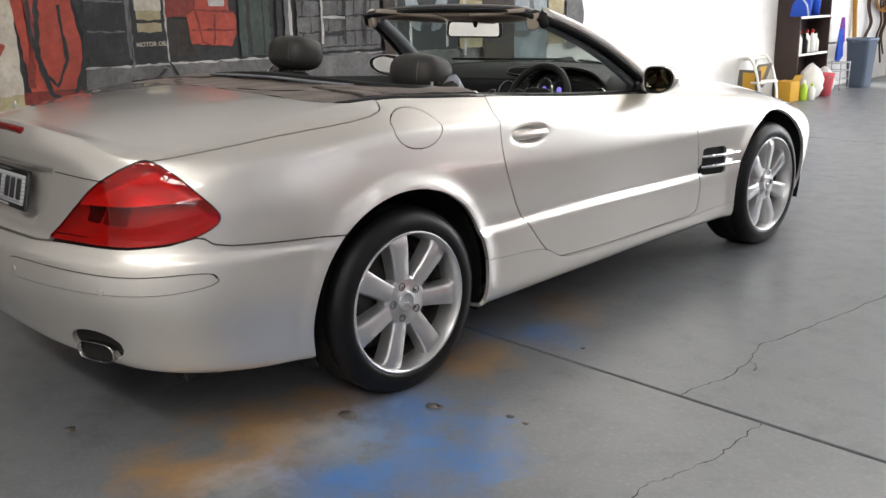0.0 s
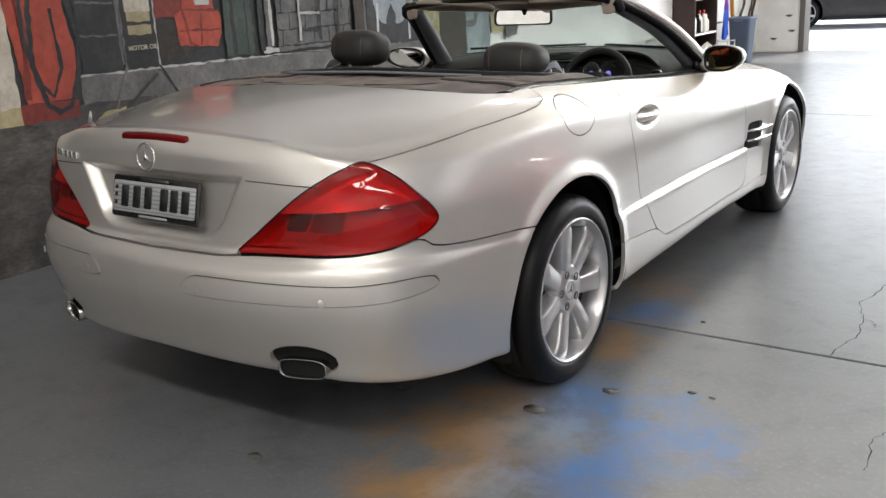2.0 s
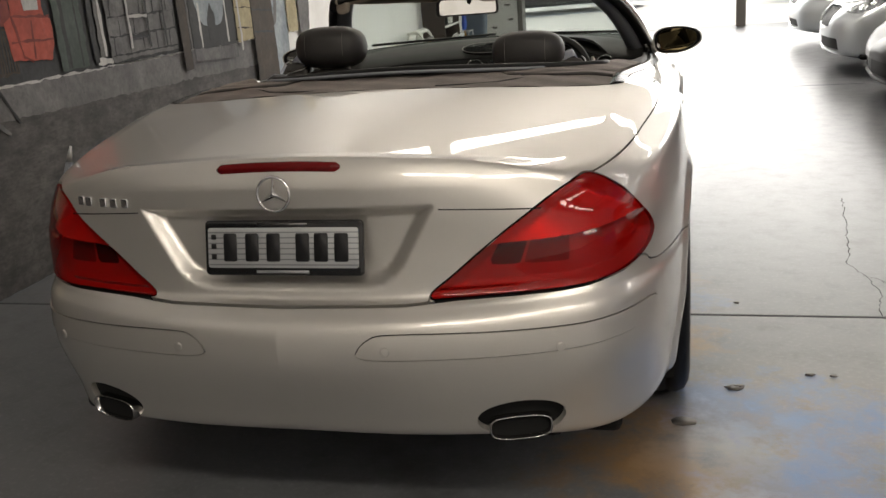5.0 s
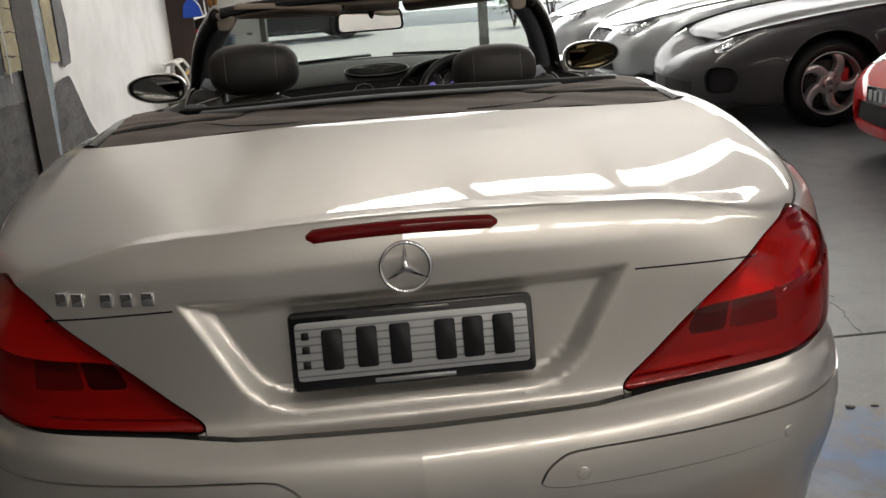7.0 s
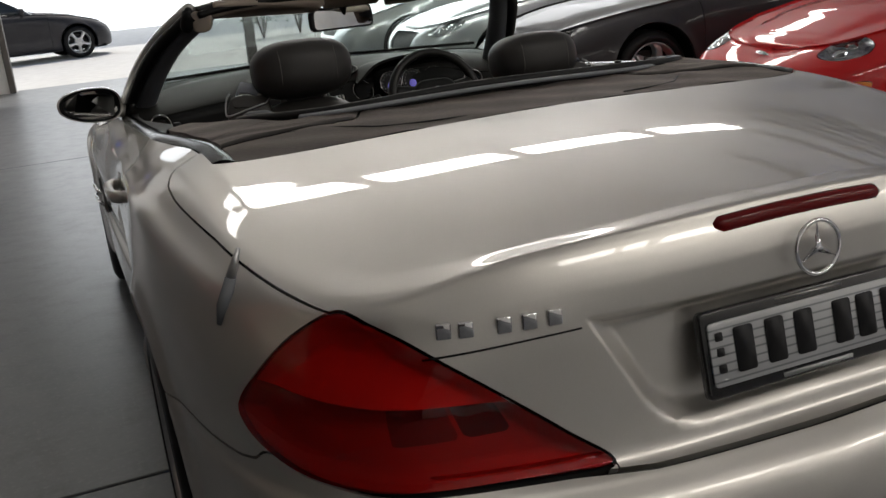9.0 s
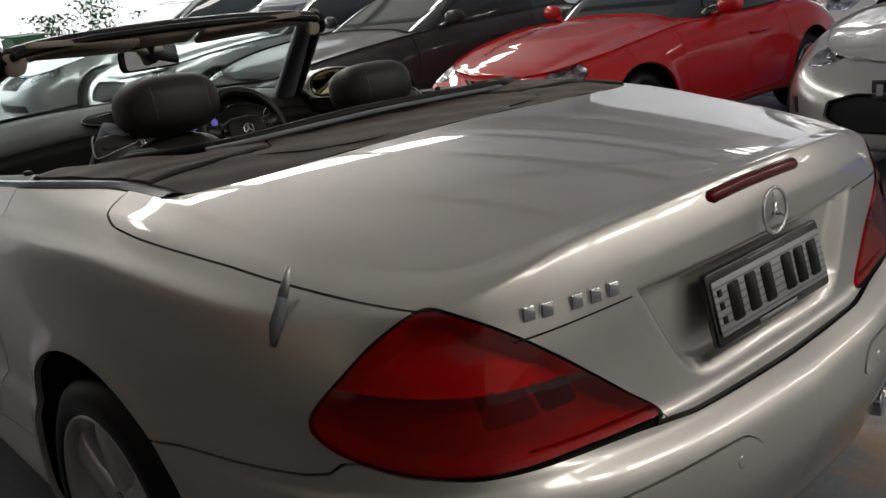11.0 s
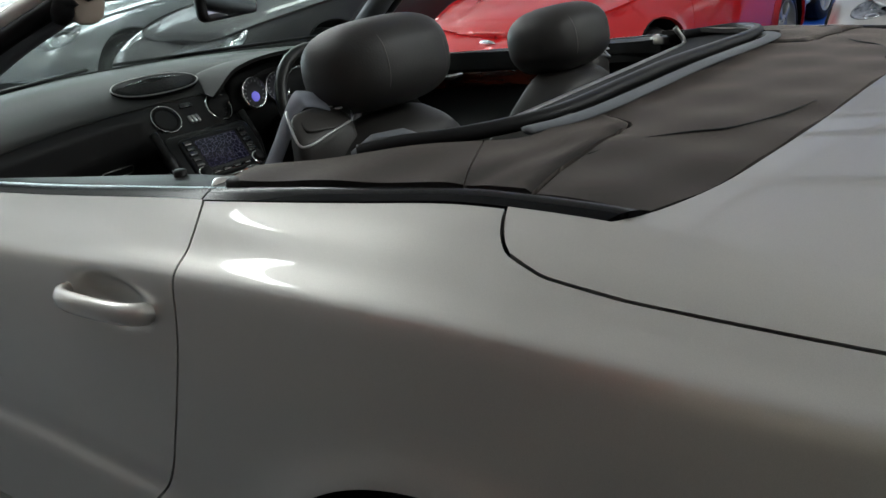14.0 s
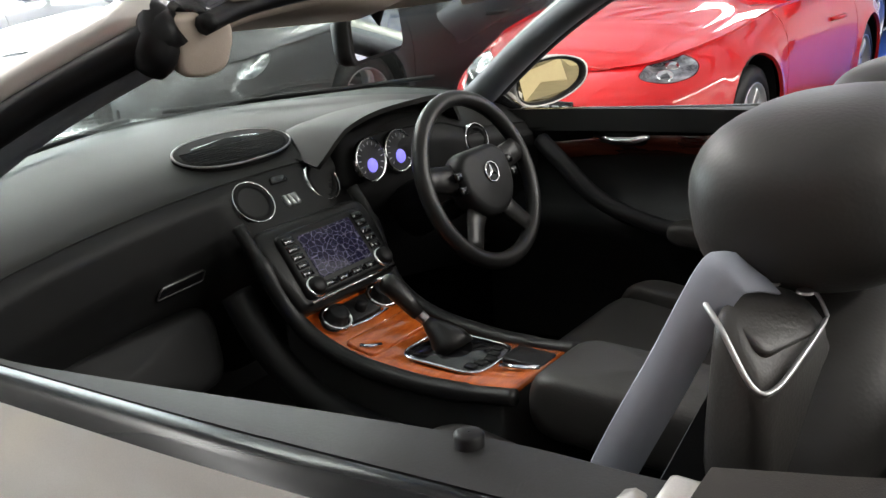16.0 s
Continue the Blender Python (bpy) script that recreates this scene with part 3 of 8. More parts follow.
# ---------- the painted wall: a street scene laid on in thin coats ----------
def wall_paint(name, dark, light, scale=6.0, stretch=(1, 1, 1), rough=.75):
    m = material(name, dark, rough)
    n1, n2 = noise_of(m, scale, 8, .72, stretch), noise_of(m, scale * 6, 4, .6, stretch)
    c = mix(m, ramp(m, n1, [(.32, (0, 0, 0)), (.70, (1, 1, 1))]), dark, light)
    smear = noise_of(m, 2.2, 9, .75, (1, 1, .55))
    c = mix(m, ramp(m, smear, [(.42, (0, 0, 0)), (.66, (.75, .75, .75))]), c, tuple(.55 * d + .012 for d in dark))
    chalk = noise_of(m, 13, 7, .78, (1, 1.6, .5))
    c = mix(m, ramp(m, chalk, [(.56, (0, 0, 0)), (.74, (.55, .55, .55))]), c, tuple(.5 * v + .08 for v in light))
    link(m, mix(m, ramp(m, n2, [(.45, (0, 0, 0)), (.7, (.4, .4, .4))]), c, tuple(v * .5 for v in dark)), shader(m).inputs["Base Color"])
    bump(m, n2, .25, .003)
    return m


M_STONE = wall_paint("mural_stone", (.030, .028, .028), (.16, .145, .135), 5, (1, 1, 2.4))
M_KERB = wall_paint("mural_kerb", (.11, .105, .105), (.24, .23, .225), 7)
M_DARK = wall_paint("mural_dark", (.014, .015, .017), (.050, .052, .055), 5)
M_GREY = wall_paint("mural_grey", (.085, .083, .085), (.21, .205, .20), 6)
M_RED = wall_paint("mural_red", (.34, .045, .025), (.55, .10, .06), 4)
M_DEEP = wall_paint("mural_deep_red", (.16, .022, .016), (.28, .045, .03), 5)
M_CREAM = wall_paint("mural_cream", (.48, .42, .33), (.66, .61, .52), 4)
M_YELLOW = wall_paint("mural_yellow", (.36, .30, .17), (.52, .45, .27), 5)
M_GREEN = wall_paint("mural_green", (.035, .055, .045), (.09, .12, .10), 5)
M_BROWN = wall_paint("mural_brown", (.030, .020, .013), (.075, .052, .034), 5)
M_BLUE = wall_paint("mural_blue", (.20, .24, .27), (.40, .44, .46), 5)
M_WHITE = wall_paint("mural_white", (.45, .44, .42), (.66, .65, .63), 6)
# unseen wall, made white so that it throws light on the car's rear
block("wall_south", (WALL_X - .3, BACK_Y - .25, 0), (RIGHT_X, BACK_Y, ROOF_Z), WHITE_WALL, label="unseen wall behind, white to bounce light onto the car", category="wall")
FADED_WALL = material("thinly_painted_wall", (.7, .7, .68), .7)
_p = node(FADED_WALL, "ShaderNodeSeparateXYZ")
link(FADED_WALL, node(FADED_WALL, "ShaderNodeTexCoord").outputs["Object"], _p.inputs[0])
_n = noise_of(FADED_WALL, 1.7, 7, .62, (1, 1, .55))
_m = node(FADED_WALL, "ShaderNodeMath")
_m.operation = "MULTIPLY_ADD"
link(FADED_WALL, _n, _m.inputs[0])
_m.inputs[1].default_value = 1.5
link(FADED_WALL, _p.outputs["Z"], _m.inputs[2])
_r = node(FADED_WALL, "ShaderNodeMapRange")
_r.inputs["From Min"].default_value, _r.inputs["From Max"].default_value = 2.55, 3.75
link(FADED_WALL, _m.outputs[0], _r.inputs["Value"])
link(FADED_WALL, mix(FADED_WALL, _r.outputs["Result"], mix(FADED_WALL, noise_of(FADED_WALL, 9, 5, .6), (.10, .10, .10), (.21, .20, .19)), (.74, .73, .71)), shader(FADED_WALL).inputs["Base Color"])
block("wall_west_upper", (WALL_X - .25, BACK_Y, MURAL_TOP), (WALL_X, 4.0, ROOF_Z), FADED_WALL, label="white wall into which the painted street scene fades", category="wall")
wall_west = block("wall_west", (WALL_X - .25, BACK_Y, 0), (WALL_X, 4.0, MURAL_TOP), M_DARK, label="wall painted with a dark old street scene", category="wall")
_coat = [0]
_brush = random.Random(8)


def coat(points, mat, r=.006, x=WALL_X, parent=None, name="painted_shape"):
    """A thin coat of paint on the wall with an outline in (y, z)."""
    _coat[0] += 1
    lift = .0012 + .0007 * _coat[0] * .25
    m = Matrix(((0, 0, 1, x + lift), (1, 0, 0, 0), (0, 1, 0, 0), (0, 0, 0, 1)))
    loop, rough_edge = rounded_loop([(py, min(pz, MURAL_TOP - .004)) for py, pz in points] if x == WALL_X else points, r, 3), []
    for p, q in zip(loop, np.roll(loop, -1, 0)):
        n = max(1, int(np.hypot(*(q - p)) / .035))
        for k in range(n):
            rough_edge.append(p + (q - p) * k / n + (np.array([_brush.gauss(0, .0035), _brush.gauss(0, .0035)]) if n > 1 else 0))
    return put(name, *slab(rough_edge, .001, 0, m), mat, parent or wall_west, smooth=False)


def box_coat(y0, z0, y1, z1, mat, **k):
    return coat([(y0, z0), (y1, z0), (y1, z1), (y0, z1)], mat, **k)


def line_coat(points, mat, w=.012):
    p = [np.array(q, float) for q in points]
    left, right = [], []
    for i, q in enumerate(p):
        d = p[min(i + 1, len(p) - 1)] - p[max(i - 1, 0)]
        n = np.array([-d[1], d[0]]) / max(np.linalg.norm(d), 1e-9) * w / 2
        left.append(tuple(q + n))
        right.append(tuple(q - n))
    return coat(left + right[::-1], mat, r=.001)


box_coat(-6, 0.0, 4.0, .80, M_STONE)
coat([(.34, .80), (4.0, .70), (4.0, .90), (.34, .945)], M_KERB)
line_coat([(.34, .945), (2.0, .925), (4.0, .895)], M_WHITE, .010)
box_coat(-.75, .74, -.02, 2.4, M_CREAM)
box_coat(-.75, .74, -.02, .83, M_YELLOW)
for yy, zz in ((-.16, 1.24), (-.13, 1.05)):
    coat([(yy - .10, zz), (yy, zz - .03), (yy + .05, zz + .05), (yy - .05, zz + .07)], M_DARK if zz > 1.1 else M_RED, r=.02)
coat([(-.02, .74), (.31, .74), (.31, .83), (-.02, .84)], M_DEEP)
coat([(.02, .84), (.30, .84), (.335, 1.05), (.27, 1.5), (.27, 2.1), (-.02, 2.1), (-.05, 1.5)], M_RED)
coat([(.10, .86), (.28, .86), (.30, 1.02), (.22, 1.45), (.12, 1.2)], M_RED)
line_coat([(.03, .86), (.06, 1.2), (.02, 1.6)], M_DEEP, .035)
line_coat([(.15, 1.75), (.10, 1.30), (.08, 1.02), (.13, .82), (.20, .78), (.26, .80), (.33, .95), (.36, 1.15), (.30, 1.4), (.24, 1.7)], M_DARK, .028)
line_coat([(.09, 1.7), (.05, 1.2), (.09, .95), (.17, .86), (.24, 1.0), (.22, 1.3)], M_DARK, .020)
box_coat(.36, .96, .61, 2.3, M_DARK)
for zz in (1.15, 1.32, 1.5):
    line_coat([(.37, zz), (.60, zz - .01)], M_GREY, .008)
line_coat([(.62, .98), (.62, 2.0)], M_GREY, .018)
# the advertising stand
coat([(.635, .965), (.862, .955), (.862, 1.55), (.635, 1.56)], M_DARK)
line_coat([(.635, .96), (.635, 1.56)], M_KERB, .012)
line_coat([(.862, .95), (.862, 1.55)], M_WHITE, .012)
coat([(.668, 1.255), (.838, 1.250), (.838, 1.32), (.80, 1.345), (.795, 1.40), (.76, 1.41), (.75, 1.37), (.72, 1.385), (.70, 1.345), (.668, 1.33)], M_CREAM, r=.012)
for zz, hh in ((1.205, .052), (1.135, .050)):
    coat([(.675, zz), (.832, zz - .004), (.832, zz + hh - .004), (.675, zz + hh)], M_YELLOW)
for pts in ([(.64, .965), (.52, .72)], [(.86, .955), (.98, .76)], [(.64, .93), (.90, .72)], [(.86, .93), (.60, .74)], [(.64, .925), (.86, .915)]):
    line_coat(pts, M_KERB if pts[0][0] < .7 else M_DARK, .016)
coat([(.40, .705), (.56, .715), (.60, .75), (.46, .745)], M_YELLOW)
box_coat(.865, .985, 1.05, 1.20, M_BROWN)
for yy in np.linspace(.88, 1.04, 9):
    line_coat([(yy, 1.0), (yy, 1.19)], M_DARK, .007)
box_coat(.865, 1.21, 1.06, 2.2, M_DEEP)
coat([(1.02, 1.05), (1.30, 1.02), (1.345, 1.10), (1.345, 1.22), (1.30, 1.24), (1.30, 2.2), (1.06, 2.2), (1.06, 1.25), (1.0, 1.22)], M_RED)
for pts in ([(1.03, 1.13), (1.34, 1.12)], [(1.18, 1.04), (1.20, 1.22)], [(1.02, 1.25), (1.34, 1.235)], [(1.06, 1.25), (1.10, 1.06), (1.16, 1.03)]):
    line_coat(pts, M_DEEP, .012)
coat([(1.16, 1.27), (1.27, 1.268), (1.27, 1.36), (1.16, 1.362)], M_WHITE)
box_coat(1.37, .955, 1.60, 2.4, M_GREEN)
line_coat([(1.44, .96), (1.44, 2.4)], M_DARK, .03)
line_coat([(1.55, .96), (1.55, 2.4)], M_DARK, .012)
box_coat(1.715, .985, 1.775, 2.4, M_GREY)
line_coat([(1.765, .985), (1.765, 2.4)], M_WHITE, .018)
coat([(1.68, .945), (1.82, .94), (1.82, .975), (1.68, .98)], M_WHITE)
box_coat(1.66, .96, 1.70, 2.4, M_DARK)
box_coat(1.82, .945, 2.55, 2.4, M_GREY)
for row in range(9):
    zz = .975 + .105 * row
    line_coat([(1.83, zz), (2.54, zz - .004)], M_DARK, .008)
    for q in range(5):
        yy = 1.86 + .15 * q + (.07 if row % 2 else 0)
        line_coat([(yy, zz), (yy + .004, zz + .10)], M_DARK, .007)
for pts in ([(2.02, 1.0), (2.02, 1.35)], [(2.22, .99), (2.22, 1.62)], [(2.02, 1.18), (2.22, 1.17)], [(2.04, 1.07), (2.22, 1.06)], [(2.24, 1.45), (2.42, 1.44)], [(2.40, .98), (2.42, 1.44)], [(2.22, 1.33), (2.40, 1.32)]):
    line_coat(pts, M_WHITE if pts[0][0] < 2.03 else M_DARK, .018)
box_coat(2.58, .80, 2.68, 2.4, M_BROWN)
line_coat([(2.70, .78), (2.70, 2.4)], M_KERB, .02)
box_coat(2.72, .90, 3.34, 2.4, M_DARK)
coat([(2.86, 1.05), (3.16, 1.04), (3.24, 1.28), (3.20, 1.75), (3.0, 1.9), (2.80, 1.7), (2.78, 1.28)], M_BLUE, r=.08)
coat([(2.92, 1.22), (3.10, 1.21), (3.16, 1.42), (3.08, 1.68), (2.92, 1.68), (2.86, 1.42)], M_DARK, r=.07)
for yy in (2.84, 3.22):
    line_coat([(yy, .92), (yy, 1.2)], M_WHITE, .022)
coat([(2.95, .95), (3.02, .96), (3.06, 1.1), (3.0, 1.2), (2.94, 1.08)], M_DARK, r=.02)
coat([(2.72, .84), (3.34, .80), (3.34, .88), (2.72, .92)], M_GREY)
box_coat(3.36, .90, 3.62, 2.4, M_YELLOW)
for zz in np.arange(1.0, 2.3, .14):
    line_coat([(3.38, zz), (3.62, zz - .02)], M_BROWN, .008)
line_coat([(3.42, .84), (3.40, 2.4)], M_WHITE, .022)
box_coat(3.63, .0, 4.0, 2.4, M_BROWN)
for zz in np.arange(.95, 2.3, .16):
    line_coat([(3.64, zz), (3.98, zz - .03)], M_DARK, .012)
# faded painting on the white wall beyond the corner
_W2 = WALL_X - .16
box_coat(4.02, 0, 4.62, 2.4, M_BLUE, x=_W2)
coat([(4.16, .95), (4.40, .94), (4.46, 1.12), (4.42, 1.36), (4.28, 1.42), (4.16, 1.34), (4.12, 1.12)], M_GREY, r=.06, x=_W2)
coat([(4.20, 1.0), (4.36, .99), (4.40, 1.14), (4.36, 1.32), (4.22, 1.32), (4.18, 1.14)], M_BLUE, r=.05, x=_W2)
coat([(4.23, 1.12), (4.36, 1.12), (4.36, 1.20), (4.23, 1.20)], M_WHITE, x=_W2)
box_coat(4.64, .86, 4.86, 2.4, M_YELLOW, x=_W2)
coat([(4.90, .80), (5.10, .82), (5.16, 1.1), (5.08, 1.4), (5.14, 2.0), (4.92, 2.2)], M_GREY, r=.03, x=_W2)
coat([(4.5, 0), (5.7, 0), (5.3, .35), (5.0, .75), (4.6, .7)], M_STONE, r=.08, x=_W2)
_txt = bpy.data.curves.new("oil_lettering", "FONT")
_txt.body, _txt.size, _txt.extrude, _txt.offset, _txt.align_x = "MOTOR OIL", .036, .0006, .0007, "CENTER"
lettering = new("painted_lettering", _txt)
lettering.data.materials.append(M_CREAM)
lettering.matrix_world = Matrix(((0, 0, 1, WALL_X + .017), (1, 0, 0, .752), (0, 1, 0, 1.050), (0, 0, 0, 1)))
lettering.parent = wall_west


# ---------- the silver roadster: body panels ----------
roadster = thing("car", "silver two-seat convertible with its roof down, parked on the floor", "car")
GAP = .0022


def panel(name, sheets, mat, label="", depth=.014, parent=None):
    return put(name, *joined(*[s.lipped(depth) for s in sheets]), mat, parent or roadster, label)


def weld(sheets):
    """Joins sheets into one where their edges lie together."""
    data, tris, at = [], [], 0
    for q in sheets:
        data.append(q.data)
        tris.append(q.tris + at)
        at += len(q.data)
    data, tris = np.concatenate(data), np.concatenate(tris)
    key = np.round(data[:, :3] / .0006).astype(int)
    _, first, back = np.unique(key, axis=0, return_index=True, return_inverse=True)
    tris = back.ravel()[tris]
    ok = (tris[:, 0] != tris[:, 1]) & (tris[:, 1] != tris[:, 2]) & (tris[:, 0] != tris[:, 2])
    return Sheet(data[first], tris[ok])


LEDGE = lambda along: .752 + .05 * (along - .7)
LAMP = spline_loop([(.358, .634), (.42, .682), (.494, .737), (.575, .793), (.640, .830), (.72, .861), (.800, .877), (.880, .842), (.940, .788),
                    (.988, .738), (1.000, .708), (.976, .683), (.925, .663), (.85, .648), (.735, .639), (.55, .635), (.42, .631)], 6)
BUMPER = np.array([(-.3, .617), (.02, .617), (.30, .621), (.42, .628), (.55, .632), (.735, .636), (.85, .645), (.925, .660), (.950, .655), (.974, .637), (1.02, .627), (1.10, .620),
                   (1.40, .600), (1.6, .59), (1.6, -.2), (-.3, -.2)])
LID_BACK = np.array([(-.3, .5), (-.3, 1.3), (1.687, 1.3), (1.685, .990), (1.663, .970), (1.625, .951), (1.573, .938), (1.48, .929), (1.35, .921), (1.21, .912), (1.05, .897), (.925, .885), (.802, .874), (.72, .860), (.640, .830), (.575, .793), (.494, .737), (.42, .682), (.358, .634), (.30, .5)])
DOOR = np.r_[spline_loop([(2.158, 1.0), (2.144, .957), (2.126, .876), (2.127, .735), (2.187, .58), (2.28, .455), (2.363, .362), (2.43, .316), (2.52, .297), (2.93, .284), (3.44, .284)], 5, closed=False),
             spline_loop([(3.50, .30), (3.52, .40), (3.50, .55), (3.46, .72), (3.40, .86), (3.37, 1.0)], 5, closed=False), np.array([(3.37, 1.4), (2.15, 1.4)])]
SILL = np.r_[spline_loop([(1.85, .40), (2.1, .375), (2.36, .352), (2.52, .290), (2.93, .277), (3.44, .277), (3.60, .285), (4.0, .30)], 5, closed=False), np.array([(4.0, -.2), (1.85, -.2)])]
STRIP = spline_loop([(.185, .528), (.215, .560), (.27, .571), (.48, .568), (.72, .562), (.90, .562), (.965, .553), (.978, .540), (.95, .522), (.83, .510), (.64, .509), (.45, .511), (.26, .513), (.205, .516)], 5)
FUEL = np.array([(1.729 + .105 * math.cos(w), .888 + .064 * math.sin(w)) for w in np.linspace(0, 2 * math.pi, 40, endpoint=False)])
PIPE_HOLE = np.array([(.556 + .108 * math.cos(w), .332 + .052 * math.sin(w)) for w in np.linspace(0, 2 * math.pi, 32, endpoint=False)])
VENT = rounded_loop([(3.535, .590), (3.735, .580), (3.745, .450), (3.53, .465)], .02)
s_values = np.r_[np.arange(0, .39, .0045), np.arange(.39, s_of_y(.62), .011), np.arange(s_of_y(.62), s_of_y(.9), .014), np.arange(s_of_y(.9), s_of_y(2.2), .03), np.arange(s_of_y(2.2), s_of_y(2.98), .014), np.linspace(s_of_y(3.0), S_END, 30)]
v_values = np.unique(np.r_[np.linspace(0, 1, 67), np.linspace(.367, .50, 21), np.linspace(.50, .79, 40)])

lid_pieces = []
for side in (1, -1):
    whole = Sheet.grid(side_sheet(s_values, v_values, side))
    for ay, az, r in ARCHES:
        whole = whole.keep(np.where(np.abs(whole.data[:, 0]) > .5, np.hypot(whole.data[:, 1] - ay, whole.data[:, 2] - az) - r, .1))
    core = Sheet(whole.data.copy(), whole.tris)
    core.data[:, :3] -= core.normals() * .016
    sz = lambda q: np.c_[q.data[:, 3], q.data[:, 2]]
    core = core.keep(.006 - inside_dist(LAMP, sz(core)))
    put("inner_shell", *core.lipped(0), DARK, roadster)
    lens = whole.keep(inside_dist(LAMP, sz(whole)) - GAP)
    rest = whole.keep(-inside_dist(LAMP, sz(whole)) - GAP)
    bumper = rest.keep(inside_dist(BUMPER, sz(rest)) - GAP)
    rest = rest.keep(-inside_dist(BUMPER, sz(rest)) - GAP)
    lid_pieces.append(rest.keep(inside_dist(LID_BACK, sz(rest)) - GAP * .6))
    rest = rest.keep(-inside_dist(LID_BACK, sz(rest)) - GAP * .6)
    sill = rest.keep(inside_dist(SILL, sz(rest)) - GAP / 2)
    rest = rest.keep(-inside_dist(SILL, sz(rest)) - GAP / 2)
    door = rest.keep(inside_dist(DOOR, sz(rest)) - GAP)
    rest = rest.keep(-inside_dist(DOOR, sz(rest)) - GAP)
    rest = rest.keep(.994 - rest.data[:, 4])
    quarter = rest.keep(3.0 - rest.data[:, 3])
    fender = rest.keep(rest.data[:, 3] - 3.0)
    fender = fender.keep(-inside_dist(VENT, sz(fender)) - .001)
    bumper = bumper.keep(-inside_dist(PIPE_HOLE, sz(bumper)))
    strip = bumper.keep(inside_dist(STRIP, sz(bumper)) - GAP * .6)
    bumper = bumper.keep(-inside_dist(STRIP, sz(bumper)) - GAP * .6)
    strip.data[:, :3] += strip.normals() * .003
    if side > 0:
        flap = quarter.keep(inside_dist(FUEL, sz(quarter)) - GAP * .8)
        quarter = quarter.keep(-inside_dist(FUEL, sz(quarter)) - GAP * .8)
        panel("fuel_flap", [flap], SILVER, "round silver fuel filler flap", .008)
    panel("rear_bumper_half", [bumper], SILVER, "", .02)
    panel("bumper_strip", [strip], SILVER, "silver protective bumper strip", .008)
    panel("rear_quarter", [quarter], SILVER)
    panel("door_skin", [door], SILVER)
    panel("sill", [sill], SILVER)
    panel("front_wing", [fender], SILVER)
    # a tinted shell over a stepped bowl: the upper reflectors tilt towards the sky, the lower ones lie under a ledge
    above = lambda q: q.data[:, 2] - LEDGE(q.data[:, 3])
    rim_near = lambda q: smoothstep(0, .030, inside_dist(LAMP, sz(q)))
    upper, lower = lens.keep(above(lens) - .0005), lens.keep(-above(lens) - .0005)
    lens.data[:, :3] += lens.normals() * (.003 + .0025 * smoothstep(-.0015, .0015, -above(lens)))[:, None]
    lamp = panel("tail_lamp", [lens], LENS_GLASS, "large glossy red wrap-round tail lamp", .012)
    lamp.visible_shadow = False
    upper.data[:, :3] -= upper.normals() * (.004 + rim_near(upper) * (.008 + .040 * np.clip(above(upper) / .10, 0, 1)))[:, None]
    lower_depth = .004 + rim_near(lower) * (.036 - .026 * np.clip(-above(lower) / .11, 0, 1))
    lower.data[:, :3] -= lower.normals() * lower_depth[:, None]
    panel("upper_reflector", [upper], LAMP_BOWL, "", 0, lamp)
    for name, loop, mat in (("reversing_lamp", [(.50, .690), (.575, .690), (.600, .745), (.53, .742)], SMOKE_LENS), ("stop_lamp", [(.583, .690), (.70, .690), (.715, .748), (.608, .746)], STOP_LENS)):
        loop = rounded_loop(loop, .006)
        panel(name, [lower.keep(inside_dist(loop, sz(lower)))], mat, "", 0, lamp)
        lower = lower.keep(-inside_dist(loop, sz(lower)))
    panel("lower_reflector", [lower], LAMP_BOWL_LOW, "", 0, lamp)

# boot deck, cover and bonnet: rows across between the two shoulders
s_deck = s_values[(s_values > 0) & (s_values < s_of_y(3.2))]
edge, other = shoulder(s_deck), side_sheet(s_deck, np.array([.97, 1.0]), -1)[:, 1, 0]
lean = (edge[:, 0] + other) / 2  # the two flanks do not stand quite alike
edge[:, 0] -= lean
w = np.linspace(-1, 1, 111)
w = np.sign(w) * np.abs(w) ** .7
deck = np.zeros((len(s_deck), len(w), 5))
for i, (x, y, z) in enumerate(edge):
    zc = max(float(deck_mid(y)), z)
    plain = z + (zc - z) * (1 - np.abs(w) ** 2.4)
    fitted = deck_z(x * w, np.full(len(w), y))
    fitted = fitted + (z - fitted[-1]) * np.abs(w) ** 3
    blend = smoothstep(.2, .6, y)
    deck[i, :, 0], deck[i, :, 1], deck[i, :, 2] = x * w + lean[i] * w ** 2, y, fitted * (1 - blend) + plain * blend
deck = Sheet.grid(deck)
LID_TOP = rounded_loop([(-.95, -1.2), (.95, -1.2), (.95, .050), (.785, .010), (.715, -.115), (.58, -.163), (.30, -.188), (-.30, -.188), (-.58, -.163), (-.715, -.115), (-.785, .010), (-.95, .050)], [.01, .01, .01, .03, .08, .12, .2, .2, .12, .08, .03, .01], 8)
COCKPIT = rounded_loop([(-.655, .40), (-.60, .30), (-.50, .125), (.50, .125), (.60, .30), (.655, .40), (.680, .50), (.672, .62), (.69, .80), (.712, .97), (.735, 1.17), (.735, 1.42), (.722, 1.57), (.60, 1.74), (.35, 1.89), (0, 1.94), (-.35, 1.89), (-.60, 1.74), (-.722, 1.57), (-.735, 1.42), (-.735, 1.17), (-.712, .97), (-.69, .80), (-.672, .62), (-.680, .50)], .04, 6)
xy = lambda q: q.data[:, :2]
lid_top = deck.keep(inside_dist(LID_TOP, xy(deck)) - GAP)
lid_pieces.append(lid_top)
panel("boot_lid", [weld(lid_pieces)], SILVER, "broad silver boot lid with a raised rear lip")
front = deck.keep(-inside_dist(LID_TOP, xy(deck)) - GAP)
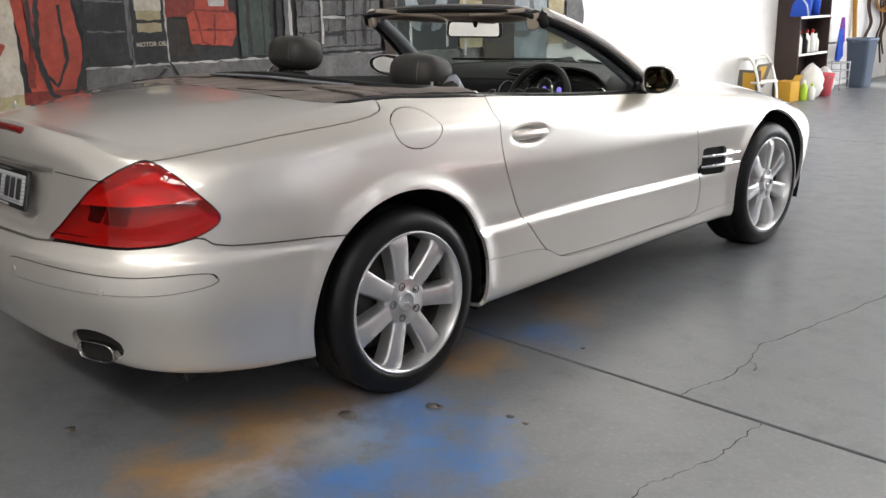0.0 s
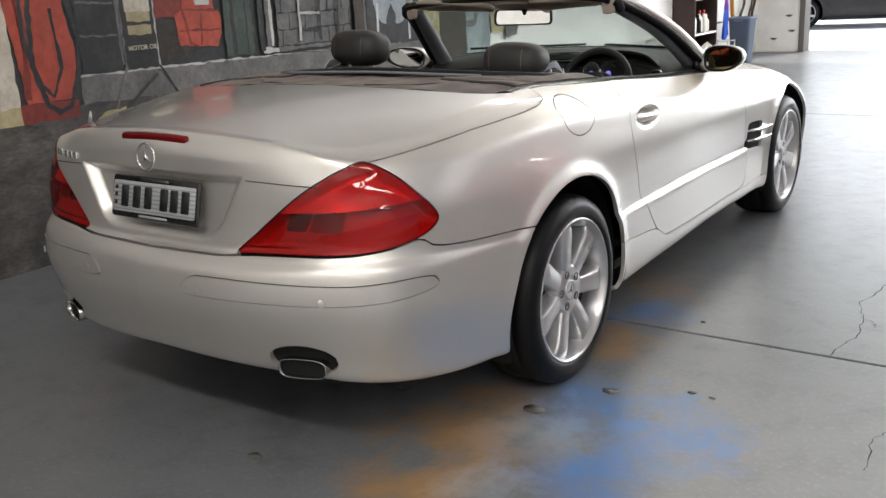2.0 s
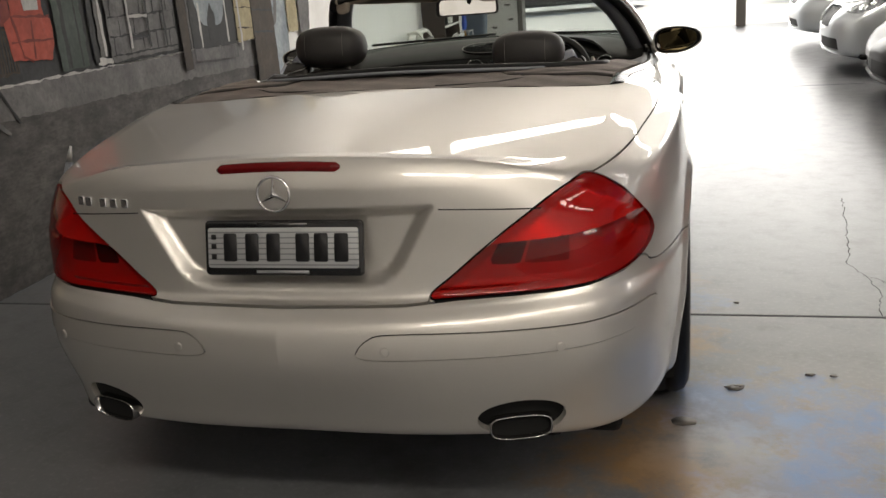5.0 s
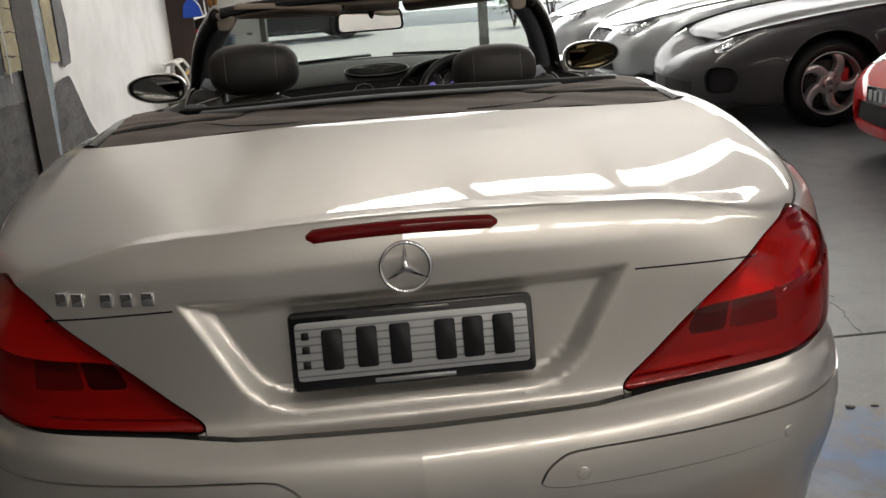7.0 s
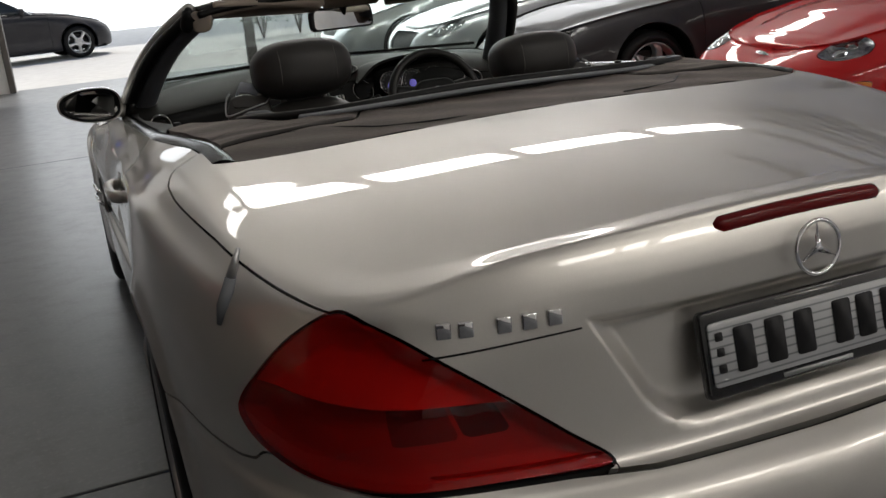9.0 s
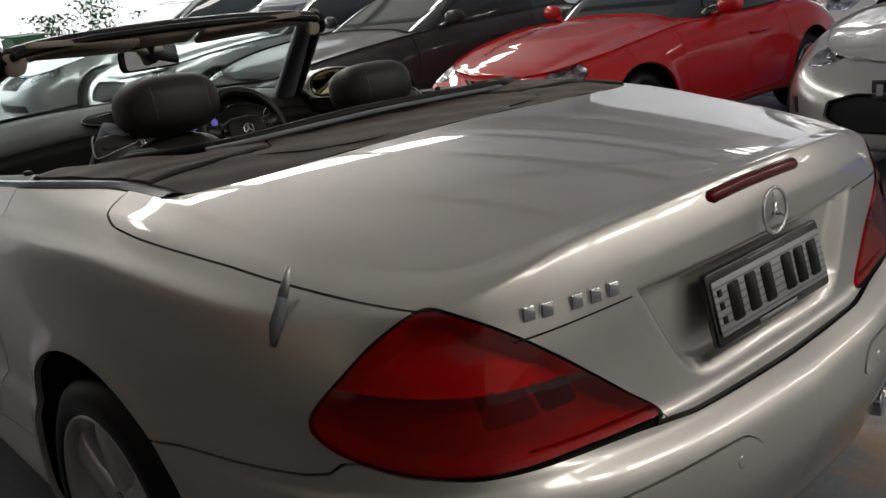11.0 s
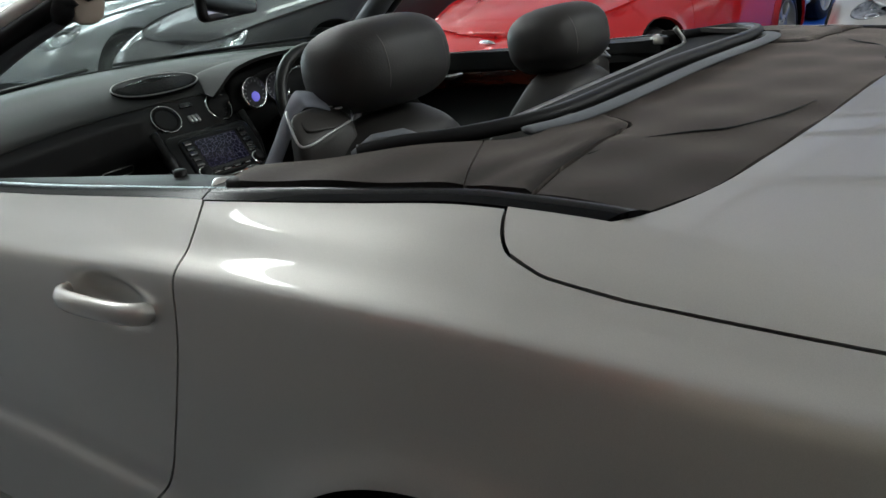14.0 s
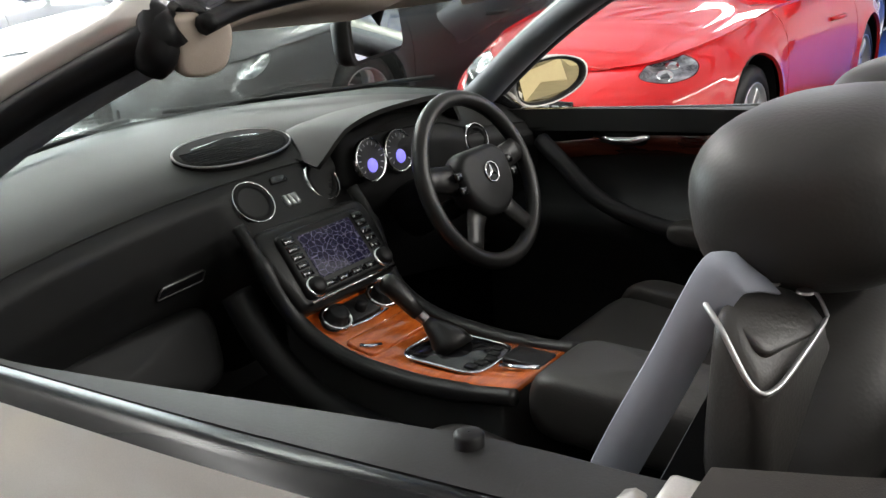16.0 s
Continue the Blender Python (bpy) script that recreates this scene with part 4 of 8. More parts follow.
BONNET = rounded_loop([(-1.2, 3.9), (1.2, 3.9), (1.2, 1.66), (.73, 1.66), (.45, 1.95), (0, 2.01), (-.45, 1.95), (-.73, 1.66), (-1.2, 1.66)], [.01, .01, .01, .02, .15, .2, .15, .02, .01])
panel("bonnet", [front.keep(inside_dist(BONNET, xy(front)) - GAP)], SILVER, "silver bonnet")
top = front.keep(-inside_dist(COCKPIT, xy(front))).keep(-inside_dist(BONNET, xy(front.keep(-inside_dist(COCKPIT, xy(front))))))
edge_x = curve_through(edge[np.argsort(edge[:, 1])][::3, 1], edge[np.argsort(edge[:, 1])][::3, 0])
lean_x = curve_through(edge[np.argsort(edge[:, 1])][::3, 1], lean[np.argsort(edge[:, 1])][::3])
from_edge = lambda q: edge_x(q.data[:, 1]) - np.abs(q.data[:, 0] - lean_x(q.data[:, 1]))
rim = from_edge(top)
belt = top.keep(np.minimum(.040 - rim, 1.66 - top.data[:, 1]))
belt.data[:, 2] += .006 * np.sin(np.clip(from_edge(belt) / .040, 0, 1) * math.pi)
for side in (1, -1):
    piece = belt.keep(belt.data[:, 0] * side)
    for lo, hi in ((-2, .494), (.498, 2)):
        panel("belt_trim", [piece.keep(np.minimum(piece.data[:, 1] - lo, hi - piece.data[:, 1]))], WAIST_TRIM, "black waist trim", .012)
inner = top.keep(rim - .042)
cover = inner.keep(.490 - inner.data[:, 1])
cover.data[:, 2] += .0022 * np.sin(31 * cover.data[:, 0] + 17 * cover.data[:, 1]) * np.sin(23 * cover.data[:, 1] - 9 * cover.data[:, 0]) - .003 * np.exp(-((cover.data[:, 1] - .07 - .25 * (np.abs(cover.data[:, 0]) - .55)) / .018) ** 2) * (np.abs(cover.data[:, 0]) > .42)
# the folded roof's cover: a broad flap, two side flaps and the corner pieces, sunk seams between them
FLAP = rounded_loop([(-.785, -.3), (.785, -.3), (.775, .0), (.590, .028), (.372, .040), (.34, .118), (-.34, .118), (-.372, .040), (-.590, .028), (-.775, .0)], [.01, .01, .02, .02, .02, .01, .01, .02, .02, .02])
panel("cover_flap", [cover.keep(inside_dist(FLAP, xy(cover)) - .003)], FABRIC, "dark brown-black cover flap over the folded roof", .01)
rest = cover.keep(-inside_dist(FLAP, xy(cover)) - .003)
rest.data[:, 2] += .006 * smoothstep(0, .012, -inside_dist(FLAP, xy(rest)))
for side in (1, -1):
    half = rest.keep(rest.data[:, 0] * side - .001)
    panel("cover_corner", [half.keep(.150 + .5 * (.60 - np.abs(half.data[:, 0])) - half.data[:, 1] - .0012)], FABRIC, "", .01)
    panel("cover_side", [half.keep(half.data[:, 1] - .150 - .5 * (.60 - np.abs(half.data[:, 0])) - .0012)], FABRIC, "", .01)
for side in (1, -1):
    sheet = inner.keep(np.minimum(inner.data[:, 0] * side, inner.data[:, 1] - .494))
    sheet = sheet.keep(1.60 - sheet.data[:, 1])
    sheet.data[:, 2] -= .012 * smoothstep(0, .09, from_edge(sheet) - .042)
    panel("door_top", [sheet], DOOR_SKIN, "soft charcoal door top", .05)
panel("scuttle", [inner.keep(inner.data[:, 1] - 1.602)], BLACK_PLASTIC, "black scuttle under the windscreen", .01)

# hidden rear bulkhead and floor of the car, wheel housings
put_bm("underbody", box_bm((1.50, 3.9, .05), .02, Matrix.Translation((0, 1.2, .235))), DARK, roadster)
put_bm("rear_underbody", box_bm((1.25, .5, .30), .03, Matrix.Translation((0, -.62, .40))), DARK, roadster)
put_bm("bulkhead", box_bm((1.36, .05, .62), .02, Matrix.Translation((0, .30, .60))), CARPET, roadster)
for ay, az, r in ARCHES:
    for side in (1, -1):
        arc = [(side * x, ay + (r + g) * math.cos(a), az + (r + g) * math.sin(a)) for x, g in ((.872, .004), (.84, .012), (.52, .012), (.50, -.2)) for a in np.linspace(-.35, math.pi + .35, 33)]
        put("wheel_housing", arc, [[i * 33 + k, i * 33 + k + 1, (i + 1) * 33 + k + 1, (i + 1) * 33 + k] for i in range(3) for k in range(32)], DARK, roadster)


# ---------- wheels ----------
shader(RUBBER).inputs["Specular IOR Level"].default_value = .22
# near-black tone of the rim well, brake disc and wheel bolts
WELL = plastic("dark_wheel_metal", (.035, .033, .031), .55)


def wheel_parts(rt=.320, rr=.243, width=.245, spokes=7, alloy=ALLOY, twist=0.0, wide=(.060, .082), caliper=None):
    """Meshes of a wheel round the x axis, its outer face towards +x."""
    h = width / 2
    tyre = lathe([(-h + .02, rr - .01), (-h, rr + .012), (-h + .004, rr + .04), (-h + .018, rt - .012), (-h + .04, rt - .002), (-.06, rt), (-.056, rt - .006), (-.048, rt - .006), (-.044, rt), (.044, rt), (.048, rt - .006), (.056, rt - .006), (.06, rt),
                  (h - .04, rt - .002), (h - .018, rt - .012), (h - .004, rr + .04), (h, rr + .014), (h - .004, rr + .004), (h - .02, rr - .01)], 64)
    barrel = lathe([(h - .012, rr + .002), (h - .004, rr), (h - .0045, rr - .006), (h - .014, rr - .010), (h - .030, rr - .016), (h - .085, rr - .024)], 64)
    well = lathe([(h - .085, rr - .024), (h - .09, rr - .026), (-h + .03, rr - .035), (-h + .02, rr)], 64)
    disc = lathe([(h - .10, .03), (h - .10, .165), (h - .115, .165), (h - .115, .03)], 40)
    hub = lathe([(h - .075, .090), (h - .040, .088), (h - .032, .082), (h - .030, .074), (h - .032, .036), (h - .030, .034), (h - .030, .0005)], 48)
    star_cap = lathe([(h - .031, .034), (h - .025, .033), (h - .0235, .030), (h - .0245, .027), (h - .0245, .0005)], 32)
    cap_star = []
    for k in range(3):
        a = math.pi / 2 + 2 * math.pi * k / 3
        ry, rz = math.cos(a), math.sin(a)
        cap_star.append(([(h - .0242, .026 * ry, .026 * rz), (h - .0242, -.005 * rz, .005 * ry), (h - .0242, .005 * rz, -.005 * ry), (h - .021, 0, 0)], [[0, 1, 3], [0, 3, 2]]))
    n, arms = 9, []
    for k in range(spokes):
        verts, faces = [], []
        for i in range(n):
            t = i / (n - 1)
            r = .066 + t * (rr - .014 - .066)
            half = wide[0] / 2 + (wide[1] - wide[0]) / 2 * t ** 1.6
            if i == n - 1:
                half *= 1.18
            top, low = h - .032 + .014 * t ** .8 - .012 * max(0, t - .82) / .18, h - .078
            sk = twist * t * t
            for x, y in ((low, -half * 1.12), (top - .012, -half), (top - .003, -half * .93), (top, -half * .80), (top + .0012, 0), (top, half * .80), (top - .003, half * .93), (top - .012, half), (low, half * 1.12)):
                a = -math.pi / 2 + 2 * math.pi * k / spokes + sk
                verts.append((x, r * math.cos(a) - y * math.sin(a), r * math.sin(a) + y * math.cos(a)))
        for i in range(n - 1):
            for j in range(8):
                faces.append([i * 9 + j, i * 9 + j + 1, (i + 1) * 9 + j + 1, (i + 1) * 9 + j])
        arms.append((verts, faces))
    bolts = [moved(lathe([(h - .0305, .0135), (h - .029, .0135), (h - .0285, .012), (h - .034, .0105), (h - .034, .0085), (h - .031, .007), (h - .031, .0005)], 14), Matrix.Translation((0, .057 * math.cos(a), .057 * math.sin(a)))) for a in [math.radians(-90 + 72 * q) for q in range(5)]]
    out = {"tyre": mesh_of("tyre", *tyre, RUBBER), "rim": mesh_of("rim", *barrel, alloy), "brake_disc": mesh_of("brake_disc", *disc, WELL), "rim_well": mesh_of("rim_well", *well, WELL), "hub": mesh_of("hub", *hub, alloy), "centre_cap": mesh_of("centre_cap", *star_cap, alloy), "cap_star": mesh_of("cap_star", *joined(*cap_star), CHROME), "bolts": [mesh_of("wheel_bolt", *b, WELL) for b in bolts]}
    out["spokes"] = [mesh_of("spoke", v, f, alloy) for v, f in arms]
    if caliper:
        out["caliper"] = mesh_of("caliper", *joined(*[(lambda b: ([v.co.copy() for v in b.verts], [[v.index for v in f.verts] for f in b.faces]))(_idx(box_bm((.06, .07, .15), .02, Matrix.Translation((h - .10, .13, .03)))))]), caliper)
    return out


def _idx(bm):
    bm.verts.index_update()
    return bm


def fit_wheel(car, meshes, x, y, z, side, turn=0.0):
    """Hangs one wheel on a car. side: +1 when its outer face looks to +x."""
    hold = new("wheel", meshes["rim"])
    hold.parent = car
    hold.matrix_basis = Matrix.Translation((x, y, z)) @ Matrix.Rotation(0 if side > 0 else math.pi, 4, "Z") @ Matrix.Rotation(turn, 4, "X")
    for name, me in meshes.items():
        if name == "rim":
            continue
        for m in me if isinstance(me, list) else [me]:
            ob = new({"spokes": "spoke", "bolts": "wheel_bolt"}.get(name, name), m)
            ob.parent = hold
    return tagged(hold, "")


hero_wheel = wheel_parts()
for side in (1, -1):
    fit_wheel(roadster, hero_wheel, .795 if side > 0 else -.768, 0, .316, side, math.radians(-19))
    fit_wheel(roadster, hero_wheel, side * .777, 2.56, .318, side, .35)

# ---------- rear details ----------
TIP_STEEL = material("tip_steel", (.50, .49, .48), .20, 1.0)
for side in (1, -1):  # exhaust tips
    ring = [(.074 * math.copysign(abs(math.cos(a)) ** .6, math.cos(a)), .029 * math.copysign(abs(math.sin(a)) ** .6, math.sin(a))) for a in np.linspace(0, 2 * math.pi, 40, endpoint=False)]
    verts = [(x * k + 0, y, z * k) for y, k in ((.13, 1.0), (.0, 1.0), (-.004, .985), (-.002, .94), (.01, .90), (.10, .86)) for x, z in ring]
    m = Matrix.Translation((side * .533, -.918, .310)) @ Matrix.Rotation(side * .30, 4, "Z")
    put("exhaust_tip", [m @ Vector(v) for v in verts], [[i * 40 + k, i * 40 + (k + 1) % 40, (i + 1) * 40 + (k + 1) % 40, (i + 1) * 40 + k] for i in range(5) for k in range(40)], TIP_STEEL, roadster, "oval bright steel exhaust tip")
    put("exhaust_throat", [m @ Vector((x * .90, .012, z * .90)) for x, z in ring], [list(range(40))], DARK, roadster)

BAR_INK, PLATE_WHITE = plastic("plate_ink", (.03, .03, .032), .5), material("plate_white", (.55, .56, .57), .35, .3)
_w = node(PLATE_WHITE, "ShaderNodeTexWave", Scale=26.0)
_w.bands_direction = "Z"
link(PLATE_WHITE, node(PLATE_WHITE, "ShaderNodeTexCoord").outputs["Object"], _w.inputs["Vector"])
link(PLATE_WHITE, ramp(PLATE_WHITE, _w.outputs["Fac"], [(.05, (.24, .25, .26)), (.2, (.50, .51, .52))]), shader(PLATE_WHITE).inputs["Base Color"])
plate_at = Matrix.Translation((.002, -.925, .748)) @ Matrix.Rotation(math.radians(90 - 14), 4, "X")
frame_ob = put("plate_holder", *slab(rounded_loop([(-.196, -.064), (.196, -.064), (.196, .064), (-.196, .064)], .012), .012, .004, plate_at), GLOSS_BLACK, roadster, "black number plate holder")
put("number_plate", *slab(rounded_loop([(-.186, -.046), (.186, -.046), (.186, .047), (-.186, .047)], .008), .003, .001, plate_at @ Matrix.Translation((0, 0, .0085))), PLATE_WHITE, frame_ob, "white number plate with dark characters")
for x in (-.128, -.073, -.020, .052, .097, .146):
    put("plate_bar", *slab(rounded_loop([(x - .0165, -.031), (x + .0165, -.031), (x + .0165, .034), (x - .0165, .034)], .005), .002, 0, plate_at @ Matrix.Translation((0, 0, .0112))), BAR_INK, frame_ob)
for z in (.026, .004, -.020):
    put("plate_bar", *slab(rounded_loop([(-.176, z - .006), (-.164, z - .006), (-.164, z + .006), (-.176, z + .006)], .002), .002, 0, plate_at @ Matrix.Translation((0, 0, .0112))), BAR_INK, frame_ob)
put("holder_line", *slab(rounded_loop([(-.065, -.0585), (.065, -.0585), (.065, -.0515), (-.065, -.0515)], .002), .001, 0, plate_at @ Matrix.Translation((0, 0, .0068))), PLATE_WHITE, frame_ob)
put("holder_line", *slab(rounded_loop([(-.062, .0525), (.062, .0525), (.062, .0575), (-.062, .0575)], .002), .001, 0, plate_at @ Matrix.Translation((0, 0, .0068))), STEEL, frame_ob)

ring = [(.039 * math.cos(a), 0, .039 * math.sin(a)) for a in np.linspace(0, 2 * math.pi, 48, endpoint=False)]
star = [tube(ring, .0034, 8, closed=True)]
for k in range(3):
    a = math.pi / 2 + 2 * math.pi * k / 3
    d, q = np.array([math.cos(a), 0, math.sin(a)]), np.array([-math.sin(a), 0, math.cos(a)])
    star.append(([tuple(p) for p in (d * .038, q * .0075, -q * .0075, np.array([0, -.006, 0]), np.array([0, .002, 0]))], [[0, 1, 3], [0, 3, 2], [0, 4, 1], [0, 2, 4]]))
put("badge_ring", *moved(joined(*star), Matrix.Translation((0, -.936, .878)) @ Matrix.Rotation(math.radians(-6), 4, "X")), CHROME, roadster, "chrome three-spoked ring badge")
for s_at in (.600, .566, .508, .470, .432):  # raised blocks in place of the model letters
    q = side_sheet(np.array([s_at - .01, s_at, s_at + .01]), np.linspace(.7, .92, 90), -1)
    i = int(np.argmin(np.abs(q[1][:, 2] - .851)))
    p0, d = Vector(q[1][i][:3]), Vector(q[2][i][:3]) - Vector(q[0][i][:3])
    m = Matrix.Translation(p0 + Vector((0, -.002, 0))) @ Matrix.Rotation(math.atan2(-d.y, -d.x), 4, "Z") @ Matrix.Rotation(math.radians(86), 4, "X")
    put("badge_block", *slab(rounded_loop([(-.0105, -.0115), (.0105, -.0115), (.0105, .0115), (-.0105, .0115)], .003), .006, .002, m), CHROME, roadster)

BRAKE_RED = material("brake_lamp_red", (.14, .003, .004), .14, coat=.35, spec=.12)
q = side_sheet(np.linspace(0, .158, 14), np.array([.825, .8525]), 1)[:, 0]
half = [(g[0], g[1] - .006, .9315 - .006 * (g[0] / .157) ** 2) for g in q]
curve = [(-x, y, z) for x, y, z in half[:0:-1]] + half
put("high_brake_lamp", *tube(curve, [.006] + [.013] * (len(curve) - 2) + [.006], 14, squash=1.0), BRAKE_RED, roadster, "long slim red brake lamp in the boot lip")

for side in (1, -1):  # curved seam stitched into the cover
    pts = spline_loop([(side * .53, .026), (side * .46, .000), (side * .40, -.050), (side * .36, -.095), (side * .28, -.130), (side * .19, -.150)], 8, closed=False)
    put("cover_seam", *tube([(x, y, float(deck_z(x, y)) + .0008) for x, y in pts], .0018, 6), BLACK_PLASTIC, roadster)
groove = plastic("seam_black", (.012, .012, .012), .7)
for side in (1, -1):  # shut line across the boot panel and lower edge line of the quarter
    sv = np.linspace(.392, .636, 20)
    q = side_sheet(sv, np.linspace(.55, .83, 120), side)
    line = []
    for g, t in zip(q, np.linspace(0, 1, 20)):
        g = g[np.argsort(g[:, 2])]
        line.append(np.array([np.interp(.829 - .012 * t, g[:, 2], g[:, k]) for k in range(3)]))
    put("boot_seam", *tube([p + np.array([0, .0006, 0]) for p in line], .0018, 6), groove, roadster)

base, tip = np.array((-.802, -.574, .822)), np.array((-.758, -.581, .936))
aerial = put("aerial", *tube([base, base + .25 * (tip - base), base + .62 * (tip - base)], [.004, .0115, .0085], 12), GREY_TRIM, roadster, "slim dull grey aerial foot")
put("aerial_tip", *tube([base + .60 * (tip - base), base + .8 * (tip - base), tip], [.0085, .0065, .003], 10), ALLOY, aerial, "silver aerial tip")

for side in (1, -1):
    put("door_handle", *tube(spline_loop([(side * .858, .530, .806), (side * .882, .553, .806), (side * .890, .64, .803), (side * .885, .724, .800), (side * .858, .755, .799)], 6, closed=False), [.011] * 3 + [.014] * 19 + [.011] * 3, 10, squash=1.25), SILVER, roadster, "silver loop door handle")
    put_bm("vent_box", box_bm((.05, .26, .18), .01, Matrix.Translation((side * .852, 1.99, .52))), DARK, roadster)
    for z0 in (.550, .502):
        put("vent_fin", *tube([(side * .890, 1.868, z0 + .004), (side * .902, 1.95, z0), (side * .908, 2.08, z0 - .006), (side * .912, 2.175, z0 - .008)], [.005, .008, .008, .005], 8), CHROME, roadster, "slim bright vent fin")

# ---------- door mirrors ----------
MIRROR = material("mirror_glass", (.80, .80, .78), .01, 1.0)
# the right glass has a warm reflection put into its colour
WARM_REFLECTION_MIRROR = material("warm_reflection_mirror_glass", (.56, .46, .25), .015, 1.0)
MIRROR_RIM = material("mirror_rim_black", (.010, .010, .010), .45, spec=.2)
for side in (1, -1):
    m = Matrix.Translation((side * .878, 1.535, .936)) @ Matrix.Diagonal((side, 1, 1, 1))

    def mirror_ring(k, y, w=.106):
        """One loop of the housing: blunt and tall by the door, tapering to a round outer end."""
        ring = []
        for q in np.linspace(0, 2 * math.pi, 36, endpoint=False):
            c, s2 = math.cos(q), math.sin(q)
            p = .95 if c > 0 else .55
            tall = (.058 if s2 > 0 else .061) * (1 - .16 * max(c, 0))
            ring.append(m @ Vector((w * k * math.copysign(abs(c) ** p, c), y - .042 * c, tall * k * math.copysign(abs(s2) ** .8, s2) + .010 * c)))
        return ring
    n, rings = 36, [(.90, -.030), (.93, -.040), (.985, -.044), (1.0, -.034), (.995, -.010), (.93, .022), (.80, .046), (.56, .064), (.25, .071)]
    verts = [p for k, y in rings for p in mirror_ring(k, y)]
    faces = [[i * n + k, i * n + (k + 1) % n, (i + 1) * n + (k + 1) % n, (i + 1) * n + k] for i in range(len(rings) - 1) for k in range(n)] + [[(len(rings) - 1) * n + k for k in range(n)]]
    shell = put("door_mirror", verts, faces, SILVER, roadster, "silver door mirror")
    verts = [p for k, y in ((.935, -.042), (.90, -.044), (.83, -.038), (.80, -.030), (.85, -.022)) for p in mirror_ring(k, y)]
    put("mirror_rim", verts, [[i * n + k, (i + 1) * n + k, (i + 1) * n + (k + 1) % n, i * n + (k + 1) % n] for i in range(4) for k in range(n)], MIRROR_RIM, shell, "black rim round the mirror glass")
    put("mirror_glass", mirror_ring(.86, -.032), [list(range(n))], WARM_REFLECTION_MIRROR if side > 0 else MIRROR, shell, "mirror glass coloured amber for the warm reflection in it" if side > 0 else "mirror glass", smooth=False)
    put("mirror_foot", *tube([(side * .765, 1.56, .893), (side * .79, 1.562, .900), (side * .815, 1.565, .912)], [.030, .028, .034], 14, squash=.8), SILVER, shell)


# ---------- windscreen, header rail, sun visors, inside mirror ----------
BEIGE = plastic("beige_headlining", (.42, .36, .30), .8, 600, .3)
GLASS = clear_glass("windscreen_glass", (.90, .95, .93))


def facing(place, normal):
    """A frame at a place with its z axis along the normal and its y axis upwards."""
    normal = Vector(normal).normalized()
    xa = Vector((0, 0, 1)).cross(normal).normalized()
    m = Matrix((xa, normal.cross(xa), normal)).transposed().to_4x4()
    m.translation = place
    return m



def pillow_plate(points, r, depth, m):
    """A plate with a rounded back, its flat face at z = depth / 2."""
    loop, n = rounded_loop(points, r, 6), 0
    n = len(loop)
    verts = [m @ Vector((x * k, y * k, z * depth)) for z, k in ((.5, .97), (.46, 1.0), (.1, 1.0), (-.25, .9), (-.45, .7), (-.5, .4)) for x, y in loop]
    return verts, [[i * n + k, i * n + (k + 1) % n, (i + 1) * n + (k + 1) % n, (i + 1) * n + k] for i in range(5) for k in range(n)] + [list(range(n))[::-1], [5 * n + k for k in range(n)]]


def across(points, n=41):
    """A smooth line over both halves from the points of the right half, given from the middle outwards."""
    half = spline_loop(points, 12, closed=False)
    t = np.linspace(0, len(half) - 1, n // 2 + 1)
    half = np.array([[np.interp(q, np.arange(len(half)), half[:, k]) for k in range(3)] for q in t])
    return np.r_[(half * np.array([-1, 1, 1]))[::-1], half[1:]]


top_line = across([(0, 1.165, 1.242), (.25, 1.15, 1.238), (.43, 1.135, 1.228), (.530, 1.108, 1.214)])
foot_line = across([(0, 1.985, .945), (.35, 1.93, .942), (.60, 1.78, .925), (.712, 1.640, .900)])
verts, faces, n, rows = [], [], len(top_line), 10
for layer in (0, .004):
    for r in range(rows):
        t = r / (rows - 1)
        mid = foot_line * (1 - t) + top_line * t
        mid[:, 2] += .018 * math.sin(math.pi * t)
        verts += [tuple(p + np.array([0, -layer * .5, -layer])) for p in mid]
for layer in range(2):
    o = layer * n * rows
    for r in range(rows - 1):
        for k in range(n - 1):
            q = [o + r * n + k, o + r * n + k + 1, o + (r + 1) * n + k + 1, o + (r + 1) * n + k]
            faces.append(q if layer == 0 else q[::-1])
pane = put("windscreen", verts, faces, GLASS, roadster, "curved clear windscreen")
pane.visible_shadow = False

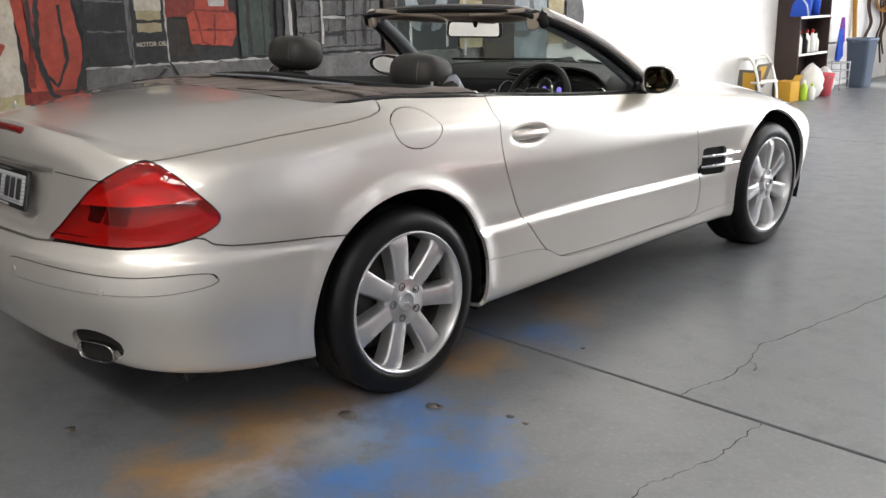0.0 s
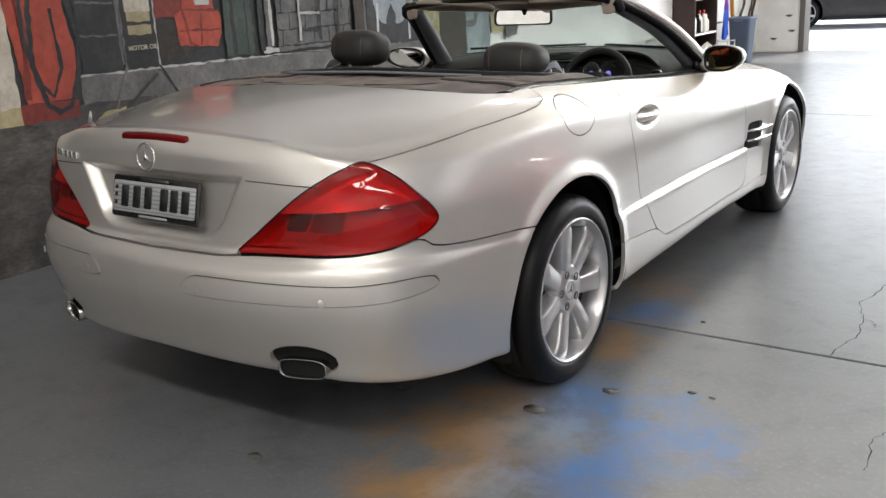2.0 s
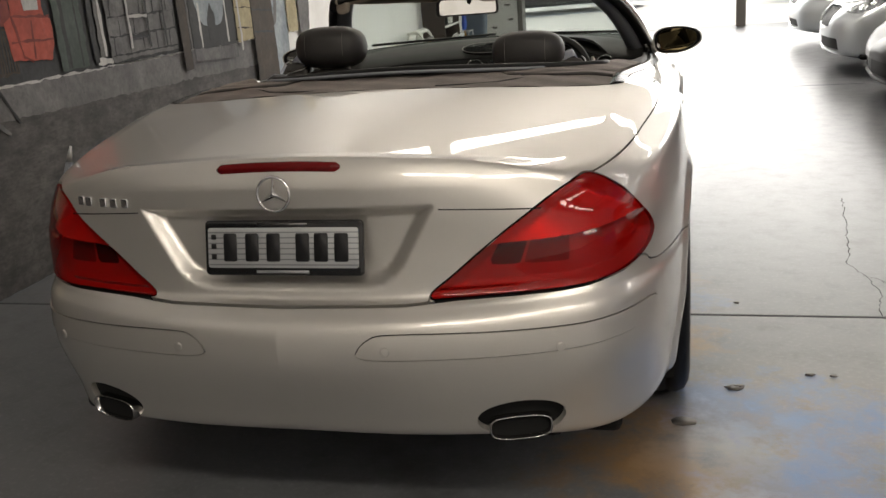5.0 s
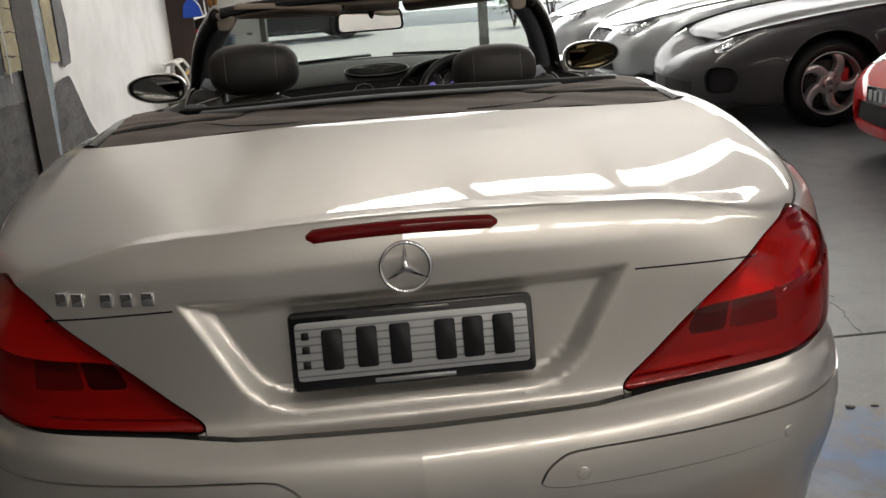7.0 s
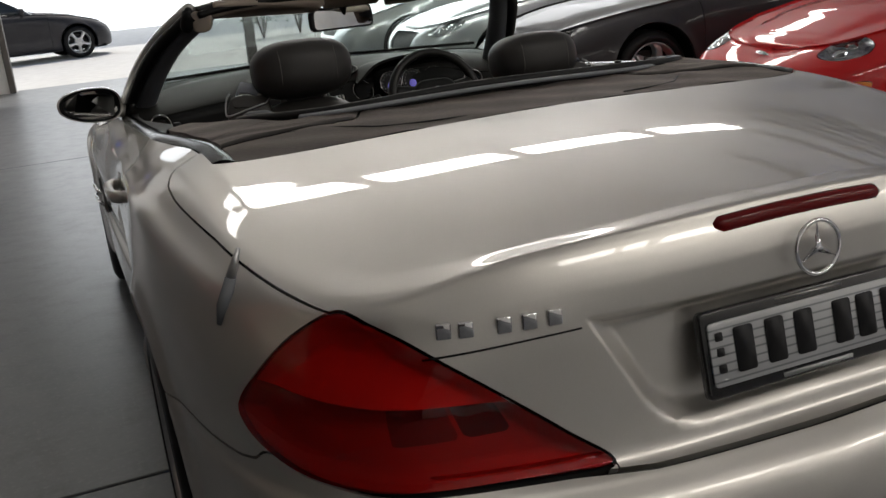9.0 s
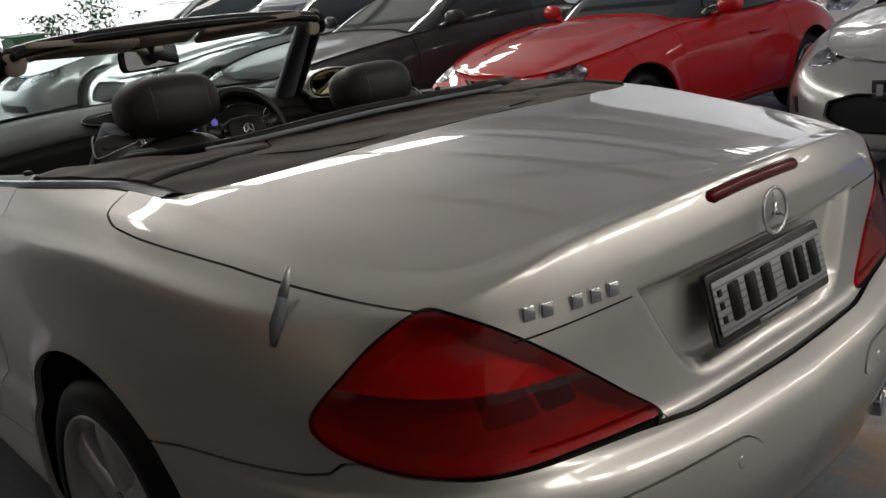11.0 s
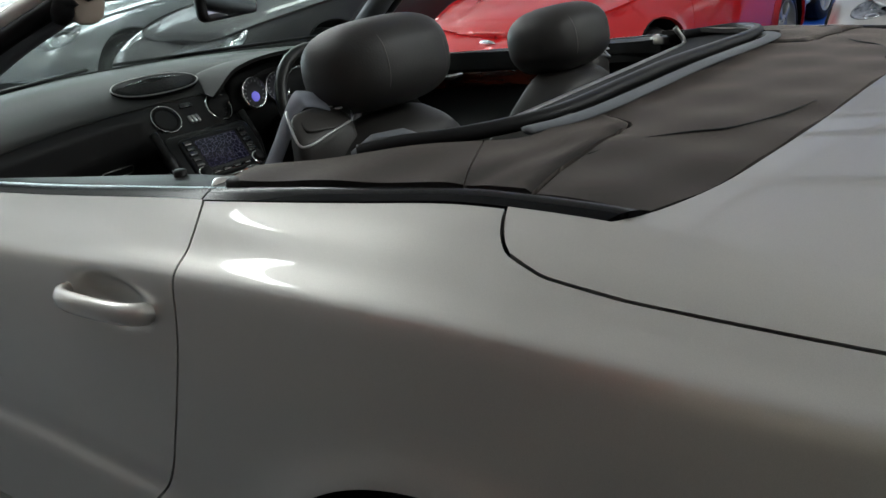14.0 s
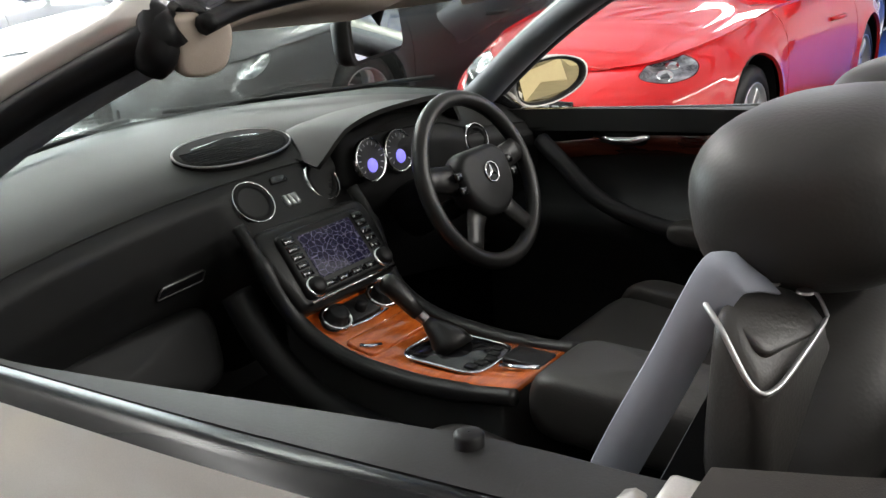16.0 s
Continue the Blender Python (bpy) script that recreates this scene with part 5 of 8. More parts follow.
header = top_line.copy()
header[:, 1] -= .012
put("header_rail", *tube(header + np.array([0, 0, .004]), .026, 10, squash=.75), GLOSS_BLACK, roadster, "black header rail over the windscreen")
put("header_seal", *tube(header + np.array([0, -.026, -.004]), .011, 8), RUBBER, roadster)
put("header_lining", *tube(header[2:-2] + np.array([0, .010, -.012]), .030, 12, squash=.5), BEIGE, roadster, "beige lining under the header rail")
for side in (1, -1):
    base, head = np.array((side * .735, 1.648, .885)), np.array((side * .530, 1.110, 1.218))
    t = np.linspace(0, 1, 14)[:, None]
    line = base * (1 - t) + head * t
    line[:, 2] += .030 * np.sin(math.pi * t[:, 0])
    line[:, 0] += side * .018 * np.sin(math.pi * t[:, 0])
    put("pillar", *tube(line + np.array([side * .016, .004, .010]), np.linspace(.030, .022, 14), 12), SILVER, roadster, "silver windscreen pillar")
    put("pillar_seal", *tube(line + np.array([side * .020, -.022, -.008]), np.linspace(.022, .019, 14), 10), RUBBER, roadster, "black pillar seal")
    put("pillar_trim", *tube(line + np.array([-side * .030, -.006, -.010]), np.linspace(.044, .030, 14), 12, squash=.8), GREY_TRIM, roadster, "grey inner pillar trim")
    foot = np.array((side * .750, 1.590, .898))
    put("mirror_triangle", [foot + np.array(v) * np.array([side, 1, 1]) for v in ((.012, -.085, -.012), (.012, .10, -.03), (-.030, .03, .080), (-.012, -.085, -.012), (-.012, .10, -.03), (-.045, .03, .080))],
        [[0, 1, 2], [5, 4, 3], [0, 3, 4, 1], [1, 4, 5, 2], [2, 5, 3, 0]], GLOSS_BLACK, roadster)
    # sun visor folded up, its clip and the corner cap of the rail
    m = Matrix.Translation((side * .30, 1.150, 1.214)) @ Matrix.Rotation(math.radians(-20), 4, "X") @ Matrix.Rotation(side * -.14, 4, "Z")
    put("sun_visor", *slab(rounded_loop([(-.19, -.055), (.19, -.045), (.19, .06), (-.19, .065)], .03), .020, .008, m), BEIGE, roadster, "beige folded sun visor")
    t = np.linspace(0, 1, 9)[:, None]
    bulge = np.array((side * .552, 1.124, 1.230)) * (1 - t) + np.array((side * .566, 1.118, 1.168)) * t
    bulge[:, 1] -= .014 * np.sin(math.pi * t[:, 0])
    put("corner_seal", *tube(bulge, [.012, .017, .019, .020, .021, .022, .022, .020, .016], 16), RUBBER, roadster, "rounded black rubber seal at the end of the header")
    m = facing((side * .520, 1.094, 1.190), (side * .30, -.94, -.12))
    put("corner_cap", *slab(rounded_loop([(-.030, .030), (.026, .036), (.036, .008), (.026, -.026), (.004, -.034), (-.026, -.030)], .012), .024, .006, m), BEIGE, roadster, "beige end cap of the header")

mm = facing((-.012, 1.290, 1.144), (.39, -.92, .09))
inner_mirror = put("inside_mirror", *pillow_plate([(-.140, -.034), (.140, -.038), (.137, .042), (-.135, .042)], .026, .040, mm @ Matrix.Translation((0, 0, -.020))), BLACK_PLASTIC, roadster, "black framed inside mirror")
put("mirror_face", *slab(rounded_loop([(-.128, -.028), (.128, -.032), (.125, .035), (-.123, .035)], .018), .002, 0, mm @ Matrix.Translation((0, 0, .0012))), MIRROR, inner_mirror, smooth=False)
put("mirror_stem", *tube([(-.010, 1.305, 1.15), (-.004, 1.29, 1.19), (0, 1.245, 1.212)], [.012, .014, .03], 10), BLACK_PLASTIC, inner_mirror)
put_bm("roof_console", box_bm((.20, .10, .030), .012, Matrix.Translation((0, 1.185, 1.212)) @ Matrix.Rotation(-.35, 4, "X")), BEIGE, roadster, "beige lamp console at the header")
for x0, x1 in ((-.62, -.02), (.08, .66)):  # wipers at rest
    put("wiper", *tube([(x0, float(np.interp(abs(x0), [0, .35, .62, .745], [2.0, 1.945, 1.755, 1.60])), .962), (x1, float(np.interp(abs(x1), [0, .35, .62, .745], [1.97, 1.93, 1.74, 1.6])), .965)], .006, 6), RUBBER, roadster, "black wiper arm")

# ---------- parking sensors in the rear bumper ----------
for side in (1, -1):
    for x, z in ((.254, .535), (.626, .518)):
        s_at = s_of_x(x)
        g = side_sheet(np.array([s_at - .01, s_at, s_at + .01]), np.linspace(.15, .5, 60))
        k = int(np.argmin(np.abs(g[1, :, 2] - z)))
        p, along, up = g[1, k, :3], g[2, k, :3] - g[0, k, :3], g[1, k + 1, :3] - g[1, k - 1, :3]
        nrm = np.cross(along, up)
        nrm = nrm / np.linalg.norm(nrm)
        nrm = nrm if nrm[1] < 0 else -nrm
        mid = np.array([side * p[0], p[1], p[2]]) + nrm * np.array([side, 1, 1]) * .001
        put("parking_sensor", *moved(lathe([(0, .011), (.003, .0105), (.0035, .009), (.0035, .0005)], 24, "z"), facing(tuple(mid), (side * nrm[0], nrm[1], nrm[2]))), SILVER, roadster, "round silver parking sensor")


# ---------- cabin: seats, dash, wheel, console ----------
WOOD = material("burr_wood", (.32, .07, .015), .12, coat=1.0)
_n = noise_of(WOOD, 22, 6, .65, (1, 3, 1))
link(WOOD, ramp(WOOD, _n, [(.28, (.34, .060, .010)), (.5, (.56, .118, .016)), (.72, (.70, .17, .026))]), shader(WOOD).inputs["Base Color"])
DARK_WOOD = material("dark_burr_wood", (.10, .022, .012), .15, coat=1.0)
link(DARK_WOOD, ramp(DARK_WOOD, noise_of(DARK_WOOD, 18, 6, .6, (1, .3, 2)), [(.3, (.045, .010, .006)), (.7, (.17, .035, .016))]), shader(DARK_WOOD).inputs["Base Color"])
STITCH = plastic("grey_stitching", (.16, .15, .14), .8)


def pillow(loop_front, thick, at, puff=.02, rows=7):
    """A cushion: an outline (2D) with rounded faces. Returns points and faces."""
    loop = np.asarray(loop_front, float)
    c, n = loop.mean(0), len(loop)
    verts, faces, rings = [], [], []
    prof = [(a, math.cos(a)) for a in np.linspace(-math.pi / 2, math.pi / 2, 2 * rows + 1)]
    for a, k in prof:
        z = thick / 2 * math.copysign(abs(math.sin(a)) ** .75, math.sin(a))
        sc = 1 - .42 * (1 - k ** .45)
        rings.append([(c[0] + (x - c[0]) * sc, c[1] + (y - c[1]) * sc, z) for x, y in loop])
    for r in rings:
        verts += r
    for i in range(len(rings) - 1):
        faces += [[i * n + k, i * n + (k + 1) % n, (i + 1) * n + (k + 1) % n, (i + 1) * n + k] for k in range(n)]
    for i, z in ((0, -thick / 2 - puff), (len(rings) - 1, thick / 2 + puff)):
        verts.append((c[0], c[1], z))
        hub = len(verts) - 1
        mid = len(verts)
        verts += [(c[0] + (v[0] - c[0]) * .55, c[1] + (v[1] - c[1]) * .55, v[2] * .3 + z * .7) for v in rings[i]]
        for k in range(n):
            k2 = (k + 1) % n
            a, b = [i * n + k, i * n + k2], [mid + k, mid + k2]
            q, t = [a[0], a[1], b[1], b[0]], [b[0], b[1], hub]
            faces += [q[::-1], t[::-1]] if i == 0 else [q, t]
    return [at @ Vector(v) for v in verts], faces


def round_block(a, b, c, at, power=2.7, rings=22, sides=44):
    """A block with full round edges, half sizes a, b, c."""
    pw = lambda v, e: math.copysign(abs(v) ** e, v)
    verts, e = [], 2 / power
    for i in range(rings + 1):
        u = -math.pi / 2 + math.pi * i / rings
        for k in range(sides):
            w = 2 * math.pi * k / sides
            verts.append(at @ Vector((a * pw(math.cos(u), e * .9) * pw(math.cos(w), e), b * pw(math.cos(u), e) * pw(math.sin(w), e), c * pw(math.sin(u), e))))
    return verts, [[i * sides + k, i * sides + (k + 1) % sides, (i + 1) * sides + (k + 1) % sides, (i + 1) * sides + k] for i in range(rings) for k in range(sides)]


def ribbon(points, across_dir, width, thick=.002):
    p, w = np.asarray(points, float), np.asarray(across_dir, float)
    w = w / np.linalg.norm(w) * width / 2
    verts = [tuple(q + s * w + o) for q in p for s in (-1, 1) for o in (np.zeros(3), np.array([0, -thick, thick]))]
    faces = []
    for i in range(len(p) - 1):
        a, b = 4 * i, 4 * i + 4
        faces += [[a, a + 2, b + 2, b], [a + 1, b + 1, b + 3, a + 3], [a, b, b + 1, a + 1], [a + 2, a + 3, b + 3, b + 2]]
    return verts, faces


def seat(x, head_z, head_y, lift=0.0, recline=18, y=.605):
    lean = Matrix.Translation((x, y, .555 + lift)) @ Matrix.Rotation(math.radians(90 + recline), 4, "X")
    base = put("seat_cushion", *pillow(rounded_loop([(-.235, -.27), (.235, -.27), (.25, .25), (-.25, .25)], .09), .13, Matrix.Translation((x, .92, .46)) @ Matrix.Rotation(.10, 4, "X"), .012), LEATHER, roadster, "charcoal leather seat cushion")
    back = put("backrest", *pillow(rounded_loop([(-.19, -.08), (.19, -.08), (.225, .20), (.195, .345), (.095, .455), (-.095, .455), (-.195, .345), (-.225, .20)], .06), .13, lean, .010), LEATHER, roadster, "charcoal leather backrest")
    for s in (-1, 1):
        put("bolster", *pillow(rounded_loop([(s * .16, -.06), (s * .255, -.04), (s * .262, .20), (s * .240, .315), (s * .17, .355)], .04), .175, lean @ Matrix.Translation((0, 0, .022)), .006), LEATHER, back)
        put("seat_bolster", *pillow(rounded_loop([(s * .17, -.25), (s * .262, -.22), (s * .265, .22), (s * .18, .24)], .04), .15, Matrix.Translation((x, .92, .475)) @ Matrix.Rotation(.10, 4, "X"), .008), LEATHER, base)
    hm = Matrix.Translation((x, head_y, head_z)) @ Matrix.Rotation(math.radians(-10), 4, "X")
    rest = put("headrest", *round_block(.131, .098, .075, hm, 2.7), LEATHER, roadster, "rounded charcoal leather headrest")
    for u in (-.072, .072):  # seams over the headrest, front to back
        k = (1 - (abs(u) / .131) ** 2.6) ** (1 / 2.6)
        put("headrest_seam", *tube([hm @ Vector((u, .0985 * k * math.copysign(abs(math.cos(w)) ** .769, math.cos(w)), .0755 * k * math.copysign(abs(math.sin(w)) ** .769, math.sin(w)))) for w in np.linspace(-.5, math.pi + .5, 33)], .0012, 5), STITCH, rest)
    for s in (-1, 1):
        put("headrest_post", *tube([(x + s * .055, head_y, head_z - .05), (x + s * .055, head_y + .03, head_z - .16)], .008, 8), STEEL, rest)
    # shoulder housing of the seat belt on the outer side: a wedge with a bright rim, two screws and the belt running off it
    o = -1 if x < 0 else 1
    hz = .965 + lift
    at = lambda dx, dy, dz: Vector((x + o * dx, y + dy, hz + dz))
    bm = bmesh.new()
    for q in ((.196, -.070, .060), (.214, -.114, .008), (.098, -.128, .034), (.092, -.066, .062), (.190, -.060, -.10), (.200, -.118, -.11), (.090, -.135, -.10), (.080, -.060, -.10)):
        bm.verts.new(at(*q))
    bmesh.ops.convex_hull(bm, input=bm.verts)
    bmesh.ops.bevel(bm, geom=bm.edges[:], offset=.014, segments=4, affect="EDGES", profile=.55)
    bmesh.ops.recalc_face_normals(bm, faces=bm.faces)
    house = put_bm("belt_housing", bm, HOUSING, back, "smooth charcoal belt housing on the seat shoulder")
    put("bright_edge", *tube([at(*q) for q in spline_loop([(.188, -.062, .060), (.202, -.080, .048), (.212, -.106, .016), (.200, -.118, .012), (.155, -.124, .024), (.110, -.126, .034)], 7, closed=False)], [.0008] + [.0022] * 33 + [.0016, .0008], 8), ALLOY, house, "bright rim of the housing")
    put("rear_edge", *tube([at(*q) for q in spline_loop([(.110, -.126, .034), (.096, -.112, .046), (.094, -.090, .056), (.110, -.066, .062)], 6, closed=False)], .0016, 6), ALLOY, house)
    put("housing_plate", *slab(rounded_loop([(-.040, -.020), (.036, -.026), (.040, .020), (-.034, .024)], .012), .006, .002, facing(at(.150, -.097, .040), (-o * -.10, -.55, .83))), HOUSING, house)
    for dx, dy in ((.108, -.086), (.116, -.112)):
        put("housing_screw", *moved(lathe([(0, .0065), (.002, .006), (.001, .003), (.001, .0005)], 14, "z"), Matrix.Translation(at(dx + .006, dy, .054))), STEEL, house)
    strap = [at(*q) for q in spline_loop([(.118, -.078, .060), (.152, -.070, .072), (.166, -.060, .064), (.190, -.036, .0), (.215, -.008, -.070), (.236, .020, -.150), (.246, .060, -.240)], 6, closed=False)]
    put("belt", *ribbon([tuple(v) for v in strap], (o * -.30, .78, .52), .040), BELT, back, "blue-grey seat belt")
    side_shell = [at(*q) for q in ((.200, -.110, -.02), (.180, -.070, .0), (.190, -.020, -.12), (.215, .05, -.30), (.215, -.10, -.34), (.205, -.125, -.16))]
    put("side_shell", [v + Vector((o * k, 0, 0)) for k in (0, -.03) for v in side_shell], [list(range(6)), list(range(6, 12))[::-1]] + [[k, (k + 1) % 6, (k + 1) % 6 + 6, k + 6] for k in range(6)], BLACK_PLASTIC, back, smooth=False)
    put_bm("belt_tongue", box_bm((.012, .05, .035), .005, Matrix.Translation(at(.246, .078, -.27)) @ Matrix.Rotation(.5, 4, "X")), ALLOY, back)
    return back


HOUSING = leather("housing_skin", (.050, .047, .044), 320, .36)
BELT = plastic("seat_belt_webbing", (.31, .33, .38), .55, 1200, .5)
seat(-.368, 1.070, .512)
seat(.355, 1.007, .595, -.045, y=.69)

put_bm("cabin_floor", box_bm((1.34, 1.5, .03), .01, Matrix.Translation((0, 1.05, .285))), CARPET, roadster)
put_bm("footwell_wall", box_bm((1.36, .04, .62), .01, Matrix.Translation((0, 1.98, .58))), CARPET, roadster)

# dash: rows of a profile across the car
LOWER_DASH = plastic("lower_dash_skin", (.013, .013, .013), .55, 380, .25)
xs = np.linspace(-.74, .74, 75)
PROFILE_Y = [1.985, 1.88, 1.78, 1.70, 1.645, 1.606, 1.585, 1.585, 1.62, 1.68, 1.80]
PROFILE_Z = [.950, .951, .943, .928, .908, .885, .855, .80, .73, .64, .50]
t = np.linspace(0, 10, 61)
py0, pz0 = curve_through(range(11), PROFILE_Y)(t), curve_through(range(11), PROFILE_Z)(t)
dash = np.zeros((len(xs), len(t), 3))
for i, x in enumerate(xs):
    arc = .13 * (x / .74) ** 2
    hump = math.exp(-((x - .36) / .155) ** 4)
    stack = math.exp(-((x - .015) / .125) ** 6)
    dash[i, :, 0] = x
    dash[i, :, 1] = py0 - arc * np.clip((t - 0) / 3 + .6, .6, 1) - .030 * hump * smoothstep(2.2, 5.2, t) * (1 - smoothstep(6.7, 9.2, t)) - .105 * stack * smoothstep(5.6, 8.2, t)
    dash[i, :, 2] = pz0 - .030 * abs(x / .74) ** 2 + .030 * hump * smoothstep(1.2, 3.6, t) * (1 - smoothstep(4.8, 7.6, t)) - .02 * stack * smoothstep(7.5, 9.3, t)
fold_at = int(np.argmin(np.abs(t - 5.0)))
dash_ob = put("dashboard", *Sheet.grid(dash[:, :fold_at + 1][:, ::-1]).lipped(.004), DASH, roadster, "two-tone dashboard with a soft charcoal top")
put("lower_dash", *Sheet.grid(dash[:, fold_at:][:, ::-1]).lipped(0), LOWER_DASH, dash_ob, "near-black lower dash")


def on_dash(x, k):
    """Place and outward normal on the dash at x and profile position k."""
    i, j = int(np.argmin(np.abs(xs - x))), int(np.argmin(np.abs(t - k)))
    p = dash[i, j]
    a, b = dash[min(i + 1, len(xs) - 1), j] - dash[i - 1, j], dash[i, min(j + 1, len(t) - 1)] - dash[i, j - 1]
    nn = np.cross(b, a)
    return Vector(p), Vector(nn / np.linalg.norm(nn))


def round_vent(place, normal, r=.040):
    m = facing(place, normal)
    body = put("air_vent", *moved(lathe([(-.02, r - .006), (.002, r - .006), (.002, r - .012), (-.016, r - .014), (-.016, .0005)], 36, "z"), m), DARK, dash_ob, "round air vent")
    put("vent_ring", *moved(lathe([(-.01, r), (.003, r), (.0042, r - .0012), (.003, r - .0026), (-.01, r - .0026)], 40, "z"), m), CHROME, body, "bright vent ring")
    for q in (-.5, -.2, .1, .4):
        put("vent_slat", *moved(tube([(-math.sqrt(max(.05, 1 - q * q)) * (r - .014), q * r, -.004), (math.sqrt(max(.05, 1 - q * q)) * (r - .014), q * r, -.004)], .0022, 6), m), BLACK_PLASTIC, body)
    return body


for x, k, r in ((-.060, 6.15, .043), (.110, 6.1, .043), (.560, 5.8, .038), (-.66, 5.8, .038)):
    p, nn = on_dash(x, k)
    round_vent(p, nn, r)
p, nn = on_dash(.028, 6.25)
for x in (-.012, .0, .012):
    put("vent_toggle", *slab(rounded_loop([(-.0045, -.012), (.0045, -.012), (.0045, .012), (-.0045, .012)], .003), .008, .003, facing(p, nn) @ Matrix.Translation((x, -.008, .003))), ALLOY, dash_ob)
put("hazard_switch", *slab(rounded_loop([(-.022, -.007), (.022, -.007), (.016, .008), (-.016, .008)], .004), .006, .002, facing(*on_dash(.022, 5.45)) @ Matrix.Translation((0, -.004, .002))), GLOSS_BLACK, dash_ob)

# oval grille on top of the dash
p, nn = on_dash(0, 3.3)
m = facing(p + nn * .004, nn)
oval = np.array([(.135 * math.copysign(abs(math.cos(a)) ** .8, math.cos(a)),   .058 * math.sin(a)) for a in np.linspace(0, 2 * math.pi, 48, endpoint=False)])
grille = put("top_grille", *slab(oval, .016, .002, m @ Matrix.Translation((0, 0, -.004))), DARK, dash_ob, "oval black grille on the dash top")
put("grille_rim", *tube([m @ Vector((x, y, .003)) for x, y in oval], .0022, 6, closed=True), STEEL, grille)
for q in np.linspace(-.044, .014, 9):
    half = .12 * math.sqrt(max(0.02, 1 - (q / .058) ** 2))
    put("grille_slat", *tube([m @ Vector((-half, q, .005)), m @ Vector((half, q, .005))], .0016, 5), BLACK_PLASTIC, grille)
dome = [m @ Vector((.085 * math.cos(a) * k, .022 + .012 * math.sin(a) * k, .004 + .010 * (1 - k))) for k in (1, .7, .35, .02) for a in np.linspace(0, 2 * math.pi, 24, endpoint=False)]
put("sensor_dome", dome, [[i * 24 + k, i * 24 + (k + 1) % 24, (i + 1) * 24 + (k + 1) % 24, (i + 1) * 24 + k] for i in range(3) for k in range(24)], GLOSS_BLACK, grille)

# instrument hood and dials
GAUGE_BLUE = glow("dial_blue", (.25, .22, .9), .55)
DIAL_FACE = plastic("dial_face", (.03, .03, .034), .4)
DIAL_TICK = material("dial_ticks", (.55, .55, .58), .4)
binnacle = put("instrument_hood", *pillow(rounded_loop([(-.175, -.055), (.175, -.055), (.155, .05), (.0, .072), (-.155, .05)], .03), .05, Matrix.Translation((.330, 1.585, .868)) @ Matrix.Rotation(math.radians(78), 4, "X"), .0), DARK, dash_ob, "deep black instrument hood")
for x in (.222, .312, .402):
    m = Matrix.Translation((x, 1.540, .868)) @ Matrix.Rotation(math.radians(78), 4, "X")
    r = .044
    dial = put("dial", *moved(lathe([(0, .0005), (0, r - .004)], 36, "z"), m @ Matrix.Translation((0, 0, .008))), DIAL_FACE, binnacle)
    put("dial_ring", *moved(lathe([(.0, r), (.010, r), (.0115, r - .0015), (.008, r - .003)], 36, "z"), m), CHROME, dial)
    put("dial_centre", *moved(lathe([(.0, .0145), (.002, .0135), (.002, .0005)], 24, "z"), m @ Matrix.Translation((0, -.012, .009))), GAUGE_BLUE, dial, "violet lit dial display")
    for a in np.linspace(-.7, math.pi + .7, 13):
        put("dial_tick", *tube([m @ Vector(((r - .014) * math.cos(a), (r - .014) * math.sin(a), .009)), m @ Vector(((r - .008) * math.cos(a), (r - .008) * math.sin(a), .009))], .0009, 4), DIAL_TICK, dial)

# the brow over the dials
bx = np.linspace(.10, .56, 24)
brow = np.zeros((24, 9, 3))
for j, q in enumerate(np.linspace(0, 1, 9)):
    lip = .895 + .066 * np.clip(1 - np.abs((bx - .335) / .235) ** 3, 0, 1)
    end = .936 - .030 * np.abs(bx / .74) ** 2
    brow[:, j, 0], brow[:, j, 1] = bx, 1.512 + .045 * np.abs((bx - .335) / .235) ** 2 * (1 - q) + .235 * q
    brow[:, j, 2] = lip * (1 - q) + end * q + .010 * math.sin(math.pi * q) * np.clip(1 - np.abs((bx - .335) / .235) ** 2, 0, 1) - .018 * smoothstep(.62, 1, q) - .022 * smoothstep(.70, 1, np.abs((bx - .335) / .235))
put("dial_brow", *Sheet.grid(brow).lipped(.010), DASH, dash_ob, "soft charcoal brow over the dials")

# steering wheel
BLACK_LEATHER = leather("black_wheel_leather", (.014, .0135, .013), 300, .33)
wm = Matrix.Translation((.332, 1.345, .824)) @ Matrix.Rotation(math.radians(67), 4, "X")
wheel_rim = put("steering_wheel", *moved(tube([(.168 * math.cos(a), .168 * math.sin(a), 0) for a in np.linspace(0, 2 * math.pi, 64, endpoint=False)], .0165, 14, closed=True), wm), BLACK_LEATHER, roadster, "black leather four-spoke steering wheel")
put("wheel_boss", *pillow(rounded_loop([(-.080, -.035), (-.035, -.080), (.035, -.080), (.080, -.035), (.086, .036), (.055, .062), (-.055, .062), (-.086, .036)], .03), .055, wm @ Matrix.Translation((0, 0, .0)), .006), BLACK_PLASTIC, wheel_rim, "padded black wheel boss")
for a0, wd in ((math.radians(12), .020), (math.radians(168), .020), (math.radians(-52), .017), (math.radians(-128), .017)):
    d = Vector((math.cos(a0), math.sin(a0), 0))
    put("wheel_spoke", *moved(tube([d * .055, d * .10 + Vector((0, 0, -.004)), d * .14, d * .163], [wd * 1.7, wd * 1.4, wd * 1.25, wd * 1.4], 12, squash=.45), wm), BLACK_LEATHER, wheel_rim)
for s in (-1, 1):
    for yq in (.018, -.010):
        put("wheel_button", *slab(rounded_loop([(-.010, -.009), (.010, -.009), (.010, .009), (-.010, .009)], .005), .010, .004, wm @ Matrix.Translation((s * .088, yq, .020))), GLOSS_BLACK, wheel_rim)
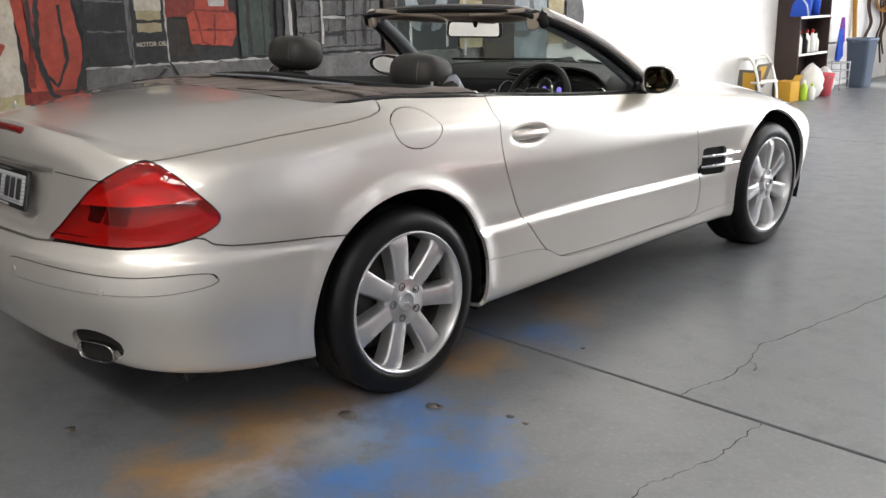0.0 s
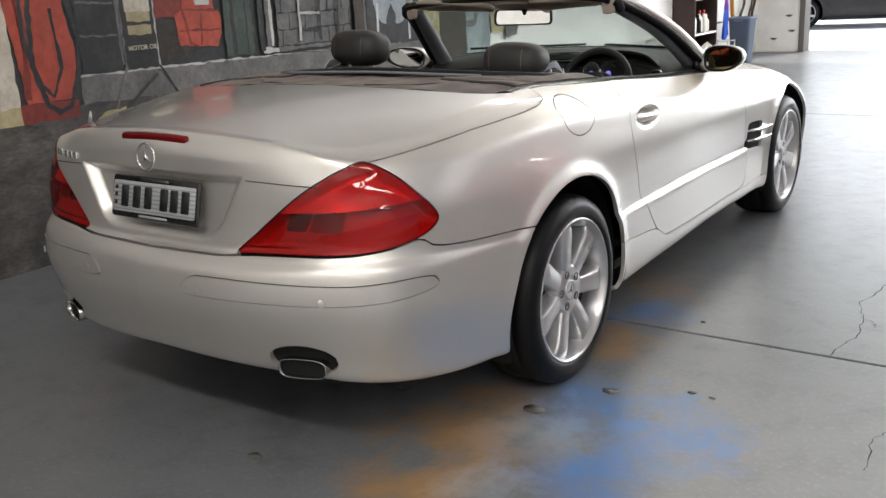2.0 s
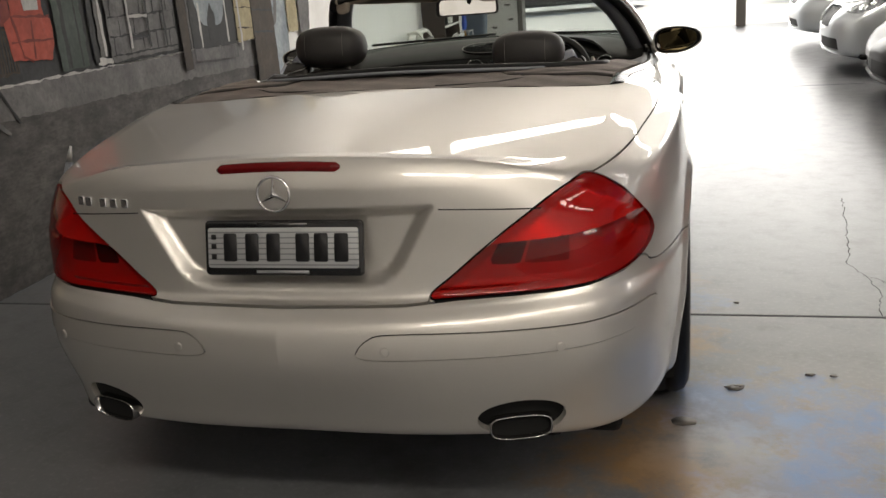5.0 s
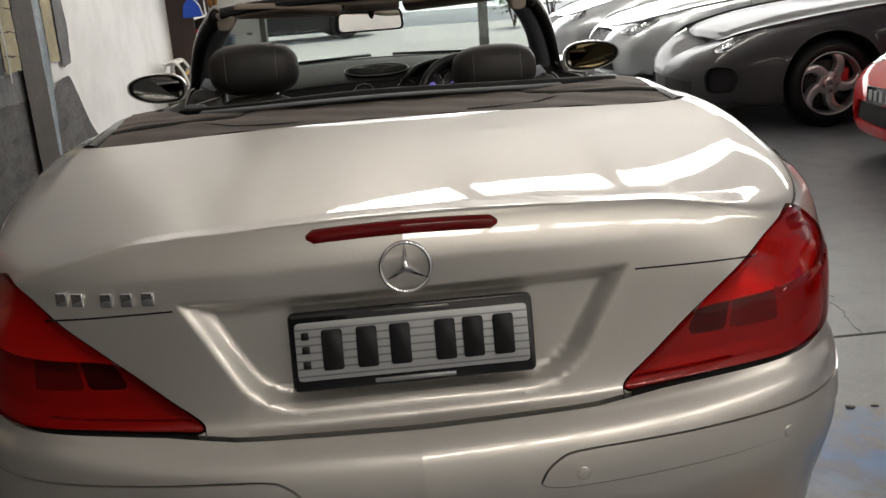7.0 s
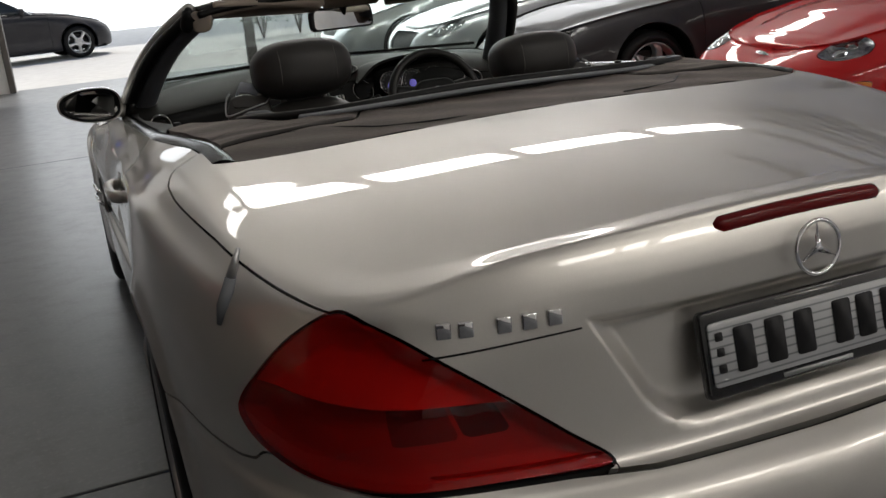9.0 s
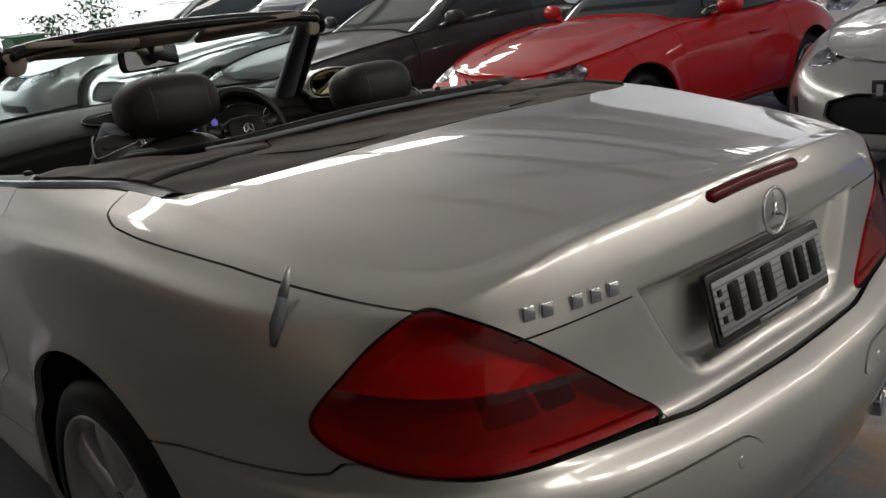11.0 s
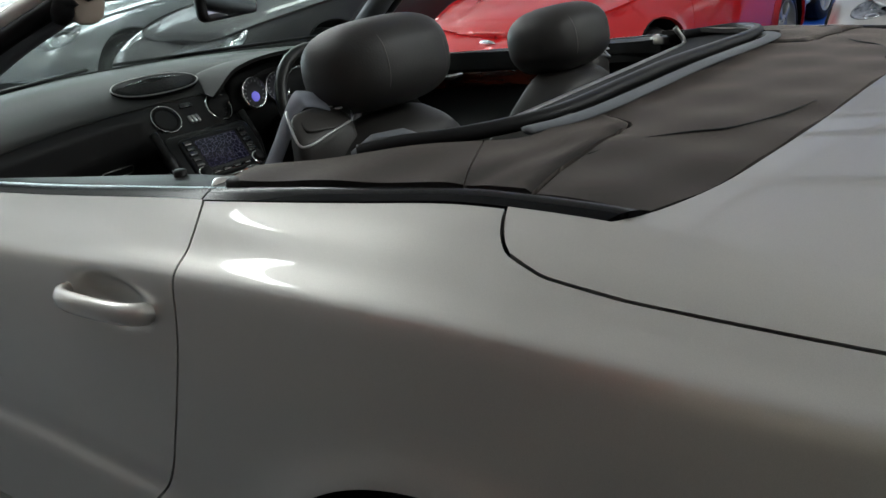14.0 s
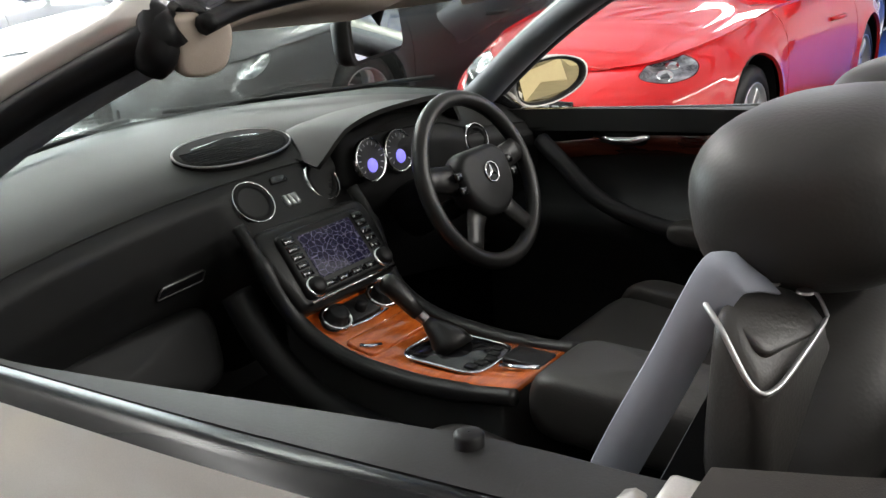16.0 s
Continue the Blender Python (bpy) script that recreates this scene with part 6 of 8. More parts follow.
badge = [tube([(.020 * math.cos(a), .020 * math.sin(a), 0) for a in np.linspace(0, 2 * math.pi, 32, endpoint=False)], .0018, 6, closed=True)]
for k in range(3):
    a = math.pi / 2 + 2 * math.pi * k / 3
    badge.append(([(.020 * math.cos(a), .020 * math.sin(a), 0), (-.004 * math.sin(a), .004 * math.cos(a), 0), (.004 * math.sin(a), -.004 * math.cos(a), 0), (0, 0, .003)], [[0, 1, 3], [0, 3, 2]]))
put("wheel_badge", *moved(joined(*badge), wm @ Matrix.Translation((0, .005, .034))), CHROME, wheel_rim, "chrome ring badge")
put("column_shroud", *tube([wm @ Vector((0, 0, -.02)), wm @ Vector((0, -.01, -.20))], [.05, .06], 14), BLACK_PLASTIC, roadster)
for s, ln in ((-1, .13), (1, .12)):
    put("column_stalk", *tube([wm @ Vector((s * .04, -.02, -.05)), wm @ Vector((s * ln, -.03, -.045))], [.006, .010], 8), BLACK_PLASTIC, roadster)

# centre stack: screen unit, climate panel, console, gear lever, armrest
SCREEN = material("map_screen", (.02, .02, .035), .15, coat=.6)
_v = node(SCREEN, "ShaderNodeTexVoronoi", Scale=80.0)
_v.feature = "DISTANCE_TO_EDGE"
link(SCREEN, node(SCREEN, "ShaderNodeTexCoord").outputs["Object"], _v.inputs["Vector"])
_r = ramp(SCREEN, _v.outputs["Distance"], [(.010, (.085, .08, .11)), (.04, (.010, .009, .022))])
link(SCREEN, _r, shader(SCREEN).inputs["Base Color"])
link(SCREEN, _r, shader(SCREEN).inputs["Emission Color"])
shader(SCREEN).inputs["Emission Strength"].default_value = .35
CX = .015
um = Matrix.Translation((CX, 1.470, .742)) @ Matrix.Rotation(math.radians(52), 4, "X")
unit = put("screen_unit", *slab(rounded_loop([(-.112, -.068), (.112, -.068), (.108, .062), (-.108, .062)], .014), .05, .006, um), BLACK_PLASTIC, roadster, "black navigation screen unit with rows of keys")
put("screen", *slab(rounded_loop([(-.068, -.040), (.068, -.040), (.068, .046), (-.068, .046)], .004), .003, .001, um @ Matrix.Translation((0, 0, .026))), SCREEN, unit, "dark street map on the screen", smooth=False)
for s in (-1, 1):
    for q in range(5):
        put("key", *slab(rounded_loop([(-.013, -.0065), (.013, -.0065), (.013, .0065), (-.013, .0065)], .002), .005, .0015, um @ Matrix.Translation((s * .090, .044 - .0165 * q, .026))), GLOSS_BLACK, unit)
for q in range(4):
    put("key", *slab(rounded_loop([(-.016, -.006), (.016, -.006), (.016, .006), (-.016, .006)], .002), .005, .0015, um @ Matrix.Translation((-.054 + .036 * q, -.054, .026))), GLOSS_BLACK, unit)
for s in (-1, 1):
    knob = put("dial_knob", *moved(lathe([(0, .017), (.014, .015), (.017, .012), (.017, .0005)], 24, "z"), um @ Matrix.Translation((s * .090, -.050, .024))), BLACK_PLASTIC, unit)
    put("knob_ring", *moved(lathe([(0, .020), (.004, .020), (.005, .017)], 24, "z"), um @ Matrix.Translation((s * .090, -.050, .024))), CHROME, knob)
put("bright_strip", *slab(rounded_loop([(-.112, -.002), (.112, -.002), (.112, .002), (-.112, .002)], .001), .004, 0, um @ Matrix.Translation((0, -.074, .022))), CHROME, unit)

# the black surround of the centre stack, with raised edges that run on along the console
GLOSSY_SKIN = plastic("stack_skin", (.016, .016, .016), .34, 420, .12)
stack = put("stack_surround", *slab(rounded_loop([(-.126, -.078), (.126, -.078), (.146, .02), (.140, .088), (-.140, .088), (-.146, .02)], [.02, .02, .05, .03, .03, .05]), .05, .012, um @ Matrix.Translation((0, -.004, -.012))), GLOSSY_SKIN, roadster, "smooth black surround of the centre stack")
for s in (-1, 1):
    put("stack_edge", *tube(spline_loop([(CX + s * .148, 1.535, .826), (CX + s * .146, 1.490, .765), (CX + s * .134, 1.452, .690), (CX + s * .124, 1.405, .640), (CX + s * .116, 1.320, .608), (CX + s * .110, 1.20, .598), (CX + s * .104, 1.10, .602), (CX + s * .098, 1.01, .614)], 8, closed=False), [.012] * 8 + [.016] * 41 + [.014] * 8, 12), GLOSSY_SKIN, stack, "raised black edge beside the console")
    put("lower_cheek", *tube(spline_loop([(CX + s * .150, 1.56, .70), (CX + s * .146, 1.49, .60), (CX + s * .135, 1.38, .52), (CX + s * .130, 1.20, .49), (CX + s * .125, 1.0, .49)], 8, closed=False), .030, 12), LOWER_DASH, stack)

# the wood-faced console runs down and back from the screen unit
side_line = [(1.462, .662), (1.40, .628), (1.32, .606), (1.22, .598), (1.12, .602), (1.025, .612)]
line = spline_loop(side_line, 6, closed=False)
half_w = np.interp(line[:, 0], [1.025, 1.15, 1.30, 1.46], [.082, .088, .095, .108])
def console_strip(lo, hi, lift, grow, thick):
    sel = [(y, z, h) for (y, z), h in zip(line, half_w) if lo <= y <= hi]
    verts = []
    for y, z, h in sel:
        verts += [(CX - h - grow, y, z + lift - thick), (CX - h - grow, y, z + lift - .004), (CX - h - grow + .004, y, z + lift), (CX + h + grow - .004, y, z + lift), (CX + h + grow, y, z + lift - .004), (CX + h + grow, y, z + lift - thick)]
    faces = [[i * 6 + k, i * 6 + k + 1, i * 6 + k + 7, i * 6 + k + 6] for i in range(len(sel) - 1) for k in range(5)]
    return verts, faces + [[0, 5, 4, 3, 2, 1], [(len(sel) - 1) * 6 + k for k in range(6)]]
console = put("console", *console_strip(1.0, 1.5, -.006, .022, .36), LOWER_DASH, roadster, "charcoal centre console")
put("wood_panel", *console_strip(1.02, 1.47, .004, .0, .012), WOOD, console, "glossy orange-brown burr wood panel")
cm = Matrix.Translation((CX, 1.412, .638)) @ Matrix.Rotation(math.radians(28), 4, "X")
panel_ob = put("climate_panel", *slab(rounded_loop([(-.055, -.022), (.055, -.022), (.055, .026), (-.055, .026)], .016), .014, .004, cm @ Matrix.Translation((0, 0, .006))), BLACK_PLASTIC, console, "black climate panel")
for x in (-.062, .062):
    k = put("climate_dial", *moved(lathe([(0, .022), (.026, .020), (.029, .016), (.028, .0005)], 28, "z"), cm @ Matrix.Translation((x, 0, .006))), BLACK_PLASTIC, panel_ob)
    put("dial_edge", *moved(lathe([(.0, .031), (.012, .031), (.014, .028), (.010, .023)], 32, "z"), cm @ Matrix.Translation((x, 0, .006))), CHROME, k)
put("fan_dial", *moved(lathe([(0, .012), (.016, .010), (.016, .0005)], 20, "z"), cm @ Matrix.Translation((0, -.002, .012))), BLACK_PLASTIC, panel_ob)
put("bright_lip", *tube([cm @ Vector((x, -.027 - .004 * math.cos(x * 25), .012)) for x in np.linspace(-.05, .05, 9)], .003, 6), CHROME, panel_ob)
put("ashtray_lid", *slab(rounded_loop([(-.085, -.032), (.085, -.032), (.09, .03), (-.09, .03)], .012), .010, .004, Matrix.Translation((CX, 1.335, .616)) @ Matrix.Rotation(math.radians(14), 4, "X")), WOOD, console, "wooden ashtray lid with a bright grip")
put("lid_grip", *tube([(CX - .082, 1.335, .622), (CX - .074, 1.318, .621), (CX - .055, 1.310, .619)], .004, 6), CHROME, console)
gate = put("gear_gate", *slab(rounded_loop([(-.060, -.085), (.060, -.085), (.062, .075), (-.062, .075)], .035), .012, .004, Matrix.Translation((CX + .005, 1.195, .606))), GLOSS_BLACK, console, "gloss black gear gate with a bright rim")
put("gate_rim", *tube([(CX + .005 + x, 1.195 + y, .609) for x, y in rounded_loop([(-.062, -.087), (.062, -.087), (.064, .077), (-.064, .077)], .036)], .003, 6, closed=True), CHROME, gate)
put("gear_gaiter", *tube([(CX + .012, 1.205, .604), (CX + .012, 1.216, .620), (CX + .010, 1.236, .636), (CX + .007, 1.256, .650)], [.040, .034, .021, .011], 16), BLACK_LEATHER, gate, "black leather gaiter")
lever = put("gear_lever", *tube([(CX + .012, 1.225, .625), (CX + .006, 1.262, .655), (CX + .000, 1.290, .675)], [.009, .010, .012], 10), STEEL, gate)
put("lever_knob", *tube([(CX + .004, 1.270, .660), (CX + .0, 1.290, .682), (CX - .006, 1.312, .704), (CX - .010, 1.326, .716), (CX - .012, 1.334, .721)], [.012, .016, .019, .019, .010], 16), BLACK_LEATHER, lever)
put("knob_cap", *slab(rounded_loop([(-.018, -.010), (.018, -.010), (.018, .010), (-.018, .010)], .008), .004, .001, Matrix.Translation((CX - .012, 1.335, .722)) @ Matrix.Rotation(math.radians(-35), 4, "X")), CHROME, lever)
for q in range(5):
    put("gate_key", *slab(rounded_loop([(-.008, -.010), (.008, -.010), (.008, .010), (-.008, .010)], .003), .006, .002, Matrix.Translation((CX - .04 + .02 * q, 1.120 + .006 * abs(q - 2), .613))), BLACK_PLASTIC, gate)
put("phone_cover", *slab(rounded_loop([(-.03, -.038), (.03, -.038), (.03, .04), (-.03, .04)], .012), .012, .005, Matrix.Translation((CX + .035, 1.065, .613))), BLACK_PLASTIC, console)
put("cover_edge", *tube([(CX + .005, 1.028, .616), (CX - .01, 1.05, .617), (CX - .018, 1.09, .616)], .005, 6), CHROME, console)
put("armrest", *pillow(rounded_loop([(-.088, -.20), (.088, -.20), (.092, .19), (-.092, .19)], .04), .11, Matrix.Translation((CX, .815, .600)), .012), LEATHER, roadster, "charcoal leather centre armrest")

# glovebox line and latch, door inner panels, knobs, pull handles
latch = put("glovebox_latch", *slab(rounded_loop([(-.055, -.014), (.055, -.014), (.052, .014), (-.052, .014)], .008), .010, .003, facing(*on_dash(-.215, 7.75))), BLACK_PLASTIC, dash_ob, "glovebox latch with a grey rim")
put("latch_rim", *tube([facing(*on_dash(-.215, 7.75)) @ Vector((x, y, .005)) for x, y in rounded_loop([(-.055, -.014), (.055, -.014), (.052, .014), (-.052, .014)], .008)], .0016, 5, closed=True), STEEL, latch)
put("glovebox", *pillow(rounded_loop([(-.27, -.075), (.25, -.08), (.27, .07), (-.27, .07)], .05), .17, Matrix.Translation((-.41, 1.650, .595)) @ Matrix.Rotation(math.radians(70), 4, "X"), .02), LOWER_DASH, roadster, "charcoal glovebox lid")
for side in (1, -1):
    rows, cols = [], 24
    ys = np.linspace(.50, 1.60, cols)
    prof = [(.668, .935), (.690, .90), (.705, .845), (.700, .79), (.690, .735), (.665, .70), (.640, .665), (.650, .62), (.70, .52), (.70, .30)]
    out = lambda y: .066 * smoothstep(.58, 1.2, y) - .03 * smoothstep(1.35, 1.6, y)
    drop = lambda y, z: -(.012 + .088 * max(0, y - .58)) * min(1, max(0, (z - .52) / .38))
    verts = [(side * (px + out(y)), y, pz + drop(y, pz)) for px, pz in prof for y in ys]
    faces = [[i * cols + k, i * cols + k + 1, (i + 1) * cols + k + 1, (i + 1) * cols + k] for i in range(len(prof) - 1) for k in range(cols - 1)]
    card = put("door_card", verts, faces, BLACK_PLASTIC, roadster, "black inner door panel")
    wy = np.linspace(.68, 1.44, 24)
    wood_rows = [(.688, .908), (.685, .904), (.697, .856), (.702, .852)]
    put("door_wood", [(side * (px - .006 + out(y)), y, z0 + drop(y, z0) - .012 * smoothstep(1.2, 1.44, y)) for px, z0 in wood_rows for y in wy],
        [[i * 24 + k, i * 24 + k + 1, (i + 1) * 24 + k + 1, (i + 1) * 24 + k] for i in range(3) for k in range(23)], DARK_WOOD, card, "dark red-brown wood strip on the door")
    put("inner_handle", *tube([(side * .735, 1.30, .836), (side * .722, 1.25, .830), (side * .720, 1.20, .834), (side * .732, 1.165, .844)], [.007, .010, .010, .007], 8), CHROME, card, "bright inner door handle")
    put("handle_cup", *slab(rounded_loop([(-.06, -.018), (.06, -.018), (.06, .018), (-.06, .018)], .016), .004, 0, Matrix.Translation((side * .740, 1.235, .838)) @ Matrix.Rotation(-side * math.radians(90), 4, "Y") @ Matrix.Rotation(-side * math.radians(90), 4, "Z")), DARK, card)
    put("door_pull", *tube(spline_loop([(side * .712, 1.43, .820), (side * .690, 1.37, .785), (side * .675, 1.26, .705), (side * .676, 1.12, .660), (side * .690, 1.0, .650)], 6, closed=False), .020, 10), BLACK_PLASTIC, card)
    put("armrest_pad", *pillow(rounded_loop([(-.17, -.035), (.17, -.035), (.17, .035), (-.17, .035)], .03), .05, Matrix.Translation((side * .672, .92, .655)) @ Matrix.Rotation(math.pi / 2, 4, "Z"), .006), LEATHER, card)
    kn = put("lock_knob", *moved(lathe([(0, .026), (.005, .025), (.009, .013)], 20, "z"), Matrix.Translation((side * .690, .655, .931))), ALLOY, card, "door lock knob in a bright collar")
    put("knob_pin", *moved(lathe([(0, .010), (.017, .011), (.019, .008), (.019, .0005)], 16, "z"), Matrix.Translation((side * .690, .655, .937))), BLACK_PLASTIC, kn)
    put_bm("door_latch", box_bm((.028, .030, .026), .006, Matrix.Translation((side * .722, .478, .956))), BLACK_PLASTIC, card)
    put("door_edge", *tube([(side * .690, .528, .938), (side * .704, .526, .950), (side * .720, .524, .952), (side * .734, .522, .946)], [.006, .011, .012, .007], 10), SILVER, card, "bare silver edge of the door frame")
    put_bm("jamb_plate", box_bm((.052, .030, .020), .005, Matrix.Translation((side * .700, .500, .950)) @ Matrix.Rotation(side * .15, 4, "Y")), SILVER, card, "silver plate of the door jamb")

# wind deflector folded down behind the seats: a rail, a net and a bright front bar
NET = plastic("deflector_net", (.020, .020, .022), .8, 900, .5)
rail = spline_loop([(-.570, .385, .975), (-.535, .335, .984), (-.48, .248, .992), (-.365, .168, 1.002), (-.18, .150, 1.012), (0, .148, 1.016), (.35, .156, 1.008), (.52, .190, 1.0), (.625, .250, .992), (.655, .32, .985), (.640, .415, .972)], 8, closed=False)
deflector = put("wind_deflector", *tube(rail, .012, 12), BLACK_PLASTIC, roadster, "black wind deflector folded behind the seats")
front_bar = np.array([(-.50 + 1.10 * q, .315 + .080 * q, .956) for q in np.linspace(0, 1, len(rail))])
put("net", [tuple(v + np.array([0, 0, -.006])) for v in rail] + [tuple(v) for v in front_bar], [[k, k + 1, len(rail) + k + 1, len(rail) + k] for k in range(len(rail) - 1)], NET, deflector, "fine black net")
put("front_bar", *tube(np.r_[front_bar, np.array([(.612, .404, .968), (.604, .416, .988), (.600, .420, .996)])], .006, 8), STEEL, deflector, "dull bright front bar")
put("rail_bead", *tube(rail[10:-6] + np.array([0, .010, .007]), .0035, 6), GREY_TRIM, deflector, "grey bead along the rail")
put("rail_hook", *joined(tube([(-.575, .392, .972), (-.545, .372, .990), (-.505, .350, .992), (-.480, .345, .984)], [.008, .014, .012, .005], 10, squash=.6), tube([(-.560, .375, .978), (-.530, .345, .976), (-.50, .30, .972)], [.010, .016, .008], 10, squash=.5)), GREY_TRIM, deflector, "folded grey end piece of the rail")
for x in (-.40, .40):
    put_bm("rail_clip", box_bm((.05, .022, .014), .005, Matrix.Translation((x, .132, 1.000))), BLACK_PLASTIC, deflector)

strip_line = spline_loop([(-.47, .155, 1.000), (-.36, .108, 1.007), (0, .100, 1.014), (.36, .108, 1.007), (.47, .155, 1.000)], 10, closed=False)
put("cover_strip", *tube(strip_line, .016, 10, squash=.35), GREY_TRIM, deflector, "grey strip behind the deflector rail")


# ---------- the other cars: one builder, with the sizes and features of each ----------
CAR_GLASS = material("car_window_glass", (.030, .036, .040), .03, coat=.0, spec=.6)
HEAD_GLASS = clear_glass("headlamp_glass", (.93, .95, .96))
HEAD_BOWL = material("headlamp_bowl", (.55, .56, .58), .28, .75)
link(HEAD_BOWL, ramp(HEAD_BOWL, noise_of(HEAD_BOWL, 14, 3, .6), [(.35, (.10, .10, .11)), (.52, (.45, .46, .48)), (.7, (.85, .86, .88))]), shader(HEAD_BOWL).inputs["Base Color"])
AMBER = material("amber_lens", (.75, .22, .02), .15, coat=1.0)
GRILLE_BLACK = plastic("grille_black", (.012, .012, .013), .6, 200, .3)


def build_car(name, label, paint, at, length=4.0, width=1.7, base=2.3, front=.8, heights=None, roof=1.24, cabin=None, slope=1.0, features=(), alloy=ALLOY, tyre=.305, rimr=.215, spokes=5, twist=0.0, caliper=None, open_top=None, crown=.05, trackin=.135, mirror_y=None, plate=None):
    """A car with its rear axle at the origin and its nose towards +y.
    heights: shoulder height at nose, nose corner, front axle, screen foot, door, rear axle, tail corner, tail.
    cabin: (screen foot y, screen top y, rear top y, rear foot y). features: (name, material, outline in (x or s, z), proud)."""
    W, yf, yr = width / 2, base + front, -(length - base - front)
    xs = [0, .38 * W, .68 * W, .86 * W, .955 * W, W, .985 * W, .985 * W, W, .95 * W, .80 * W, .45 * W, 0]
    ys = [yf, yf - .035, yf - .13, yf - .30, yf - .56, base, base * .72, base * .35, 0, yr + .42, yr + .13, yr + .02, yr]
    S, X, Y = plan_line(xs, ys)
    sy = lambda y: float(np.interp(-y, -Y, S))
    st = [0, sy(yf - .22), sy(base), sy(base * .72), sy(base * .35), sy(0), sy(yr + .2), S[-1]]
    hz = curve_through(st, heights)
    frac, ins = [0, .06, .14, .34, .52, .70, .84, .94, 1.0], [.14, .04, .012, 0, 0, .006, .026, .060, .105]
    nose = curve_through(st, [slope, slope * .6, .25, 0, 0, .05, .3, .45])
    s_values, v_values = np.r_[np.linspace(0, st[2] + .5, 110), np.linspace(st[2] + .53, S[-1], 70)], np.linspace(0, 1, 41)
    f_of, n_of = curve_through(np.linspace(0, 1, 9), frac), curve_through(np.linspace(0, 1, 9), ins)
    car = thing(name, label, "car", at, group="parked cars")
    arches = ((base, tyre + .01, tyre + .05), (0.0, tyre + .01, tyre + .05))

    def wrap(ss, vv, side):
        px, py = np.interp(ss, S, X), np.interp(ss, S, Y)
        ex, ey = np.interp(ss + .02, S, X) - np.interp(ss - .02, S, X), np.interp(ss + .02, S, Y) - np.interp(ss - .02, S, Y)
        ex, ey = np.where(ss < 1e-6, 1, np.where(ss > S[-1] - 1e-6, -1, ex)), np.where((ss < 1e-6) | (ss > S[-1] - 1e-6), 0, ey)
        ln = np.hypot(ex, ey)
        nx, ny = -ey / ln, ex / ln
        out = np.zeros((len(ss), len(vv), 5))
        for i, s0 in enumerate(ss):
            z = .17 + f_of(vv) * (hz(s0) - .17)
            n = n_of(vv) + nose(s0) * .22 * smoothstep(.45, 1.05, vv) ** 1.2
            for ay, az, r in arches:
                d = np.hypot(py[i] - ay, z - az) - r
                n = n - .014 * np.exp(-(np.maximum(d, 0) / .04) ** 2) * (px[i] > .6 * W)
            out[i] = np.c_[px[i] - nx[i] * n, py[i] - ny[i] * n, z, np.full(len(vv), s0), vv]
        out[..., 0] *= side
        return out if side > 0 else out[:, ::-1]

    sz = lambda q: np.c_[q.data[:, 3], q.data[:, 2]]
    edge = wrap(s_values, np.array([.98, 1.0]), 1)[:, 1, :3]
    middle = wrap(np.array([.004]), np.linspace(0, 1, 60), 1)[0]
    nose_y = lambda z: np.interp(z, middle[:, 2], middle[:, 1])
    for side in (1, -1):
        skin = Sheet.grid(wrap(s_values, v_values, side))
        for ay, az, r in arches:
            skin = skin.keep(np.where(np.abs(skin.data[:, 0]) > .4, np.hypot(skin.data[:, 1] - ay, skin.data[:, 2] - az) - r, .1))
        for fname, fmat, outline, proud in features:
            loop = rounded_loop(outline, .02, 5) if len(outline) < 7 else spline_loop(outline, 5)
            piece = skin.keep(inside_dist(loop, sz(skin)) - .002)
            skin = skin.keep(-inside_dist(loop, sz(skin)) - .002)
            if len(piece.tris) and fmat == HEAD_GLASS:
                bowl, depth = Sheet(piece.data.copy(), piece.tris), inside_dist(loop, sz(piece))
                bowl.data[:, :3] -= bowl.normals() * (.002 + .026 * smoothstep(0, .03, depth))[:, None]
                piece.data[:, :3] += piece.normals() * proud
                lamp = panel(fname, [piece], HEAD_GLASS, "clear glossy headlamp", .006, car)
                lamp.visible_shadow = False
                panel("lamp_bowl", [bowl], HEAD_BOWL, "", 0, lamp)
                mid, face = sz(bowl)[depth > .5 * depth.max()].mean(0), bowl.normals()
                for along, r in ((-.055, .040), (.050, .036)):
                    k = int(np.argmin(np.hypot(*(sz(bowl) - mid - np.array([along, along * .35])).T)))
                    dish = lathe([(.006, r), (.012, r), (.012, r - .004), (-.010, r * .45), (-.012, .0005)], 20, "z")
                    put("lamp_dish", *moved(dish, facing(bowl.data[k, :3], face[k])), CHROME, lamp)
            elif len(piece.tris):
                piece.data[:, :3] += piece.normals() * proud
                panel(fname, [piece], fmat, "", .03, car)
        door = rounded_loop([(sy(base * .80), .26), (sy(base * .22), .26), (sy(base * .16), .55), (sy(base * .20), 1.6), (sy(base * .80), 1.6)], .05)
        dsk = skin.keep(inside_dist(door, sz(skin)) - .003)
        skin = skin.keep(-inside_dist(door, sz(skin)) - .003)
        panel("body_side", [skin], paint, "", .02, car)
        panel("door", [dsk], paint, "", .02, car)
        put("door_handle", *tube([(side * (W - .02), base * .30, hz(st[4]) - .14), (side * (W + .012), base * .34, hz(st[4]) - .14), (side * (W - .02), base * .42, hz(st[4]) - .145)], .012, 8), paint, car)
        for ay, az, r in arches:
            arc = [(side * x, ay + (r + g) * math.cos(a), az + (r + g) * math.sin(a)) for x, g in ((W - .03, .0), (W - .06, .01), (W - .4, .01), (W - .41, -.25)) for a in np.linspace(-.35, math.pi + .35, 21)]
            put("wheel_housing", arc, [[i * 21 + k, i * 21 + k + 1, (i + 1) * 21 + k + 1, (i + 1) * 21 + k] for i in range(3) for k in range(20)], DARK, car)
